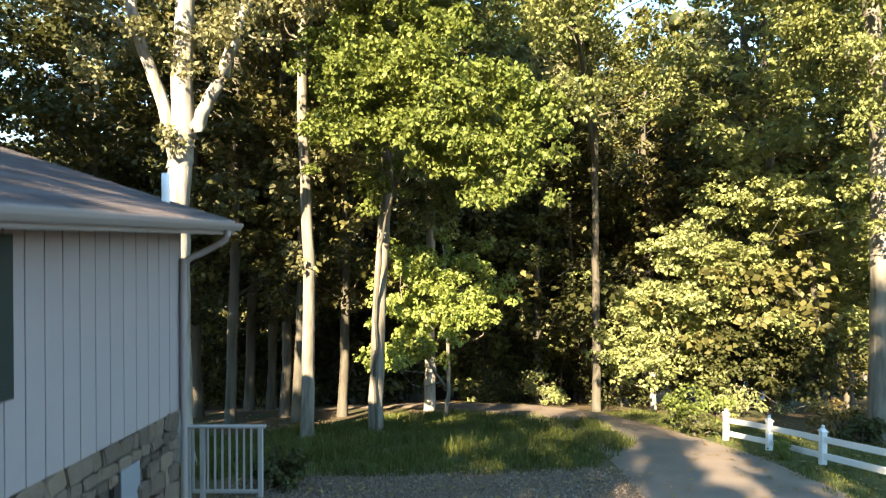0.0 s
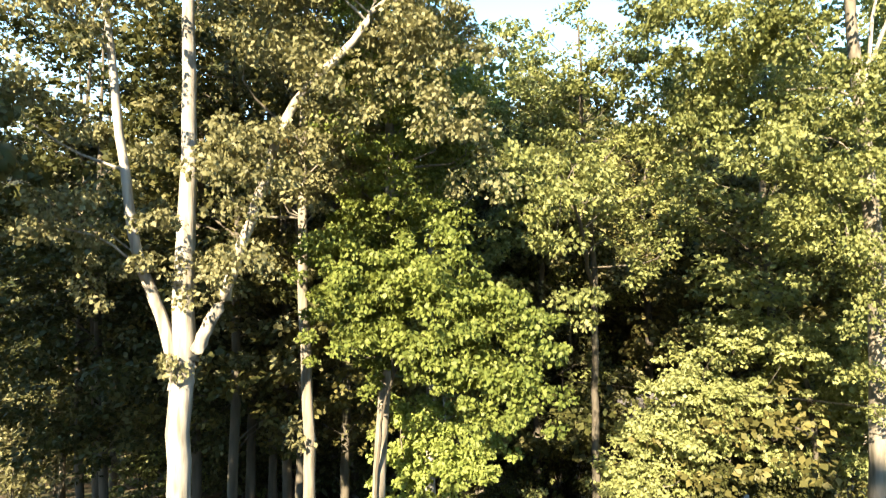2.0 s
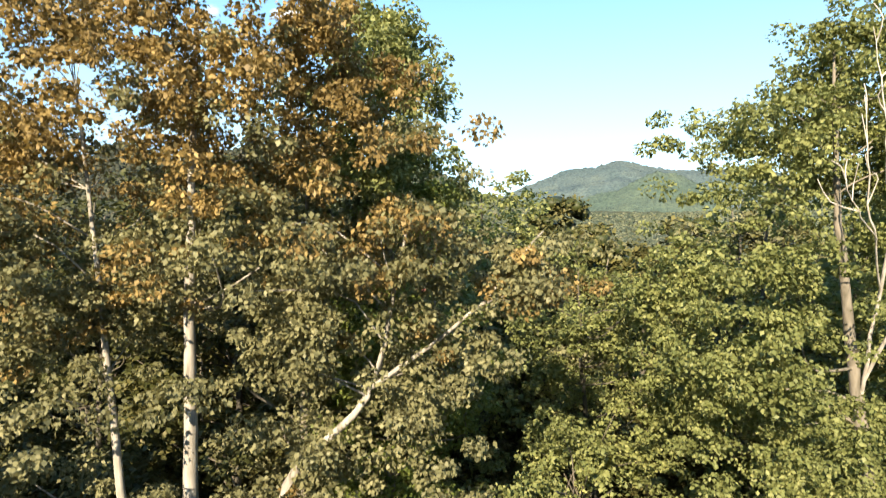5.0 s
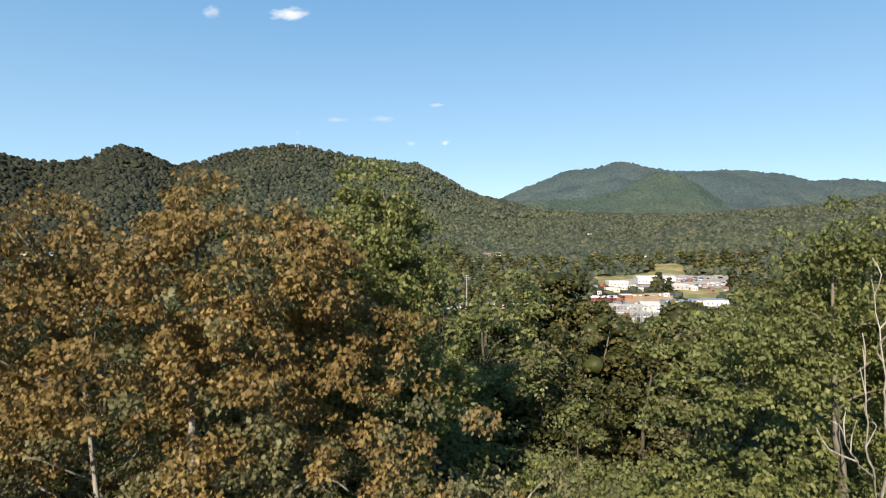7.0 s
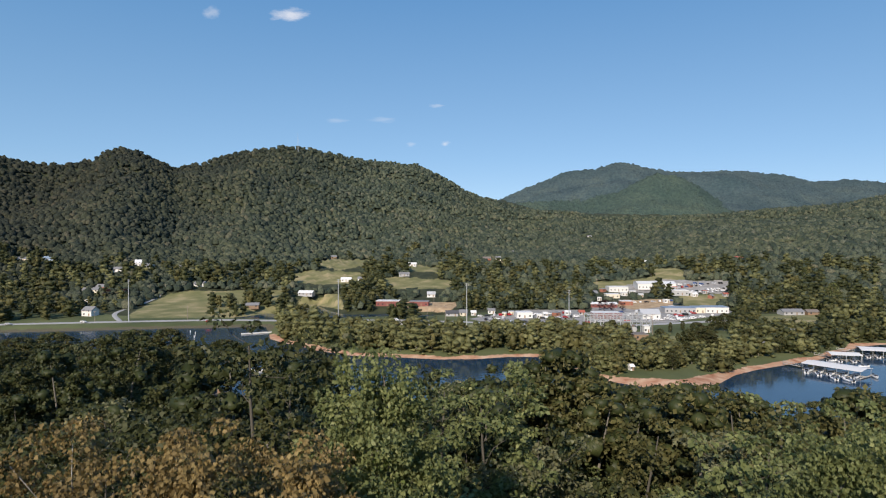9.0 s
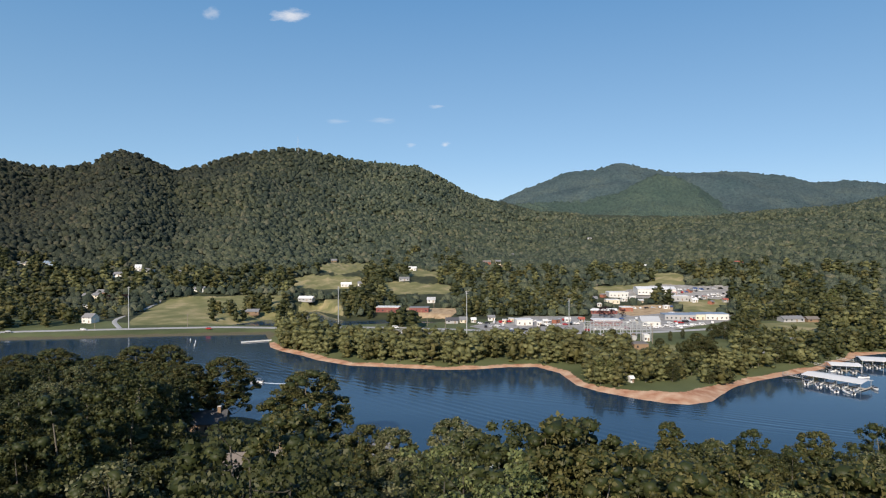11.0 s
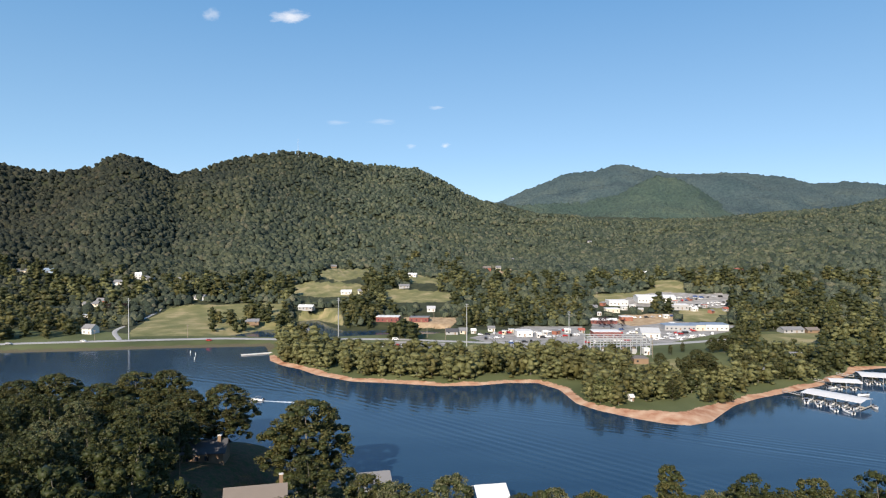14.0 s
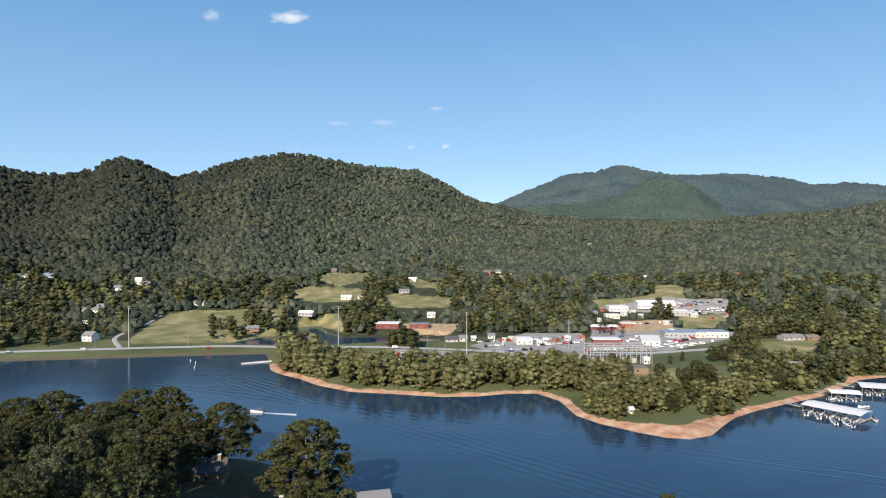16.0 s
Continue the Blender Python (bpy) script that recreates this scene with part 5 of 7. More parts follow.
# ---- lawn shrubs, stone and grass ----
def shrub(name, p, r, hgt, leaf, label, seed, count=60):
    z = ground_z(p[0], p[1])
    rng = np.random.default_rng(seed)
    stems = [[(0, 0, -0.1, 0.03), (rng.normal() * r * 0.3, rng.normal() * r * 0.3, hgt * 0.5, 0.02), (rng.normal() * r * 0.4, rng.normal() * r * 0.4, hgt * 0.9, 0.008)] for _ in range(3)]
    me = tree_meshes(name, seed, stems, [(0, 0, hgt * 0.5, r, r, hgt * 0.5), (r * 0.4, 0, hgt * 0.4, r * 0.6, r * 0.6, hgt * 0.4)], 26, 0.26 * max(r, hgt), count, 0.13, BARK_DARK, leaf, 10)
    return plant(name, pose(p[0], p[1], z), me, label, "shrub", "shrubs")


shrub("shrub", (-3.48, 13.20, 32.72), 0.45, 0.7, LEAF_DARK, "low dark green shrub by the railing", 301)
shrub("shrub", (4.73, 30.00, 29.49), 1.0, 1.2, LEAF_YELLOW, "yellow-green shrub beside the drive", 302)
shrub("shrub", (8.20, 22.00, 31.38), 0.8, 1.3, LEAF_FRESH, "bright green shrub at the lawn's edge", 303)
shrub("shrub", (7.95, 19.80, 31.33), 0.5, 0.6, LEAF_DARK, "round dark shrub near the fence end", 304)
shrub("shrub", (8.7, 16.20, 32.25), 0.3, 0.35, LEAF_FRESH, "grassy clump at the foot of the fence", 305)
shrub("shrub", (13.28, 21.00, 31.95), 1.1, 1.2, LEAF_RUST, "reddish shrub behind the fence", 306)
shrub("shrub", (12.70, 19.00, 32.07), 0.9, 0.9, LEAF_DARK, "dark shrub behind the fence", 307)
shrub("shrub", (1.89, 32.00, 28.79), 0.9, 1.0, LEAF_DARK, "dark low shrub by the road bend", 308)
shrub("shrub", (3.68, 34.00, 28.09), 1.3, 1.8, LEAF_DARK, "dark evergreen shrub by the road bend", 309)
shrub("shrub", (11.32, 26.00, 31.05), 1.2, 1.5, LEAF_YELLOW, "yellow-green shrub behind the drive", 310)
shrub("shrub", (8.49, 30.00, 29.49), 1.6, 2.4, LEAF_DARK, "dark shrub before the neighbour's wall", 311)
bm = bmesh.new()
bmesh.ops.create_icosphere(bm, subdivisions=2, radius=0.1)
for q in bm.verts:
    q.co *= 1 + 0.25 * noise.noise(q.co * 14)
    q.co.z *= 0.7
stone = part("stone", bm, plain_mat("white_stone", (0.6, 0.58, 0.55), 0.8, bump=0.4), smooth=True)
sx, sy = -3.2, 13.0
stone.matrix_basis = pose(sx, sy, ground_z(sx, sy) + 0.05)
tagged(stone, "small white stone at the lawn's edge", "stone")


def grass_mesh(name, polys, n, lo, hi, seed, mat):
    g = np.random.default_rng(seed)
    xs = [p[0] for q in polys for p in q]
    ys = [p[1] for q in polys for p in q]
    x, y = g.uniform(min(xs), max(xs), n * 5), g.uniform(min(ys), max(ys), n * 5)
    ok = np.zeros(len(x), bool)
    for q in polys:
        ok |= signed(x, y, q) > -0.3 + 0.4 * ripple(x, y, 0.7, 1)
    ok &= ripple(x, y, 0.9, 3) > -0.55
    x, y = x[ok][:n], y[ok][:n]
    n = len(x)
    z = height(x, y) - 0.03
    a = g.uniform(0, 2 * np.pi, n)
    h = g.uniform(lo, hi, n) * (0.8 + 0.5 * ripple(x, y, 1.3, 2))
    w = g.uniform(0.008, 0.016, n)
    lean = g.normal(size=(n, 2)) * h[:, None] * 0.35
    b = np.stack([x, y, z], 1)
    s = np.stack([np.cos(a) * w, np.sin(a) * w, 0 * a], 1)
    mid = b + np.stack([lean[:, 0] * 0.35, lean[:, 1] * 0.35, h * 0.6], 1)
    tip = b + np.stack([lean[:, 0], lean[:, 1], h], 1)
    v = np.stack([b - s, b + s, mid + s * 0.8, mid - s * 0.8, tip], 1).reshape(-1, 3)
    k = np.arange(n)[:, None] * 5
    return mesh_of(name, v, [k + np.array([[0, 1, 2, 3]]), k + np.array([[3, 2, 4]])], [mat])


GRASS = leaf_mat("grass_blade", (0.04, 0.055, 0.012), (0.075, 0.095, 0.02), (0.16, 0.155, 0.045), 0.3, 1.2)
tagged(new("tall_grass", grass_mesh("tall_grass", LAWN[:1], 26000, 0.14, 0.42, 31, GRASS)), "unmown green grass on the lawn island", "grass", kind="stuff")
tagged(new("verge_grass", grass_mesh("verge_grass", LAWN[1:], 12000, 0.06, 0.16, 32, GRASS)), "short green grass along the fence", "grass", kind="stuff")

# ---- far buildings ----
WALLS = {n: plain_mat("wall_" + n, c, 0.8, vary=0.25, scale=0.4) for n, c in
         (("white", (0.66, 0.65, 0.62)), ("cream", (0.66, 0.6, 0.48)), ("grey", (0.38, 0.38, 0.38)), ("brick", (0.3, 0.12, 0.08)), ("red", (0.21, 0.075, 0.065)), ("brown", (0.25, 0.17, 0.11)), ("blue", (0.3, 0.38, 0.48)))}
ROOFS = {n: plain_mat("roof_" + n, c, 0.75, vary=0.3, scale=0.5) for n, c in
         (("grey", (0.22, 0.22, 0.225)), ("dark", (0.09, 0.09, 0.095)), ("white", (0.74, 0.74, 0.73)), ("blue", (0.24, 0.31, 0.4)), ("red", (0.36, 0.11, 0.08)), ("brown", (0.2, 0.172, 0.15)), ("metal", (0.5, 0.51, 0.52)))}
FAR_GLASS = plain_mat("far_window_glass", (0.03, 0.035, 0.045), 0.15, vary=0.1)


def gable_roof(w, d, h, rise, over=0.45):
    bm = bmesh.new()
    x, y, t = w / 2 + over, d / 2 + over, 0.18
    e = rise / (d / 2) * over
    pts = [(-y, h - e), (0, h + rise), (y, h - e), (y, h - e + t), (0, h + rise + t), (-y, h - e + t)]
    a = [bm.verts.new((-x, p, z)) for p, z in pts]
    b = [bm.verts.new((x, p, z)) for p, z in pts]
    for i in range(6):
        bm.faces.new((a[i], a[(i + 1) % 6], b[(i + 1) % 6], b[i]))
    for r in (a, b):
        bm.faces.new((r[0], r[1], r[4], r[5]))
        bm.faces.new((r[1], r[2], r[3], r[4]))
    bmesh.ops.recalc_face_normals(bm, faces=bm.faces)
    return bm


def gable_wall(w, d, h, rise):
    bm = bmesh.new()
    x, y = w / 2, d / 2
    pts = [(-y, -1.2), (y, -1.2), (y, h), (0, h + rise), (-y, h)]
    a = [bm.verts.new((-x, p, z)) for p, z in pts]
    b = [bm.verts.new((x, p, z)) for p, z in pts]
    for i in range(5):
        bm.faces.new((a[i], a[(i + 1) % 5], b[(i + 1) % 5], b[i]))
    bm.faces.new(a)
    bm.faces.new(b[::-1])
    bmesh.ops.recalc_face_normals(bm, faces=bm.faces)
    return bm


BUILT = []


def building(p, d, h, rise, turn, wall, roof, label, cat="house", storeys=1, name="house", lift=0.0):
    """A far building: walls, a gabled or flat roof, windows and a door on the side to the lake."""
    x, y, w = p
    if rise > 0.3:
        h, rise = h * 0.86, rise * 1.25
    BUILT.append((x, y, w))
    label = label if len(label.split()) > 3 else label + " across the lake"
    t = thing(name, pose(x, y + d / 2, ground_z(x, y + d / 2) + 0.1 + lift, 0, 0, turn), label, cat, "houses and shops across the lake")
    if rise > 0.3:
        part("wall", gable_wall(w, d, h, rise), WALLS[wall], t)
        part("roof", gable_roof(w, d, h, rise), ROOFS[roof], t)
    else:
        part("wall", boxed(-w / 2, w / 2, -d / 2, d / 2, -1.2, h, 0.05), WALLS[wall], t)
        r = boxed(-w / 2 - 0.25, w / 2 + 0.25, -d / 2 - 0.25, d / 2 + 0.25, h, h + 0.4, 0.08)
        part("roof", r, ROOFS[roof], t)
    n = max(2, int(w / 3.6))
    for s in range(storeys):
        pane = None
        for i in range(n):
            cx = -w / 2 + (i + 0.5) * w / n
            if s == 0 and i == n // 2:
                part("door", boxed(cx - 0.5, cx + 0.5, -d / 2 - 0.05, -d / 2 + 0.02, 0, 2.1), WALLS["brown"], t)
                continue
            z0 = 0.95 + s * 2.8
            if pane is None:
                pane = part("window", boxed(-0.6, 0.6, -d / 2 - 0.04, -d / 2 + 0.02, z0, z0 + 1.25), FAR_GLASS, t)
                pane.matrix_basis = Matrix.Translation((cx, 0, 0))
            else:
                piece("window", pane.data, t, m=Matrix.Translation((cx, 0, 0)))
    return t


for row in [
    ((-290.8, 516.8, 9.23), 9, 5.2, 2.4, -12, "white", "grey", "white two-storey house beside the causeway", 2), ((-344.0, 604.7, 8.64), 5, 2.8, 0.1, 5, "white", "white", "low white outbuilding near the causeway", 1),
    ((-367.9, 657.3, 15.26), 9, 3.0, 1.8, 8, "cream", "grey", "ranch house with a grey roof", 1), ((-359.6, 663.6, 9.48), 8, 3.4, 2.0, -5, "brick", "grey", "brick house among yard trees", 1),
    ((-363.6, 708.7, 12.66), 9, 3.0, 1.8, 0, "white", "grey", "grey-roofed house in the trees", 1), ((-356.6, 736.2, 6.58), 9, 5.0, 2.6, 20, "white", "white", "tall white gabled house on the hillside", 2),
    ((-345.7, 735.4, 14.45), 10, 3.2, 2.0, 4, "white", "grey", "long white house with a grey roof", 1), ((-263.7, 682.9, 10.98), 9, 3.0, 1.8, -6, "white", "grey", "white house above the mown field", 1),
    ((-515.4, 773.2, 16.57), 9, 3.0, 1.8, 0, "cream", "grey", "pale house high in the woods", 1), ((-490.5, 784.3, 12.61), 10, 3.4, 1.8, 6, "blue", "blue", "bluish house in the woods", 1),
    ((-317.0, 761.2, 8.16), 8, 3.0, 1.6, 0, "white", "grey", "small house at the wood's edge", 1), ((-174.0, 570.4, 13.25), 9, 2.8, 1.5, 8, "brown", "grey", "low brown house by the inlet", 1),
    ((-141.1, 649.5, 15.08), 9, 3.2, 1.6, -8, "grey", "white", "grey house with a pale roof by the inlet", 1), ((-114.0, 741.3, 11.92), 8, 3.2, 1.8, 5, "white", "white", "white house on the meadow", 1),
    ((-96.2, 747.6, 9.35), 8, 3.0, 1.6, 0, "white", "grey", "small white house on the meadow", 1), ((-83.9, 744.9, 7.98), 8, 3.0, 1.6, 0, "grey", "grey", "grey house on the meadow", 1),
    ((-169.8, 979.6, 8.75), 8, 3.2, 1.8, 10, "brown", "grey", "house at the top of the pasture", 1), ((-69.9, 954.2, 8.52), 8, 3.0, 1.8, 0, "cream", "grey", "small house on the pasture", 1),
    ((-42.67, 884.2, 11.06), 9, 3.2, 1.8, -5, "white", "white", "white farmhouse on the pasture", 1), ((-47.95, 777.5, 12.50), 9, 3.0, 1.6, 4, "grey", "grey", "grey house beside the meadow", 1),
    ((-51.11, 584.2, 21.0), 14, 4.2, 0.1, -4, "red", "white", "long red shop with a white roof", 1), ((-21.94, 584.2, 17.74), 12, 3.8, 0.1, -4, "red", "grey", "red shop beside a dirt lot", 1),
    ((-11.97, 637.3, 7.97), 9, 3.2, 1.8, 0, "white", "metal", "white shed by the dirt lot", 1), ((67.1, 963.3, 12.05), 9, 5.0, 2.0, 0, "brick", "brown", "two-storey brick house on the hill", 2), ((85.1, 971.4, 7.81), 9, 4.6, 2.2, 0, "cream", "grey", "tall pale house on the hill", 2),
    ((191.6, 1204.7, 17.22), 9, 3.2, 1.8, 0, "cream", "white", "pale hillside house", 1), ((166.4, 1233.8, 9.92), 8, 3.0, 1.8, 0, "white", "grey", "small hillside house", 1), ((133.2, 1232.3, 9.91), 8, 3.0, 1.8, 12, "white", "grey", "small white hillside house", 1),
    ((274.3, 850.2, 15.19), 12, 4.0, 2.2, 4, "white", "white", "white church-like hall on the hill", 1), ((399.2, 1725.7, 12.33), 8, 3.0, 1.8, 0, "white", "grey", "small house high on the hill", 1), ((703.4, 2477.5, 15.49), 8, 3.0, 1.8, 0, "red", "brown", "small cabin high on the hill", 1),
    ((230.7, 677.2, 39.92), 26, 6.0, 1.6, -6, "white", "white", "big white warehouse in the town", 1), ((241.6, 641.9, 17.20), 14, 4.4, 0.1, -6, "grey", "white", "flat-roofed shop in the town", 1), ((187.0, 672.4, 20.42), 16, 4.4, 0.1, 0, "white", "white", "flat white store in the town", 1),
    ((155.5, 648.8, 6.95), 9, 3.2, 1.6, 0, "cream", "grey", "small cream office", 1), ((170.9, 635.0, 13.61), 10, 3.6, 0.1, 0, "cream", "white", "cream storefront", 1), ((147.0, 574.5, 23.60), 12, 3.4, 1.0, -4, "red", "white", "row of red storage units", 1),
    ((172.2, 590.5, 10.55), 10, 3.4, 0.1, 0, "brick", "white", "brick shop with a pale roof", 1), ((128.3, 492.7, 21.12), 13, 4.0, 0.1, -2, "red", "white", "filling station with a red-trimmed canopy", 1),
    ((63.9, 495.7, 12.40), 12, 4.0, 0.1, 3, "white", "white", "white store on the highway", 1), ((75.0, 490.4, 3.50), 5, 3.2, 0.1, 0, "white", "white", "small white kiosk", 1), ((40.37, 524.8, 5.62), 6, 3.2, 1.2, 0, "white", "grey", "small white house by the highway", 1),
    ((16.43, 510.1, 6.38), 8, 3.0, 1.6, 0, "cream", "grey", "pale house by the highway", 1), ((7.26, 507.0, 9.96), 9, 2.6, 1.6, 0, "grey", "dark", "low shed with a dark roof", 1), ((162.8, 490.4, 14.02), 18, 4.2, 2.4, -8, "white", "metal", "white metal-roofed workshop", 1),
    ((200.0, 531.1, 25.62), 14, 4.0, 0.1, -3, "grey", "blue", "long shop with a blue metal roof", 1), ((216.6, 531.1, 8.54), 14, 4.4, 0.1, -3, "cream", "blue", "middle unit of the blue-roofed shops", 1), ((230.9, 531.1, 18.97), 14, 4.6, 0.1, -3, "white", "blue", "white end unit of the blue-roofed shops", 1),
    ((378.9, 803.1, 12.91), 9, 3.4, 2.0, 0, "brown", "red", "hillside house with a red roof", 1), ((286.4, 515.6, 17.50), 10, 3.0, 1.6, 4, "grey", "grey", "long low house above a lawn", 1), ((302.5, 515.6, 10.13), 8, 2.8, 1.4, 4, "brown", "brown", "low brown wing of a lawn house", 1),
    ((221.8, 393.4, 7.03), 9, 5.4, 1.8, -14, "blue", "grey", "two-storey blue-grey house by the marina", 2), ((127.1, 348.0, 4.35), 6, 3.0, 1.2, -20, "white", "white", "small white-roofed cottage on the point", 1), ((121.8, 387.8, 9.01), 10, 3.0, 0.1, 0, "brown", "brown", "flat brown pump house", 1),
    ((134.3, 415.6, 3.71), 5, 4.0, 0.1, 0, "white", "white", "white utility cabinet building", 1), ((182.9, 361.1, 6.45), 7, 2.8, 1.2, 10, "cream", "grey", "small lakeside cabin under trees", 1), ((90.8, 303.4, 1.63), 3, 2.4, 0.7, 10, "white", "white", "tiny white shed on the point", 1),
]:
    building(row[0], row[1], row[2], row[3], row[4], row[5], row[6], row[7], storeys=row[8])

KIOSKS = [(198.7, 661.2, 5.32), (200.7, 639.6, 4.57), (153.0, 620.0, 4.43), (113.4, 515.6, 4.60), (91.2, 507.0, 5.43), (101.9, 515.6, 4.14), (55.80, 515.6, 4.14), (253.5, 635.8, 5.68), (269.8, 650.3, 4.65), (266.1, 625.3, 5.03), (213.7, 603.3, 4.85), (159.6, 515.6, 3.68), (186.4, 649.5, 5.80), (284.5, 635.0, 4.54), (170.7, 672.4, 5.40),
          (24.79, 513.1, 3.67), (49.44, 507.0, 3.17), (81.6, 504.0, 3.15), (247.4, 673.2, 5.41), (268.0, 684.5, 5.50), (202.5, 557.7, 3.49)]
for i, p in enumerate(KIOSKS):
    building(p, 4.5, 2.8, (0.1, 0.9, 0.1, 1.1)[i % 4], (5, -8, 12, 0, 40)[i % 5], ("white", "cream", "white", "grey", "brick")[i % 5], ("white", "metal", "white", "red", "grey")[i % 5],
             ("small white trailer office in the town", "small pale shed behind the shops", "white storage container beside the lot", "grey shed with a gabled roof", "small brick pump building in town")[i % 5], name="shed", cat="shed")

# ---- parked cars ----
CAR_PAINTS = [plain_mat("car_" + n, c, 0.3, 0.1, 0.1) for n, c in (("white", (0.75, 0.75, 0.75)), ("silver", (0.45, 0.46, 0.48)), ("black", (0.02, 0.02, 0.022)), ("red", (0.4, 0.03, 0.03)), ("blue", (0.05, 0.1, 0.25)))]
TYRE = plain_mat("tyre", (0.02, 0.02, 0.02), 0.9)


def car_body(van):
    bm = bmesh.new()
    prof = [(-2.2, 0.35), (2.2, 0.35), (2.25, 0.75), (1.3, 0.95), (0.6, 1.45), (-1.4, 1.5), (-2.1, 1.0), (-2.25, 0.8)] if not van else [(-2.4, 0.35), (2.4, 0.35), (2.45, 0.95), (1.8, 1.1), (1.3, 1.9), (-2.35, 1.95), (-2.45, 0.9)]
    a = [bm.verts.new((x, -0.88, z)) for x, z in prof]
    b = [bm.verts.new((x, 0.88, z)) for x, z in prof]
    for i in range(len(prof)):
        j = (i + 1) % len(prof)
        bm.faces.new((a[i], b[i], b[j], a[j]))
    bm.faces.new(a)
    bm.faces.new(b[::-1])
    bmesh.ops.recalc_face_normals(bm, faces=bm.faces)
    return bm


def car_master(paint, van, label):
    t = thing("car", pose(0, 0, 0), label, "car", "parked cars")
    part("body", car_body(van), paint, t)
    part("glass", boxed(-1.3, 0.95, -0.9, 0.9, 1.02 if not van else 1.2, 1.36 if not van else 1.7, 0.05), FAR_GLASS, t)
    me = None
    for x in (-1.4, 1.4):
        for y in (-0.8, 0.8):
            if me is None:
                bm = bmesh.new()
                bmesh.ops.create_cone(bm, cap_ends=True, segments=12, radius1=0.33, radius2=0.33, depth=0.24)
                bmesh.ops.rotate(bm, cent=(0, 0, 0), matrix=Matrix.Rotation(radians(90), 3, "X"), verts=bm.verts)
                w = part("wheel", bm, TYRE, t)
                me = w.data
                w.matrix_basis = Matrix.Translation((x, y, 0.33))
            else:
                piece("wheel", me, t, m=Matrix.Translation((x, y, 0.33)))
    return t


def row_of(a, b, n):
    return [(a[0] + (b[0] - a[0]) * i / max(1, n - 1), a[1] + (b[1] - a[1]) * i / max(1, n - 1)) for i in range(n)]


rng = np.random.default_rng(77)
CAR_SPOTS = []
for a, b, n in [((-68.9, 437.4), (-56.70, 440.0), 4), ((-41.08, 450.1), (-27.95, 452.8), 4), ((-34.26, 430.2), (2.34, 435.3), 8), ((29.76, 504.0), (53.24, 513.1), 5), ((50.32, 464.8), (65.6, 469.8), 4), ((77.2, 490.4), (105.8, 501.0), 7), ((106.5, 464.8), (138.5, 474.9), 7),
                ((147.9, 507.0), (166.8, 531.1), 4), ((173.7, 490.4), (208.4, 524.8), 7), ((181.9, 507.0), (208.1, 531.1), 5), ((247.0, 680.4), (281.7, 691.1), 7), ((254.2, 659.7), (298.9, 674.0), 8), ((277.5, 696.0), (306.6, 698.5), 5), ((155.5, 474.9), (166.6, 482.3), 3),
                ((179.7, 477.2), (215.9, 507.0), 4), ((176.5, 605.5), (221.9, 611.3), 8), ((242.8, 652.6), (293.6, 662.1), 9), ((248.6, 693.5), (279.5, 701.0), 6), ((32.79, 482.3), (46.50, 490.4), 4), ((120.6, 507.0), (145.0, 513.1), 6), ((71.9, 515.6), (101.4, 524.8), 7), ((175.2, 482.3), (197.8, 495.7), 6), ((120.8, 349.6), (119.8, 337.8), 2), ((143.7, 524.8), (151.0, 534.3), 2)]:
    CAR_SPOTS += row_of(a, b, n)
CAR_SPOTS += [(-181.2, 489.2), (-35.94, 478.3), (-274.4, 482.3), (-324.0, 470.9), (49.78, 459.9)]
masters = {}
for i, (x, y) in enumerate(CAR_SPOTS):
    k = int(rng.choice(5, p=[0.42, 0.25, 0.13, 0.12, 0.08]))
    van = rng.random() < 0.35
    on_road = i >= len(CAR_SPOTS) - 5
    m = pose(x, y, ground_z(x, y) + (0.3 if on_road else 0.08), 0, 0, rng.uniform(-4, 4) + (0 if on_road or i % 3 else 80))
    key = (k, van)
    if key not in masters:
        masters[key] = car_master(CAR_PAINTS[k], van, ["white", "silver", "black", "red", "blue"][k] + (" van" if van else " car") + " parked by the far shops")
        masters[key].matrix_basis = m
    else:
        copy_thing(masters[key], m)

# ---- poles and substation ----
STEEL = plain_mat("galvanised_steel", (0.5, 0.51, 0.52), 0.5, 0.6)
POLE_WOOD = plain_mat("pole_wood", (0.28, 0.23, 0.18), 0.9)


def utility_pole(p, hgt, arms=1, tall=False, label="tall pale utility pole beside the highway"):
    x, y = p
    t = thing("utility_pole", pose(x, y, ground_z(x, y) - 0.5), label, "utility pole", "utility poles")
    v, f = tube_arrays([(0, 0, 0), (0, 0, hgt * 0.5), (0, 0, hgt)], [0.42, 0.33, 0.2] if tall else [0.2, 0.16, 0.12], 10)
    piece("pole", mesh_of("pole", v, f, [STEEL if tall else POLE_WOOD], smooth=True), t)
    for k in range(arms):
        part("crossarm", boxed(-1.3, 1.3, -0.08, 0.08, hgt - 0.7 - k * 1.4, hgt - 0.5 - k * 1.4), STEEL if tall else POLE_WOOD, t)
    return t


for p, hgt, tall in [((-246.0, 494.5), 33, True), ((-80.7, 487.5), 33, True), ((16.93, 450.6), 31, True), ((-203.3, 502.8), 11, False), ((86.0, 431.2), 28, True), ((-269.6, 489.2), 9, False), ((-8.36, 584.2), 14, False), ((1.70, 474.9), 13, False),
                     ((135.2, 407.3), 14, False), ((-12.28, 490.4), 11, False), ((-289.6, 659.7), 8, False), ((166.3, 683.7), 13, False)]:
    utility_pole(p, hgt, 1 if not tall else 2, tall, "tall pale steel power pole by the causeway" if tall else "wooden utility pole beside the road")

sub = thing("substation", pose(*(117.1, 416.6), ground_z(*(117.1, 416.6))), "galvanised steel electrical substation frame", "substation")
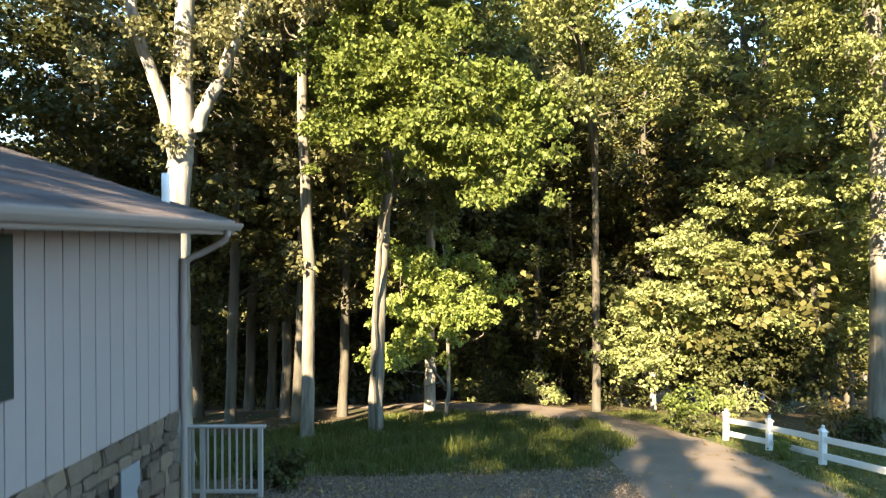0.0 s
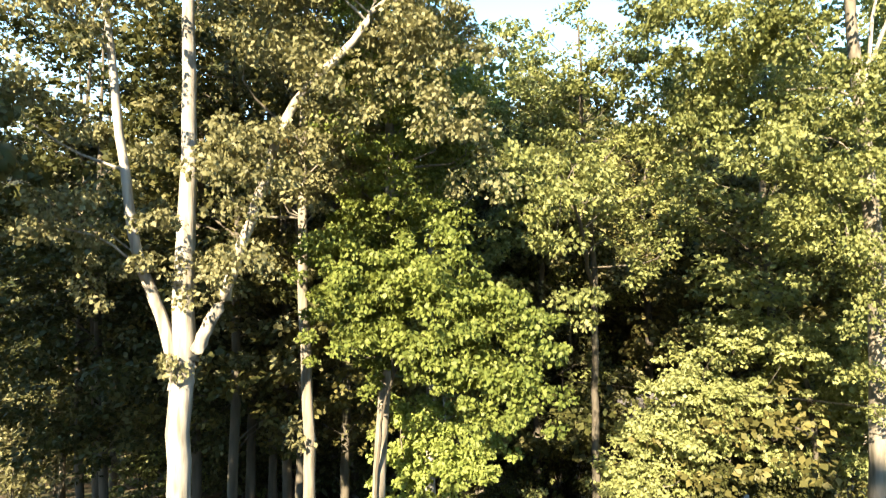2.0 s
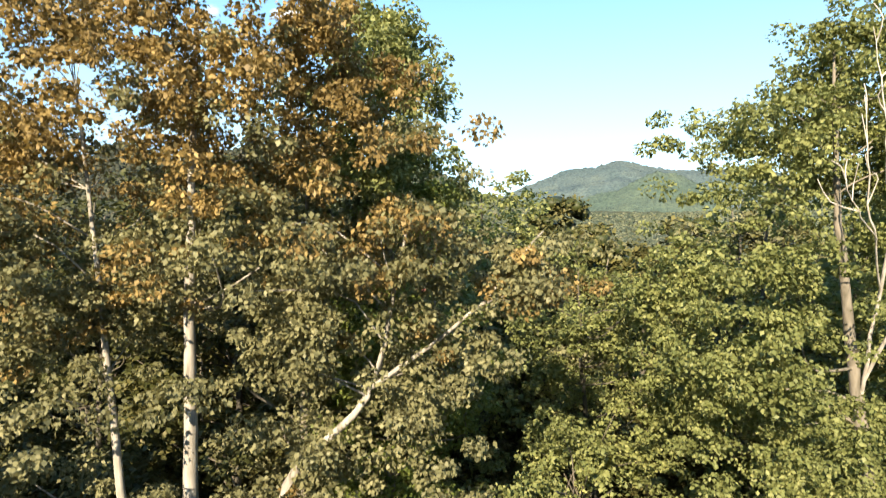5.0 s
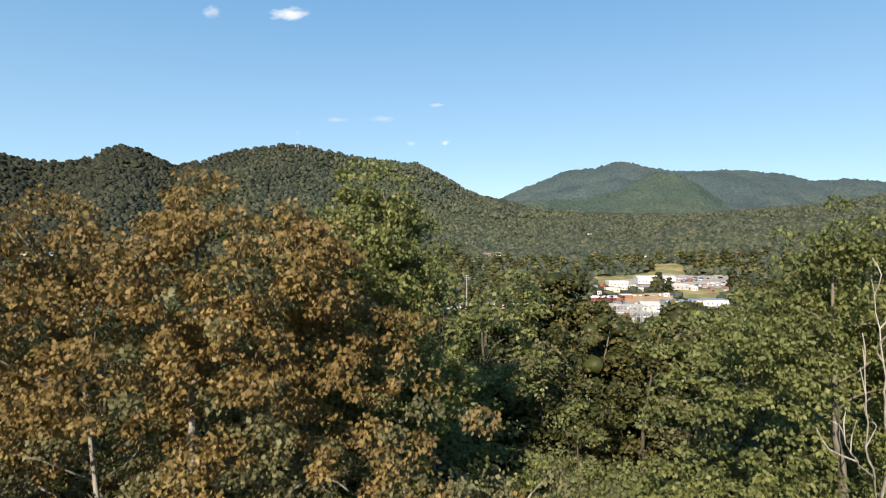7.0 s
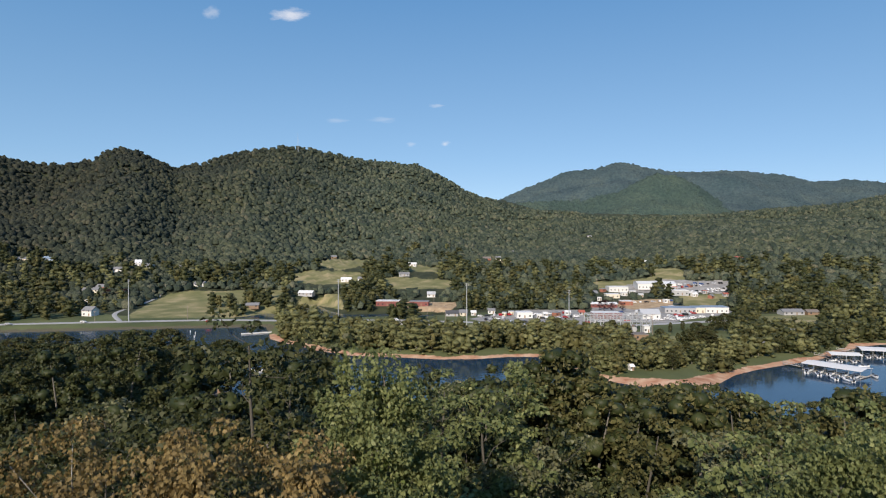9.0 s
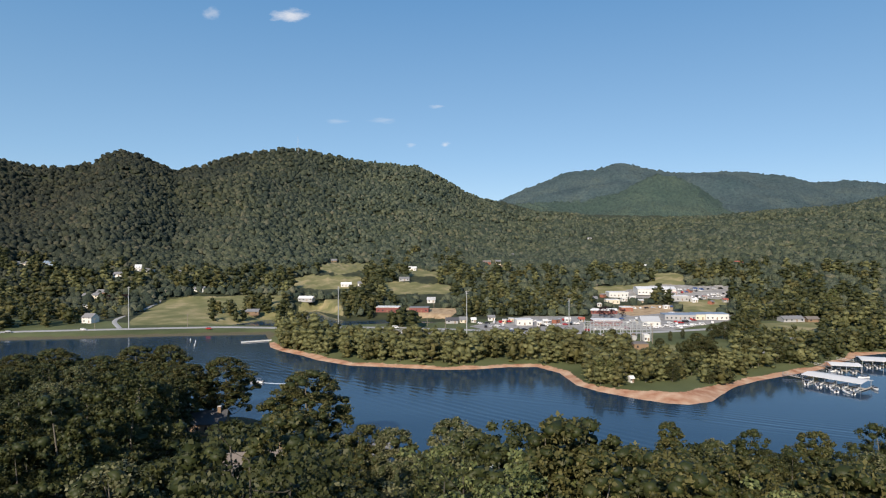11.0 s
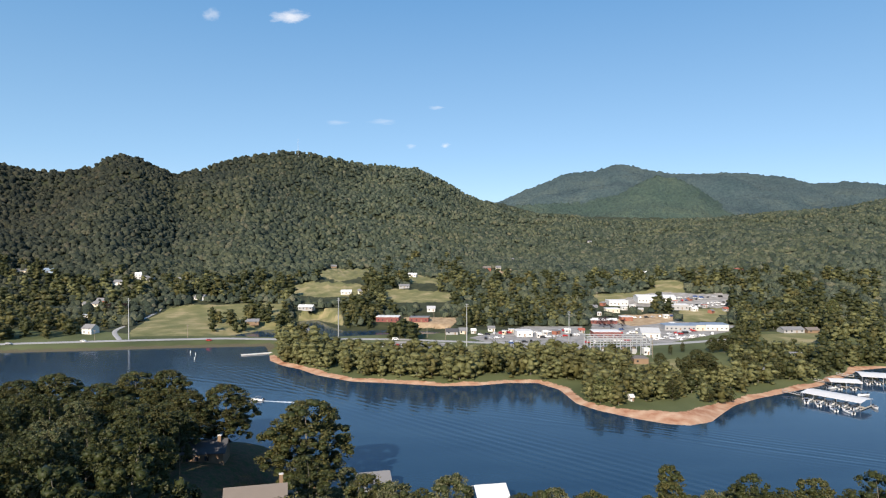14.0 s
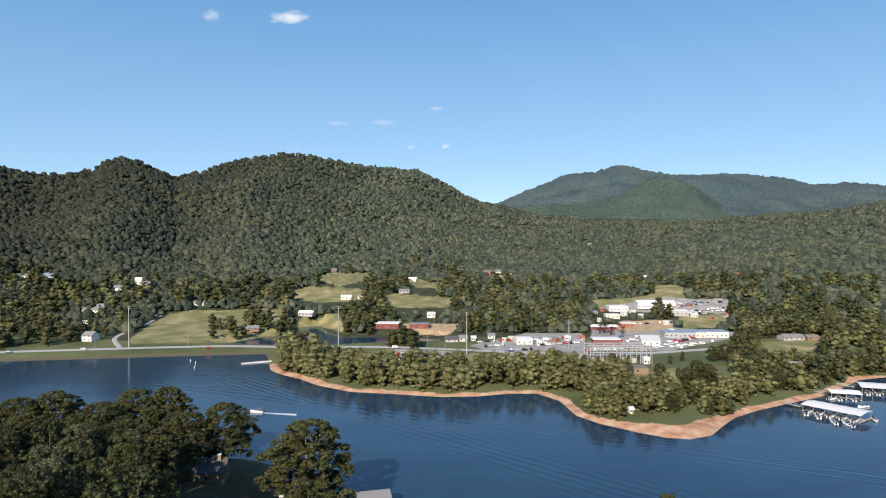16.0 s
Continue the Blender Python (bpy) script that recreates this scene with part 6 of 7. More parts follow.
W_SUB = 40.0
for r in range(3):
    for c in range(7):
        part("column", boxed(-W_SUB / 2 + c * W_SUB / 6 - 0.25, -W_SUB / 2 + c * W_SUB / 6 + 0.25, r * 9 - 0.25, r * 9 + 0.25, -0.5, 11), STEEL, sub)
    for z in (7.5, 10.8):
        part("beam", boxed(-W_SUB / 2, W_SUB / 2, r * 9 - 0.3, r * 9 + 0.3, z, z + 0.5), STEEL, sub)
for c in range(7):
    part("beam", boxed(-W_SUB / 2 + c * W_SUB / 6 - 0.2, -W_SUB / 2 + c * W_SUB / 6 + 0.2, 0, 18, 10.3, 10.7), STEEL, sub)
for c in range(6):
    t = part("transformer", boxed(-W_SUB / 2 + (c + 0.5) * W_SUB / 6 - 1.4, -W_SUB / 2 + (c + 0.5) * W_SUB / 6 + 1.4, 3, 6, -0.3, 3.4, 0.15), WALLS["grey"], sub)
    for q in (-0.8, 0, 0.8):
        part("insulator", boxed(-W_SUB / 2 + (c + 0.5) * W_SUB / 6 + q - 0.15, -W_SUB / 2 + (c + 0.5) * W_SUB / 6 + q + 0.15, 4.3, 4.7, 3.4, 5.0), WALLS["brown"], t)

# ---- marina, docks and boats ----
HULL = plain_mat("boat_hull", (0.78, 0.78, 0.77), 0.3, vary=0.1)
CANVAS = plain_mat("boat_canvas", (0.12, 0.15, 0.2), 0.8)
DECKING = plain_mat("dock_boards", (0.42, 0.38, 0.33), 0.85, vary=0.4, scale=2.0)
DOCK_ROOF = plain_mat("dock_roof", (0.72, 0.71, 0.69), 0.6, 0.0, vary=0.25)


def hull_mesh(n=9, length=7.0, beam=2.4):
    rows = []
    for i in range(n):
        s = i / (n - 1)
        w = beam / 2 * (1 - max(0, (s - 0.45) / 0.55) ** 2.2)
        sheer = 0.75 + 0.35 * s * s
        rows.append([(s * length, -w, sheer), (s * length, -w * 0.8, -0.1), (s * length, 0, -0.3 + 0.3 * max(0, s - 0.7)), (s * length, w * 0.8, -0.1), (s * length, w, sheer), (s * length, w * 0.8, sheer - 0.1), (s * length, 0, sheer - 0.12), (s * length, -w * 0.8, sheer - 0.1)])
    v = np.array(rows).reshape(-1, 3)
    f = []
    for i in range(n - 1):
        for j in range(8):
            k = (j + 1) % 8
            f.append((i * 8 + j, i * 8 + k, i * 8 + 8 + k, i * 8 + 8 + j))
    tri = [(0, j, j + 1) for j in range(1, 7)]
    return mesh_of("hull", v, [np.array(f), np.array(tri)], [HULL])


HULL_ME = hull_mesh()


def boat(x, y, turn, label, top=True, name="motorboat"):
    t = thing(name, pose(x, y, 0.05, 0, 0, turn), label, "boat", "boats")
    piece("hull", HULL_ME, t)
    part("windscreen", boxed(3.9, 4.05, -0.8, 0.8, 0.8, 1.35, 0.02), FAR_GLASS, t)
    part("seat", boxed(1.0, 2.4, -0.7, 0.7, 0.6, 1.1, 0.08), CANVAS, t)
    part("engine", boxed(-0.5, 0.05, -0.3, 0.3, 0.2, 1.3, 0.08), TYRE, t)
    if top:
        part("canopy", boxed(1.0, 3.9, -1.0, 1.0, 2.0, 2.1, 0.04), CANVAS, t)
        for px in (1.2, 3.7):
            for py in (-0.9, 0.9):
                part("canopy_pole", boxed(px - 0.03, px + 0.03, py - 0.03, py + 0.03, 0.7, 2.0), STEEL, t)
    return t


def covered_dock(a, b, depth, label, roof_mat, roof_z=3.9, boats=6, seed=0, rise=0.7):
    """A floating dock under a shallow gabled roof, from a to b along its near edge."""
    ax, ay = a
    d = Vector((b[0] - ax, b[1] - ay, 0))
    w = d.length
    t = thing("boat_dock", pose(ax, ay, 0, 0, 0, math.degrees(math.atan2(d.y, d.x))) @ Matrix.Translation((w / 2, depth / 2, 0)), label, "boat dock", "boat docks")
    part("roof", gable_roof(w, depth, roof_z - 0.1, rise, 0.6), roof_mat, t)
    part("deck", boxed(-w / 2, w / 2, -0.9, 0.9, 0.25, 0.55, 0.03), DECKING, t)
    n = max(2, int(w / 5))
    for i in range(n + 1):
        x = -w / 2 + i * w / n
        part("finger", boxed(x - 0.4, x + 0.4, -depth / 2, depth / 2, 0.26, 0.5, 0.03), DECKING, t)
        for y in (-depth / 2 + 0.2, depth / 2 - 0.2):
            part("post", boxed(x - 0.09, x + 0.09, y - 0.09, y + 0.09, -0.8, roof_z), STEEL, t)
    rng = np.random.default_rng(seed)
    for i in range(min(boats, n)):
        x = -w / 2 + (i + 0.5) * w / n
        p = t.matrix_basis @ Vector((x, -depth / 2 - 1.6 + rng.uniform(-0.8, 0.8), 0))
        boat(p.x, p.y, math.degrees(math.atan2(d.y, d.x)) + 90, "white motorboat moored under the covered dock", rng.random() < 0.5)
    return t


covered_dock((180.5, 316.9), (195.7, 296.0), 12.5, "long covered dock with a pale metal roof", DOCK_ROOF, 3.8, 5, 1)
covered_dock((210.1, 341.1), (223.6, 337.4), 10, "covered boat dock with a pale roof", DOCK_ROOF, 3.8, 4, 2)
covered_dock((235.1, 353.9), (263.3, 343.5), 14, "wide covered marina dock", DOCK_ROOF, 4.0, 6, 3)


def gangway(a, b, label, z0=0.4, z1=1.4):
    ax, ay = a
    d = Vector((b[0] - ax, b[1] - ay, z1 - z0))
    t = thing("gangway", Matrix.Translation((ax, ay, z0)) @ d.to_track_quat("X", "Z").to_matrix().to_4x4(), label, "gangway")
    part("walkway", boxed(0, d.length, -0.7, 0.7, -0.08, 0.08, 0.02), DECKING, t)
    for y in (-0.68, 0.68):
        part("handrail", boxed(0, d.length, y - 0.04, y + 0.04, 0.95, 1.03), STEEL, t)
        for k in range(6):
            part("stanchion", boxed(d.length * k / 5 - 0.03, d.length * k / 5 + 0.03, y - 0.03, y + 0.03, 0, 0.95), STEEL, t)


gangway((185.0, 322.7), (177.5, 329.9), "narrow gangway to the covered dock")
gangway((217.5, 349.0), (208.8, 355.4), "gangway from the shore to the marina")
gangway((243.9, 365.3), (231.2, 371.0), "long gangway from the clay bank")
for p, turn in [((178.2, 309.4), 60), ((206.9, 303.5), 250), ((219.6, 326.5), 200), ((207.7, 340.6), 20), ((183.3, 294.0), 80), ((188.3, 289.5), 95), ((181.0, 303.5), 70)]:
    boat(p[0], p[1], turn, "white motorboat beside the marina dock", turn % 3 == 0)
# floating pier off the peninsula's end
pier = thing("floating_pier", pose(*(-140.8, 440.8), 0), "long pale floating pier off the peninsula", "pier")
a, b = Vector((*(-140.8, 440.8), 0)), Vector((*(-123.8, 449.2), 0))
pier.matrix_basis = Matrix.Translation(a) @ (b - a).to_track_quat("X", "Z").to_matrix().to_4x4()
part("deck", boxed(0, (b - a).length + 2, -1.3, 1.3, 0.1, 0.7, 0.04), WALLS["white"], pier)
for k in range(5):
    part("pile", boxed(k * 5, k * 5 + 0.25, 1.3, 1.55, -1.5, 1.4), POLE_WOOD, pier)

# runabout under way, with its wake as raised water
bx, by = (-89.7, 315.1)
boat(bx, by, 172, "white runabout crossing the lake with a canopy", True, "runabout")
FOAM = plain_mat("wake_foam", (0.72, 0.76, 0.8), 0.6, vary=0.4, scale=1.2)
v, f = [], []
for k in range(26):
    s = k / 25
    w = 0.5 + 1.3 * s
    v += [(bx + 0.3 + s * 17, by - 0.6 - s * 3.2 - w + 0.25 * math.sin(k * 2.1), 0.03), (bx + 0.3 + s * 17, by - 0.6 - s * 3.2, 0.16 * (1 - s) + 0.05), (bx + 0.3 + s * 17, by - 0.6 - s * 3.2 + w * 0.6 + 0.2 * math.sin(k * 1.3), 0.03)]
for k in range(25):
    f += [(k * 3, k * 3 + 1, k * 3 + 4, k * 3 + 3), (k * 3 + 1, k * 3 + 2, k * 3 + 5, k * 3 + 4)]
tagged(new("wake", mesh_of("wake", np.array(v), np.array(f), [FOAM], smooth=True)), "white foaming wake behind the runabout", "wake")
for p in ((-180.3, 450.8), (-167.9, 426.5), (-173.4, 442.4)):
    t = thing("buoy", pose(p[0], p[1], 0), "white channel marker buoy on the lake", "buoy", "buoys")
    v, f = tube_arrays([(0, 0, -0.4), (0, 0, 0.6), (0, 0, 1.7), (0, 0, 1.75)], [0.28, 0.28, 0.2, 0.02], 10)
    piece("body", mesh_of("body", v, f, [WALLS["white"]], smooth=True), t)

# ---- near-shore boathouses and houses on the point ----
covered_dock((-26, 195), (-16.5, 197.5), 8.5, "private boathouse with a grey gabled roof", ROOFS["grey"], 4.4, 1, 5, 1.7)
covered_dock((10.5, 182.5), (19, 184), 9, "white-roofed private boathouse on the near shore", ROOFS["white"], 5.0, 1, 6, 2.0)


def point_house(x, y, w, d, h, rise, turn, wall, roof, label, chimneys):
    t = thing("house", pose(x, y, ground_z(x, y), 0, 0, turn), label, "house", "houses on the near point")
    part("wall", gable_wall(w, d, h, rise), WALLS[wall], t)
    part("roof", gable_roof(w, d, h, rise, 0.6), ROOFS[roof], t)
    for q, (cx, cy, ch) in enumerate(chimneys):
        c = part("chimney", boxed(cx - 0.5, cx + 0.5, cy - 0.5, cy + 0.5, h, h + ch, 0.04), WALLS["brown"], t, "tan masonry chimney")
        part("chimney_cap", boxed(cx - 0.6, cx + 0.6, cy - 0.6, cy + 0.6, h + ch, h + ch + 0.15, 0.03), WALLS["white"], c)
    for i in range(3):
        part("window", boxed(-w / 2 + 1.5 + i * 3, -w / 2 + 2.7 + i * 3, -d / 2 - 0.04, -d / 2 + 0.03, 1, 2.4), FAR_GLASS, t)
    return t


point_house(-49.0, 165, 15, 12, 7.8, 4.4, 14, "cream", "brown", "tan-roofed lake house on the wooded point", [(6.4, 2.0, 6.2)])
point_house(-38.0, 169, 10, 9, 7.2, 3.6, -14, "cream", "brown", "lake house wing with a tan gable roof", [(4.0, 0.5, 5.4)])
point_house(-74, 196, 13, 10, 3.4, 2.6, 8, "brown", "dark", "dark lake house in the shade of tall trees", [(4.6, -1.0, 4.0)])

# ---- neighbour's house below the drive ----
NEIGH = (13.2, 39.0)
nb = thing("house", pose(*NEIGH, ground_z(*NEIGH), 0, 0, 18), "neighbour's grey house with a dark shingle roof", "house")
part("wall", gable_wall(11, 8, 3.6, 2.4), WALLS["grey"], nb)
part("roof", gable_roof(11, 8, 3.6, 2.4, 0.6), ROOFS["dark"], nb)
for i in range(4):
    part("window", boxed(-4.6 + i * 2.6, -3.6 + i * 2.6, -4.05, -3.95, 1.0, 2.3), FAR_GLASS, nb)

# mast on the ridge
mast = thing("radio_mast", pose(-430, 1880, ground_z(-430, 1880)), "thin lattice radio mast on the ridge", "mast")
v, f = tube_arrays([(0, 0, 0), (0, 0, 30), (0, 0, 62)], [0.7, 0.5, 0.25], 6)
piece("mast", mesh_of("mast", v, f, [STEEL]), mast)


# ---- far shore: small trees ----
SHORE = []
PLUM = {}


def scatter(poly, count, lo, hi, kinds, seed, gap=4.0, label="small broadleaf tree on the far shore", group="trees on the far shore", fat=1.3, shy=2.5, anywhere=False):
    g = np.random.default_rng(seed)
    xs, ys = [p[0] for p in poly], [p[1] for p in poly]
    got, tries = [], 0
    while len(got) < count and tries < count * 60:
        tries += 1
        x, y = g.uniform(min(xs), max(xs)), g.uniform(min(ys), max(ys))
        ax, ay = np.array([x]), np.array([y])
        if not inside(ax, ay, poly)[0] or any((x - a) ** 2 + (y - b) ** 2 < gap * gap for a, b in got):
            continue
        if signed(ax, ay, INLET)[0] > -4 or signed(ax, ay, LAND)[0] < 5 or (not anywhere and any(signed(ax, ay, f)[0] > -shy for f in FIELDS + LOTS + DIRT)):
            continue
        if not anywhere and any(signed(np.array([x * (1 + q / y)]), np.array([y + q]), f)[0] > 4 for f in PASTURES for q in (35, 70)):
            continue
        if any(abs(x - bx) < bw / 2 + 3 and by - 16 < y < by + 14 for bx, by, bw in BUILT):
            continue
        got.append((x, y))
        hgt = g.uniform(lo, hi) * 1.12
        SHORE.append((x, y, hgt, int(g.choice(kinds)), g.uniform(0, 360), fat * g.uniform(0.8, 1.2)))


scatter([(-113.5, 424.0), (-117.8, 472.0), (-91.6, 457.1), (-53.36, 414.1), (-12.52, 411.6), (42.43, 408.7), (79.5, 411.1), (113.4, 388.8), (106.9, 350.1), (79.7, 334.6), (68.5, 354.2), (37.36, 359.8), (-1.27, 353.4), (-46.99, 364.5), (-86.2, 394.8)],
        250, 10.5, 16.5, [4, 4, 4, 4, 0, 2], 1, 3.6, "small olive-green tree on the red clay peninsula")
scatter([(-116.9, 429.6), (-127.2, 483.4), (-95.3, 475.4), (-81.9, 408.7)], 14, 14, 19, [4, 4, 2], 2, 6.0, "tall grey-green tree at the peninsula's end")
scatter([(69.6, 303.4), (79.5, 346.7), (128.2, 344.3), (117.3, 311.1), (89.1, 295.9)], 64, 9, 14.5, [4, 4, 0, 2], 3, 3.8, "slender pale tree on the lake's point")
scatter([(155.1, 335.8), (189.9, 411.1), (229.7, 423.6), (292.2, 417.1), (281.3, 401.4), (237.9, 376.4), (190.3, 345.1)], 95, 9, 15, [0, 1, 3, 4], 4, 4.6, "round tree on the shore by the marina")
scatter([(112.9, 299.4), (132.1, 350.5), (168.8, 365.4), (167.0, 338.6), (137.8, 307.0)], 30, 7, 12, [0, 1, 4, 4], 14, 4.5, "small tree near the tip of the point")
scatter([(196.2, 429.2), (242.2, 524.8), (261.0, 524.8), (214.5, 431.2)], 22, 10, 16, [1, 3, 0], 5, 4.6)
scatter([(245.1, 531.1), (289.2, 626.7), (435.2, 621.6), (297.9, 425.1), (255.2, 425.1), (315.0, 524.8)], 130, 11, 17, [0, 1, 3, 4], 6, 5.4, "broad tree above the marina")
scatter([(-359.0, 475.4), (-490.8, 650.3), (-409.8, 651.1), (-309.6, 529.2), (-296.9, 499.8)], 60, 12, 19, [1, 3, 0], 7, 5.6, "dark shade tree beside the causeway")
scatter([(-300.9, 514.3), (-379.8, 649.5), (-320.2, 646.4), (-278.8, 557.7), (-281.5, 529.9)], 16, 8, 14, [0, 1, 4], 8, 7.0, "yard tree by the far houses")
scatter([(-199.5, 532.4), (-221.0, 596.9), (-181.9, 574.5), (-169.0, 549.1)], 9, 12, 16, [1, 3, 0], 9, 6.0, "dark round tree at the field's edge", anywhere=True)
scatter([(-178.3, 563.0), (-199.8, 649.5), (-156.0, 636.5), (-139.5, 580.0)], 20, 12, 17, [0, 1, 3], 10, 6.0, anywhere=True)
scatter([(-97.1, 574.5), (-106.7, 648.8), (-52.06, 619.3), (-52.94, 569.0)], 20, 11, 16, [0, 1, 3], 11, 6.5, "leafy tree beside the inlet")
scatter([(-40.08, 476.6), (-42.89, 510.1), (-21.92, 557.0), (-20.60, 469.8)], 9, 12, 17, [1, 1, 3], 12, 5.5, "dark tree between road and inlet")
scatter([(17.72, 550.4), (28.25, 686.9), (148.9, 677.2), (121.1, 550.4), (67.8, 557.7)], 90, 11, 17, [0, 1, 3, 4], 13, 5.6, "leafy tree behind the shops")
# trees among the houses, the fields and the town
TOWN_WOODS = [([(-456.4, 651.1), (-397.7, 650.3), (-488.0, 798.5), (-556.6, 794.7)], 40),
              ([(-402.5, 658.1), (-317.8, 653.4), (-365.3, 751.3), (-457.6, 748.6)], 34),
              ([(-326.6, 671.6), (-226.2, 695.2), (-259.7, 798.3), (-365.3, 751.3)], 34),
              ([(-223.0, 685.3), (-137.1, 684.5), (-172.2, 860.3), (-259.7, 798.3)], 30),
              ([(-131.3, 655.7), (20.74, 644.1), (27.00, 839.1), (-167.6, 837.1)], 46),
              ([(-89.4, 694.3), (-52.08, 693.5), (-59.57, 793.4), (-102.0, 792.5)], 10),
              ([(21.64, 672.4), (155.0, 677.2), (197.8, 864.4), (28.08, 872.7)], 50),
              ([(120.2, 524.8), (242.2, 524.8), (361.2, 783.2), (197.8, 864.4)], 42),
              ([(229.3, 616.4), (423.7, 610.5), (521.0, 751.3), (297.5, 800.2)], 70),
              ([(-167.6, 837.1), (27.00, 839.1), (36.17, 1124.5), (-194.9, 973.9)], 26),
              ([(-109.1, 629.0), (-46.52, 619.3), (-52.08, 693.5), (-120.4, 694.3)], 14)]
for k, (poly, n) in enumerate(TOWN_WOODS):
    scatter(poly, int(n * 1.3), 12, 20, [0, 1, 1, 3, 3, 4], 40 + k, 6.5, fat=1.35)
for i, (p, hgt, r) in enumerate([((139.8, 550.4), 11, 1.5), ((137.7, 557.7), 9, 1.3), ((144.0, 543.9), 9, 1.5), ((155.6, 550.4), 8, 1.3), ((-336.5, 633.5), 11, 1.4), ((-318.7, 629.7), 12, 1.4), ((-346.9, 664.4), 10, 1.5)]):
    me = PLUM.setdefault("me", tree_meshes("plum_tree", 400, [[(0, 0, -0.5, 0.25), (0, 0, 5, 0.15), (0, 0, 18, 0.03)]], [(0, 0, 11, 6, 6, 8)], 60, 1.7, 14, 1.1, BARK_DARK, LEAF_PLUM, 4, shell=0.7))
    plant("plum_tree", pose(p[0], p[1], ground_z(*p) - 0.5) @ Matrix.Diagonal((hgt / 20, hgt / 20, hgt / 20, 1)), me, "dark purple-leaved tree among the far houses", "tree", "purple trees")
for i, (p, hgt, kind, fat) in enumerate([((138.3, 342.6), 21, 1, 1.3), ((131.3, 338.6), 17, 1, 1.3), ((145.3, 346.7), 18, 1, 1.4), ((130.5, 379.6), 10, 1, 1.6), ((191.2, 429.2), 14, 0, 1.6), ((183.1, 428.1), 12, 3, 1.6), ((169.4, 353.0), 15, 0, 1.5),
                                    ((187.2, 353.8), 12, 0, 1.5), ((111.2, 305.9), 11, 0, 1.5), ((149.9, 416.6), 8, 1, 0.8), ((161.7, 426.1), 8, 1, 0.8), ((139.8, 308.5), 8, 4, 1.6), ((128.3, 304.1), 7, 4, 1.6), ((141.5, 380.1), 7, 1, 1.0)]):
    wood_tree(p[0], p[1], hgt, 5 + (i % 2), 1, 33 * i, "dense dark green tree on the peninsula lawn", "trees on the peninsula lawn", fat * 0.75, ground_z(*p) - hgt * 0.14)


# single light trees that stand out of the woods
PALE_TREE = lobe_tree("pale_tree", 410, [[(0, 0, -0.5, 0.3), (0.2, 0, 7, 0.2), (0, 0, 19, 0.04)]], lobes(61, 21.4, 5.4, 3.0, 13, 0.5, 0.42), 260, 0.8, 26, 0.5, BARK_PALE, LEAF_CANOPY, 6, hearts=0.7, inner=LEAF_MID)
for x, y, hgt in ((345, 560, 24), (76, 305, 13), (82, 308, 11), (395, 690, 17), (188, 412, 9), (52, 640, 13)):
    plant("tree", pose(x, y, ground_z(x, y) - 0.4, 0, 0, x) @ Matrix.Diagonal((hgt / 21.4, hgt / 21.4, hgt / 21.4, 1)), PALE_TREE, "yellow-green tree standing out of the far woods", "tree", "light trees across the lake")


def arrays_of(me):
    v = np.empty(len(me.vertices) * 3, np.float32)
    me.vertices.foreach_get("co", v)
    f = np.empty(len(me.loops), np.int32)
    me.loops.foreach_get("vertex_index", f)
    ix = np.empty(len(me.polygons), np.int32)
    me.polygons.foreach_get("material_index", ix)
    return v.reshape(-1, 3), f.reshape(-1, 4), ix


def joined_trees(rows):
    """Countless small trees as one mesh, each with its stem and leaves."""
    mats = [BARK_GREY, LEAF_MID, LEAF_DARK, LEAF_WILLOW, LEAF_CANOPY, LEAF_CORE_SHADE]
    leaf_of = [1, 2, 1, 2, 3]
    src = [[arrays_of(KINDS[k][2][b]) for b in (0, 1)] for k in range(5)]
    vs, fs, ix, n = [], [], [], 0
    for x, y, hgt, k, turn, fat in rows:
        s, c = hgt / KIND_TOP, radians(turn)
        rot = np.array([[math.cos(c), math.sin(c), 0], [-math.sin(c), math.cos(c), 0], [0, 0, 1]])
        for b in (0, 1):
            v, f, inner = src[k][b]
            vs.append((v * np.array([s * fat, s * fat, s])) @ rot + np.array([x, y, ground_z(x, y) - hgt * 0.22]))
            fs.append(f + n)
            ix.append(np.full(len(f), 0) if b == 0 else np.where(inner == 1, (1, 2, 1, 2, 3)[k], leaf_of[k]))
            n += len(v)
    return mesh_of("shore_woods", np.concatenate(vs), np.concatenate(fs), mats, index=np.concatenate(ix))


tagged(new("shore_woods", joined_trees(SHORE)), "thicket of small trees along the far shore and town", "trees", kind="stuff")

# ---- far hillside woods ----
def dome(rng, n_rows=3, n_cols=7):
    """A lumpy crown of few faces."""
    v = [(0, 0, 1.0)]
    for r in range(1, n_rows + 1):
        a = math.pi * 0.62 * r / n_rows
        for c in range(n_cols):
            b = 2 * math.pi * (c + 0.5 * r) / n_cols
            v.append((math.sin(a) * math.cos(b), math.sin(a) * math.sin(b), math.cos(a)))
    v = np.array(v)
    tri, quad = [], []
    for c in range(n_cols):
        tri.append((0, 1 + c, 1 + (c + 1) % n_cols))
    for r in range(n_rows - 1):
        for c in range(n_cols):
            a, b = 1 + r * n_cols + c, 1 + r * n_cols + (c + 1) % n_cols
            tri += [(a, a + n_cols, b), (b, a + n_cols, b + n_cols)]
    return v, np.array(tri)


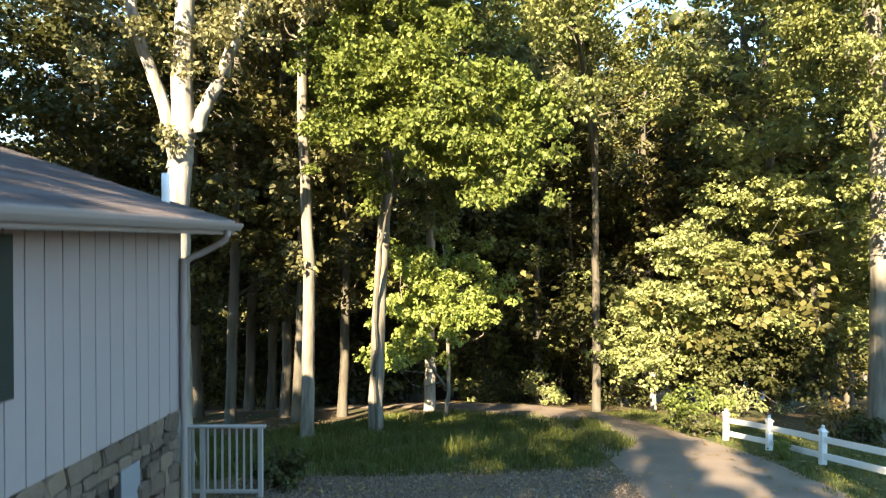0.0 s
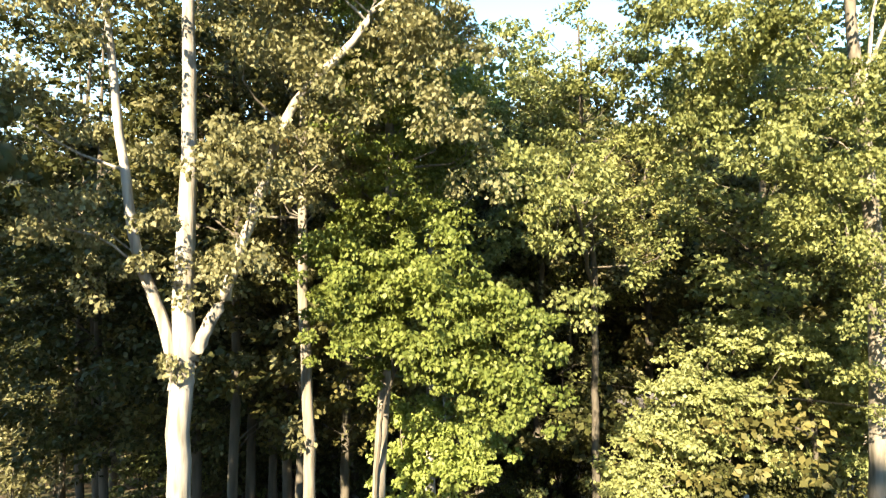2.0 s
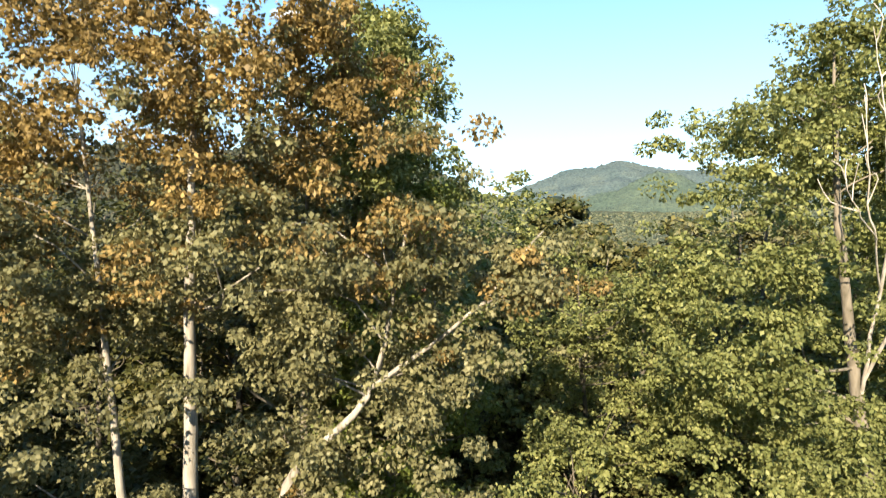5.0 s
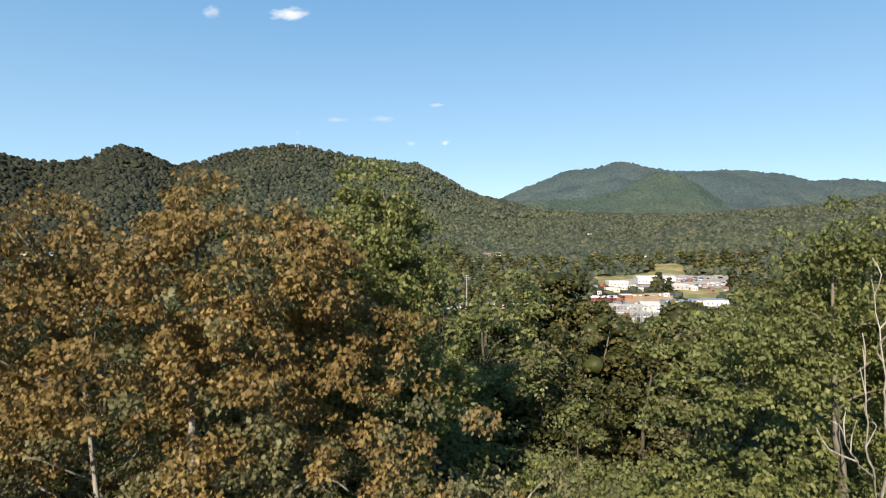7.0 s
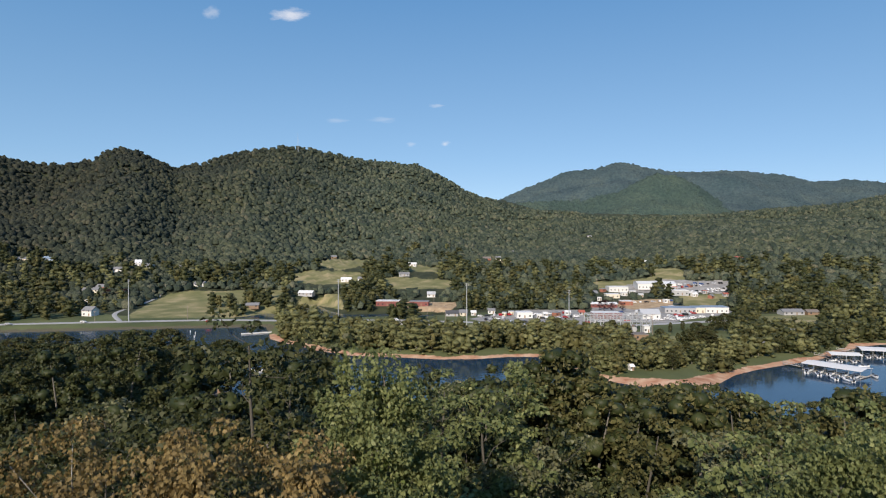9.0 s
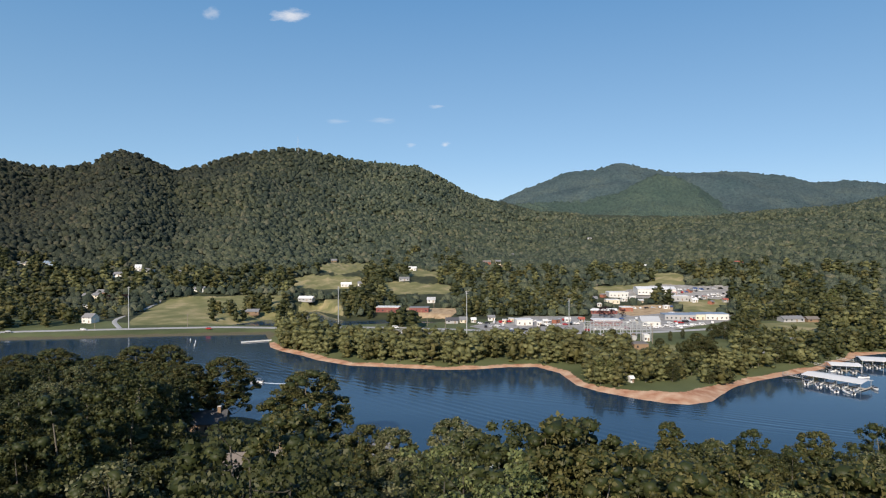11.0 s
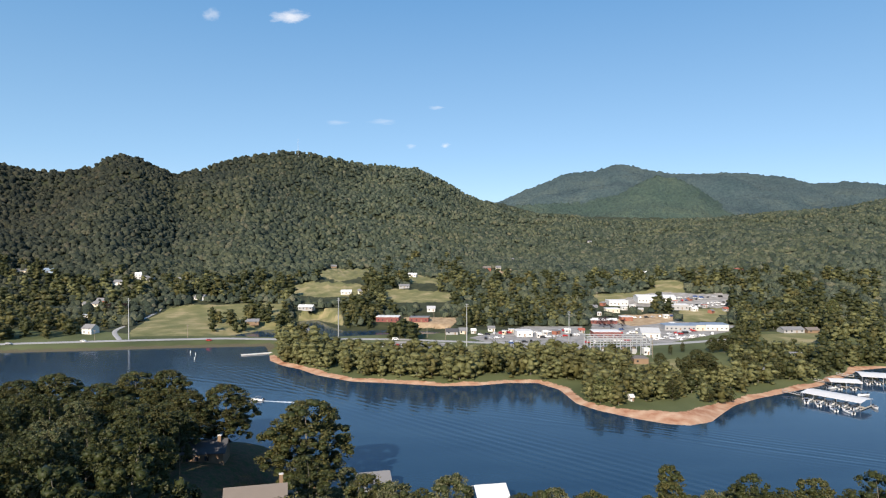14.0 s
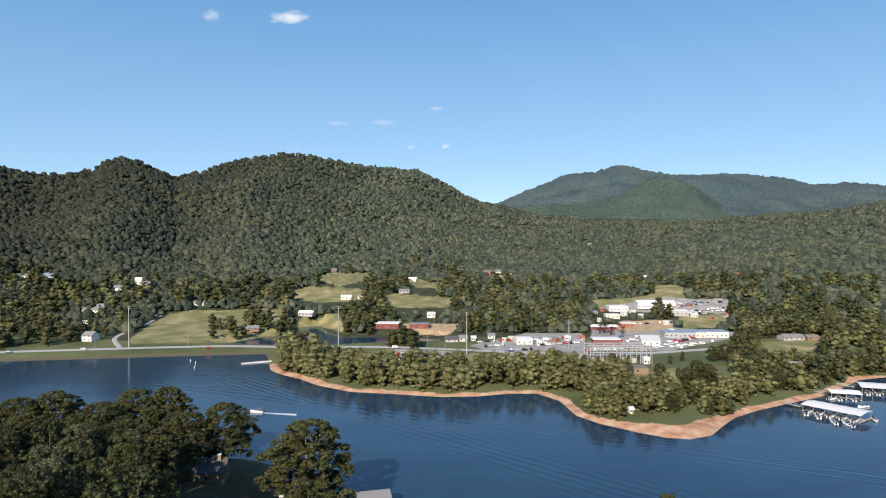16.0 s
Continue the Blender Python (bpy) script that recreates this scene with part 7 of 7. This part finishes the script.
def woods_mat():
    k = Mat("hill_woods", 0.9)
    isl = k.t.nodes.new("ShaderNodeNewGeometry").outputs["Random Per Island"]
    pos = k.world_pos()
    c = k.ramp(isl, [(0.0, (0.022, 0.034, 0.02)), (0.3, (0.04, 0.053, 0.029)), (0.7, (0.068, 0.08, 0.042)), (0.92, (0.085, 0.095, 0.052)), (1.0, (0.112, 0.108, 0.06))])
    n = k.noise(0.9, 5.0, where=pos)
    w = k.noise(0.008, 4.0, where=pos)
    c = k.mix(k.ramp(n, [(0.38, (0, 0, 0)), (0.6, (1, 1, 1))]), k.mix(1.0, c, (0.45, 0.5, 0.5), "MULTIPLY"), c)
    c = k.mix(k.ramp(w, [(0.4, (0, 0, 0)), (0.65, (0.5, 0.5, 0.5))]), c, k.mix(1.0, c, (1.5, 1.3, 1.0), "MULTIPLY"))
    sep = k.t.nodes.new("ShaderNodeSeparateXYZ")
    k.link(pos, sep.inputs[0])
    # slope shade and blue haze put into the colour: left darkened, right lightened
    lit_by_x = k.t.nodes.new("ShaderNodeMapRange")
    lit_by_x.inputs["From Min"].default_value, lit_by_x.inputs["From Max"].default_value = -560.0, -120.0
    k.link(k.math("ADD", sep.outputs["X"], k.math("MULTIPLY", w, 160.0)), lit_by_x.inputs["Value"])
    c = k.mix(lit_by_x.outputs[0], k.mix(1.0, c, (0.56, 0.53, 0.64), "MULTIPLY"), k.mix(1.0, c, (1.24, 1.26, 1.55), "MULTIPLY"))
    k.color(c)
    return k.bump(n, 1.0, 1.2).m


g = np.random.default_rng(21)
HN = 50000
hu = g.uniform(-0.76, 0.76, HN * 2)
hy = 500 * (2750 / 500) ** (g.random(HN * 2) ** 0.85)
hx = hu * hy
D, _ = LEFT_HILLS(hu)
keep = (hy < D + 60) & (signed(hx, hy, LAND) > 12) & (signed(hx, hy, INLET) < -8)
for f in FIELDS + LOTS + DIRT:
    keep &= signed(hx, hy, f) < -3
for f in PASTURES:
    for q in (25, 50):
        keep &= signed(hx * (1 + q / hy), hy + q, f) < 2
keep &= ~((hy < 560) & (hx < 330)) & ~((hy < 640) & (hx < 60) & (g.random(HN * 2) < 0.75)) & ~((hy < 800) & (hy > 560) & (np.abs(hx - 40) < 330) & (g.random(HN * 2) < 0.35))
ROAD = [(-424.8, 437.9), (-331.5, 472.6), (-247.1, 489.8), (-163.1, 501.0), (-81.1, 492.7), (-1.70, 474.9), (48.01, 462.6), (87.5, 452.8), (119.4, 450.6), (173.0, 464.8), (239.5, 490.4)]
keep &= edge_distance(hx, hy, ROAD, False) > 14
for bx, by, bw in BUILT:
    keep &= ~((np.abs(hx - bx * (hy / by)) < bw / 2 + 4) & (hy > by - 20) & (hy < by + 14) & (g.random(len(hx)) < 0.8))
hx, hy = hx[keep][:HN], hy[keep][:HN]
hz = height(hx, hy)
dv, df = dome(g, 2, 6)
n = len(hx)
size = g.uniform(2.6, 5.0, n) * (1 + np.clip((hy - 700) / 1500, 0, 1) * 0.5)
vv = dv[None] * (1 + g.normal(size=(n, len(dv), 1)) * 0.24) * size[:, None, None] * np.stack([np.ones(n), np.ones(n), g.uniform(0.7, 1.2, n)], 1)[:, None]
vv += np.stack([hx, hy, hz + size * 0.45 + g.uniform(-1.2, 2.2, n)], 1)[:, None]
ff = (df[None] + (np.arange(n) * len(dv))[:, None, None]).reshape(-1, 3)
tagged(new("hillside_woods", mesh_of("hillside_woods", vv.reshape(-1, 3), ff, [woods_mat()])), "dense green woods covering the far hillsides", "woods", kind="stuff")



# ---- clouds: thin wisps far behind the hills ----
def cloud_mat(name, seed, soft):
    k = Mat(name, 1.0)
    uv = k.coords("Generated")
    mp = k.t.nodes.new("ShaderNodeMapping")
    mp.inputs["Location"].default_value = (seed, seed * 0.7, 0)
    k.link(uv, mp.inputs[0])
    n = k.node("ShaderNodeTexNoise", Scale=3.2, Detail=7.0, Roughness=0.62)
    k.link(mp.outputs[0], n.inputs["Vector"])
    flat = k.t.nodes.new("ShaderNodeVectorMath")
    flat.operation = "MULTIPLY"
    k.link(uv, flat.inputs[0])
    flat.inputs[1].default_value = (1, 1, 0)
    uv = flat.outputs[0]
    dist = k.t.nodes.new("ShaderNodeVectorMath")
    dist.operation = "DISTANCE"
    k.link(uv, dist.inputs[0])
    dist.inputs[1].default_value = (0.5, 0.5, 0.0)
    a = k.math("SUBTRACT", k.math("ADD", n.outputs["Fac"], 0.28), k.math("MULTIPLY", dist.outputs["Value"], 1.5))
    a = k.ramp(a, [(0.3, (0, 0, 0)), (0.75, (soft, soft, soft))])
    tr = k.t.nodes.new("ShaderNodeBsdfTransparent")
    # flat card; its emission stands in for sunlight on the cloud
    em = k.node("ShaderNodeEmission", Strength=0.95)
    mx = k.t.nodes.new("ShaderNodeMixShader")
    k.link(a, mx.inputs[0])
    k.link(tr.outputs[0], mx.inputs[1])
    k.link(em.outputs[0], mx.inputs[2])
    k.link(mx.outputs[0], k.t.nodes["Material Output"].inputs["Surface"])
    return k.m


for i, (p, w, h, soft) in enumerate([((-1778.7, 4900.0, 1832.5), 230, 170, 0.27), ((-1177.1, 4900.0, 1819.5), 480, 160, 0.62), ((-829.8, 4900.0, 1005.9), 300, 70, 0.16), ((-454.2, 4900.0, 1010.3), 340, 70, 0.16),
                                 ((-48.03, 4900.0, 1119.2), 190, 60, 0.28), ((17.48, 4900.0, 827.1), 140, 75, 0.4), ((-249.0, 4900.0, 822.8), 110, 60, 0.2)]):
    v = np.array([(-w / 2, 0, -h / 2), (w / 2, 0, -h / 2), (w / 2, 0, h / 2), (-w / 2, 0, h / 2)])
    v2 = np.stack([v[:, 0], v[:, 2], v[:, 1]], 1)
    ob = new("cloud", mesh_of("cloud", v2, np.array([[0, 1, 2, 3]]), [cloud_mat("cloud_wisp", 3.1 * i + 1, soft)]))
    ob.matrix_basis = pose(*p, 90, 0, 0)
    ob.visible_shadow = False
    tagged(ob, "small white wisp of cloud far away", "cloud", "clouds", "structure")

# ---- stones of the foundation ----
rng = np.random.default_rng(88)


def stone_mesh(seed):
    bm = bmesh.new()
    bmesh.ops.create_cube(bm, size=1.0)
    bmesh.ops.bevel(bm, geom=list(bm.edges), offset=0.13, segments=1, affect="EDGES")
    g = random.Random(seed)
    for q in bm.verts:
        q.co += Vector((g.uniform(-0.07, 0.07), g.uniform(-0.07, 0.07), g.uniform(-0.07, 0.07)))
    me = bpy.data.meshes.new("stone")
    bm.to_mesh(me)
    bm.free()
    me.materials.append(STONE)
    return me


found = [o for o in house.children if o.name.startswith("foundation")][0]
STONES = [stone_mesh(i) for i in range(8)]
z = 32.7
laid = 0
while z < SILL - 0.05:
    hh = min(rng.uniform(0.1, 0.27), SILL - 0.03 - z)
    y = -0.02
    while y > -3.5 and laid < 300:
        ww = rng.uniform(0.12, 0.42)
        cut = -1.52 < y - ww / 2 < -0.93 and z < 34.95
        if not cut:
            ob = piece("stone", STONES[int(rng.integers(0, 8))], found)
            hz = hh * rng.uniform(0.9, 1.15)
            ob.matrix_basis = pose(-0.055 + rng.uniform(-0.015, 0.02), y - ww / 2, z + hh / 2, rng.uniform(-13, 13), rng.uniform(-5, 5), 0) @ Matrix.Diagonal((0.17, ww * 0.95, hz * 0.95, 1))
            laid += 1
        y -= ww
    z += hh

# ---- shingles: the courses nearest the drone as single strips ----
slope = math.atan(tan_r)
roof_top = [o for o in house.children if o.name.startswith("roof")][0]
bm = bmesh.new()
box(bm, -0.2, 0.0, -0.98, 0.0, 0.0, 0.012, 0.003)
SH = bpy.data.meshes.new("shingle")
bm.to_mesh(SH)
bm.free()
SH.materials.append(SHINGLE)
rng = np.random.default_rng(90)
n_course = 36
for c in range(n_course):
    d = c * 0.145
    off = (c % 2) * 0.5 + rng.uniform(-0.05, 0.05)
    for k in range(8):
        y = OVER - 0.08 - k * 1.0 - off + 0.5
        if y > OVER - 0.06:
            y = OVER - 0.06
        x = OVER - d * math.cos(slope)
        zz = EAVE + 0.163 + d * math.sin(slope)
        ob = piece("shingle", SH, roof_top)
        ob.matrix_basis = Matrix.Translation((x + 0.02, y, zz + rng.uniform(0, 0.003))) @ Matrix.Rotation(slope - 0.03, 4, "Y")


# ---- loose gravel and fallen leaves on the drive's edge ----
rng = np.random.default_rng(95)
n = 5200
px, py = rng.uniform(-4.6, 4.2, n), rng.uniform(11.2, 14.6, n)
pz = height(px, py)
octa = np.array([(1, 0, 0), (0, 1, 0), (-1, 0, 0), (0, -1, 0), (0, 0, 0.6), (0, 0, -0.6)])
of = np.array([(0, 1, 4), (1, 2, 4), (2, 3, 4), (3, 0, 4), (1, 0, 5), (2, 1, 5), (3, 2, 5), (0, 3, 5)])
sz = rng.uniform(0.012, 0.034, n)
pv = octa[None] * (1 + rng.normal(size=(n, 6, 1)) * 0.2) * sz[:, None, None] + np.stack([px, py, pz + sz * 0.3], 1)[:, None]
pf = (of[None] + (np.arange(n) * 6)[:, None, None]).reshape(-1, 3)
kg = Mat("gravel_stone", 0.9)
kg.color(kg.ramp(kg.t.nodes.new("ShaderNodeNewGeometry").outputs["Random Per Island"], [(0.0, (0.06, 0.048, 0.038)), (0.5, (0.14, 0.11, 0.085)), (0.85, (0.25, 0.2, 0.155)), (1.0, (0.17, 0.09, 0.04))]))
tagged(new("gravel", mesh_of("gravel", pv.reshape(-1, 3), pf, [kg.m])), "loose grey gravel along the lawn's edge", "gravel", kind="stuff")
n = 2600
fx, fy = rng.uniform(-12, 13, n), rng.uniform(11, 38, n)
ok = ~((signed(fx, fy, LAWN[0]) > 0.3) & (rng.random(n) < 0.8))
fx, fy = fx[ok], fy[ok]
n = len(fx)
fz = height(fx, fy) + 0.055
a = rng.uniform(0, 6.283, n)
r = rng.uniform(0.04, 0.09, n)
cs, sn = np.cos(a) * r, np.sin(a) * r
lv = np.stack([np.stack([fx - cs, fy - sn, fz], 1), np.stack([fx + sn * 0.5, fy - cs * 0.5, fz + r * 0.25], 1), np.stack([fx + cs, fy + sn, fz + 0.01], 1), np.stack([fx - sn * 0.5, fy + cs * 0.5, fz + r * 0.2], 1)], 1).reshape(-1, 3)
tagged(new("fallen_leaves", mesh_of("fallen_leaves", lv, np.arange(n * 4).reshape(-1, 4), [LEAF_RUST])), "dry brown leaves fallen on drive and litter", "leaves", kind="stuff")
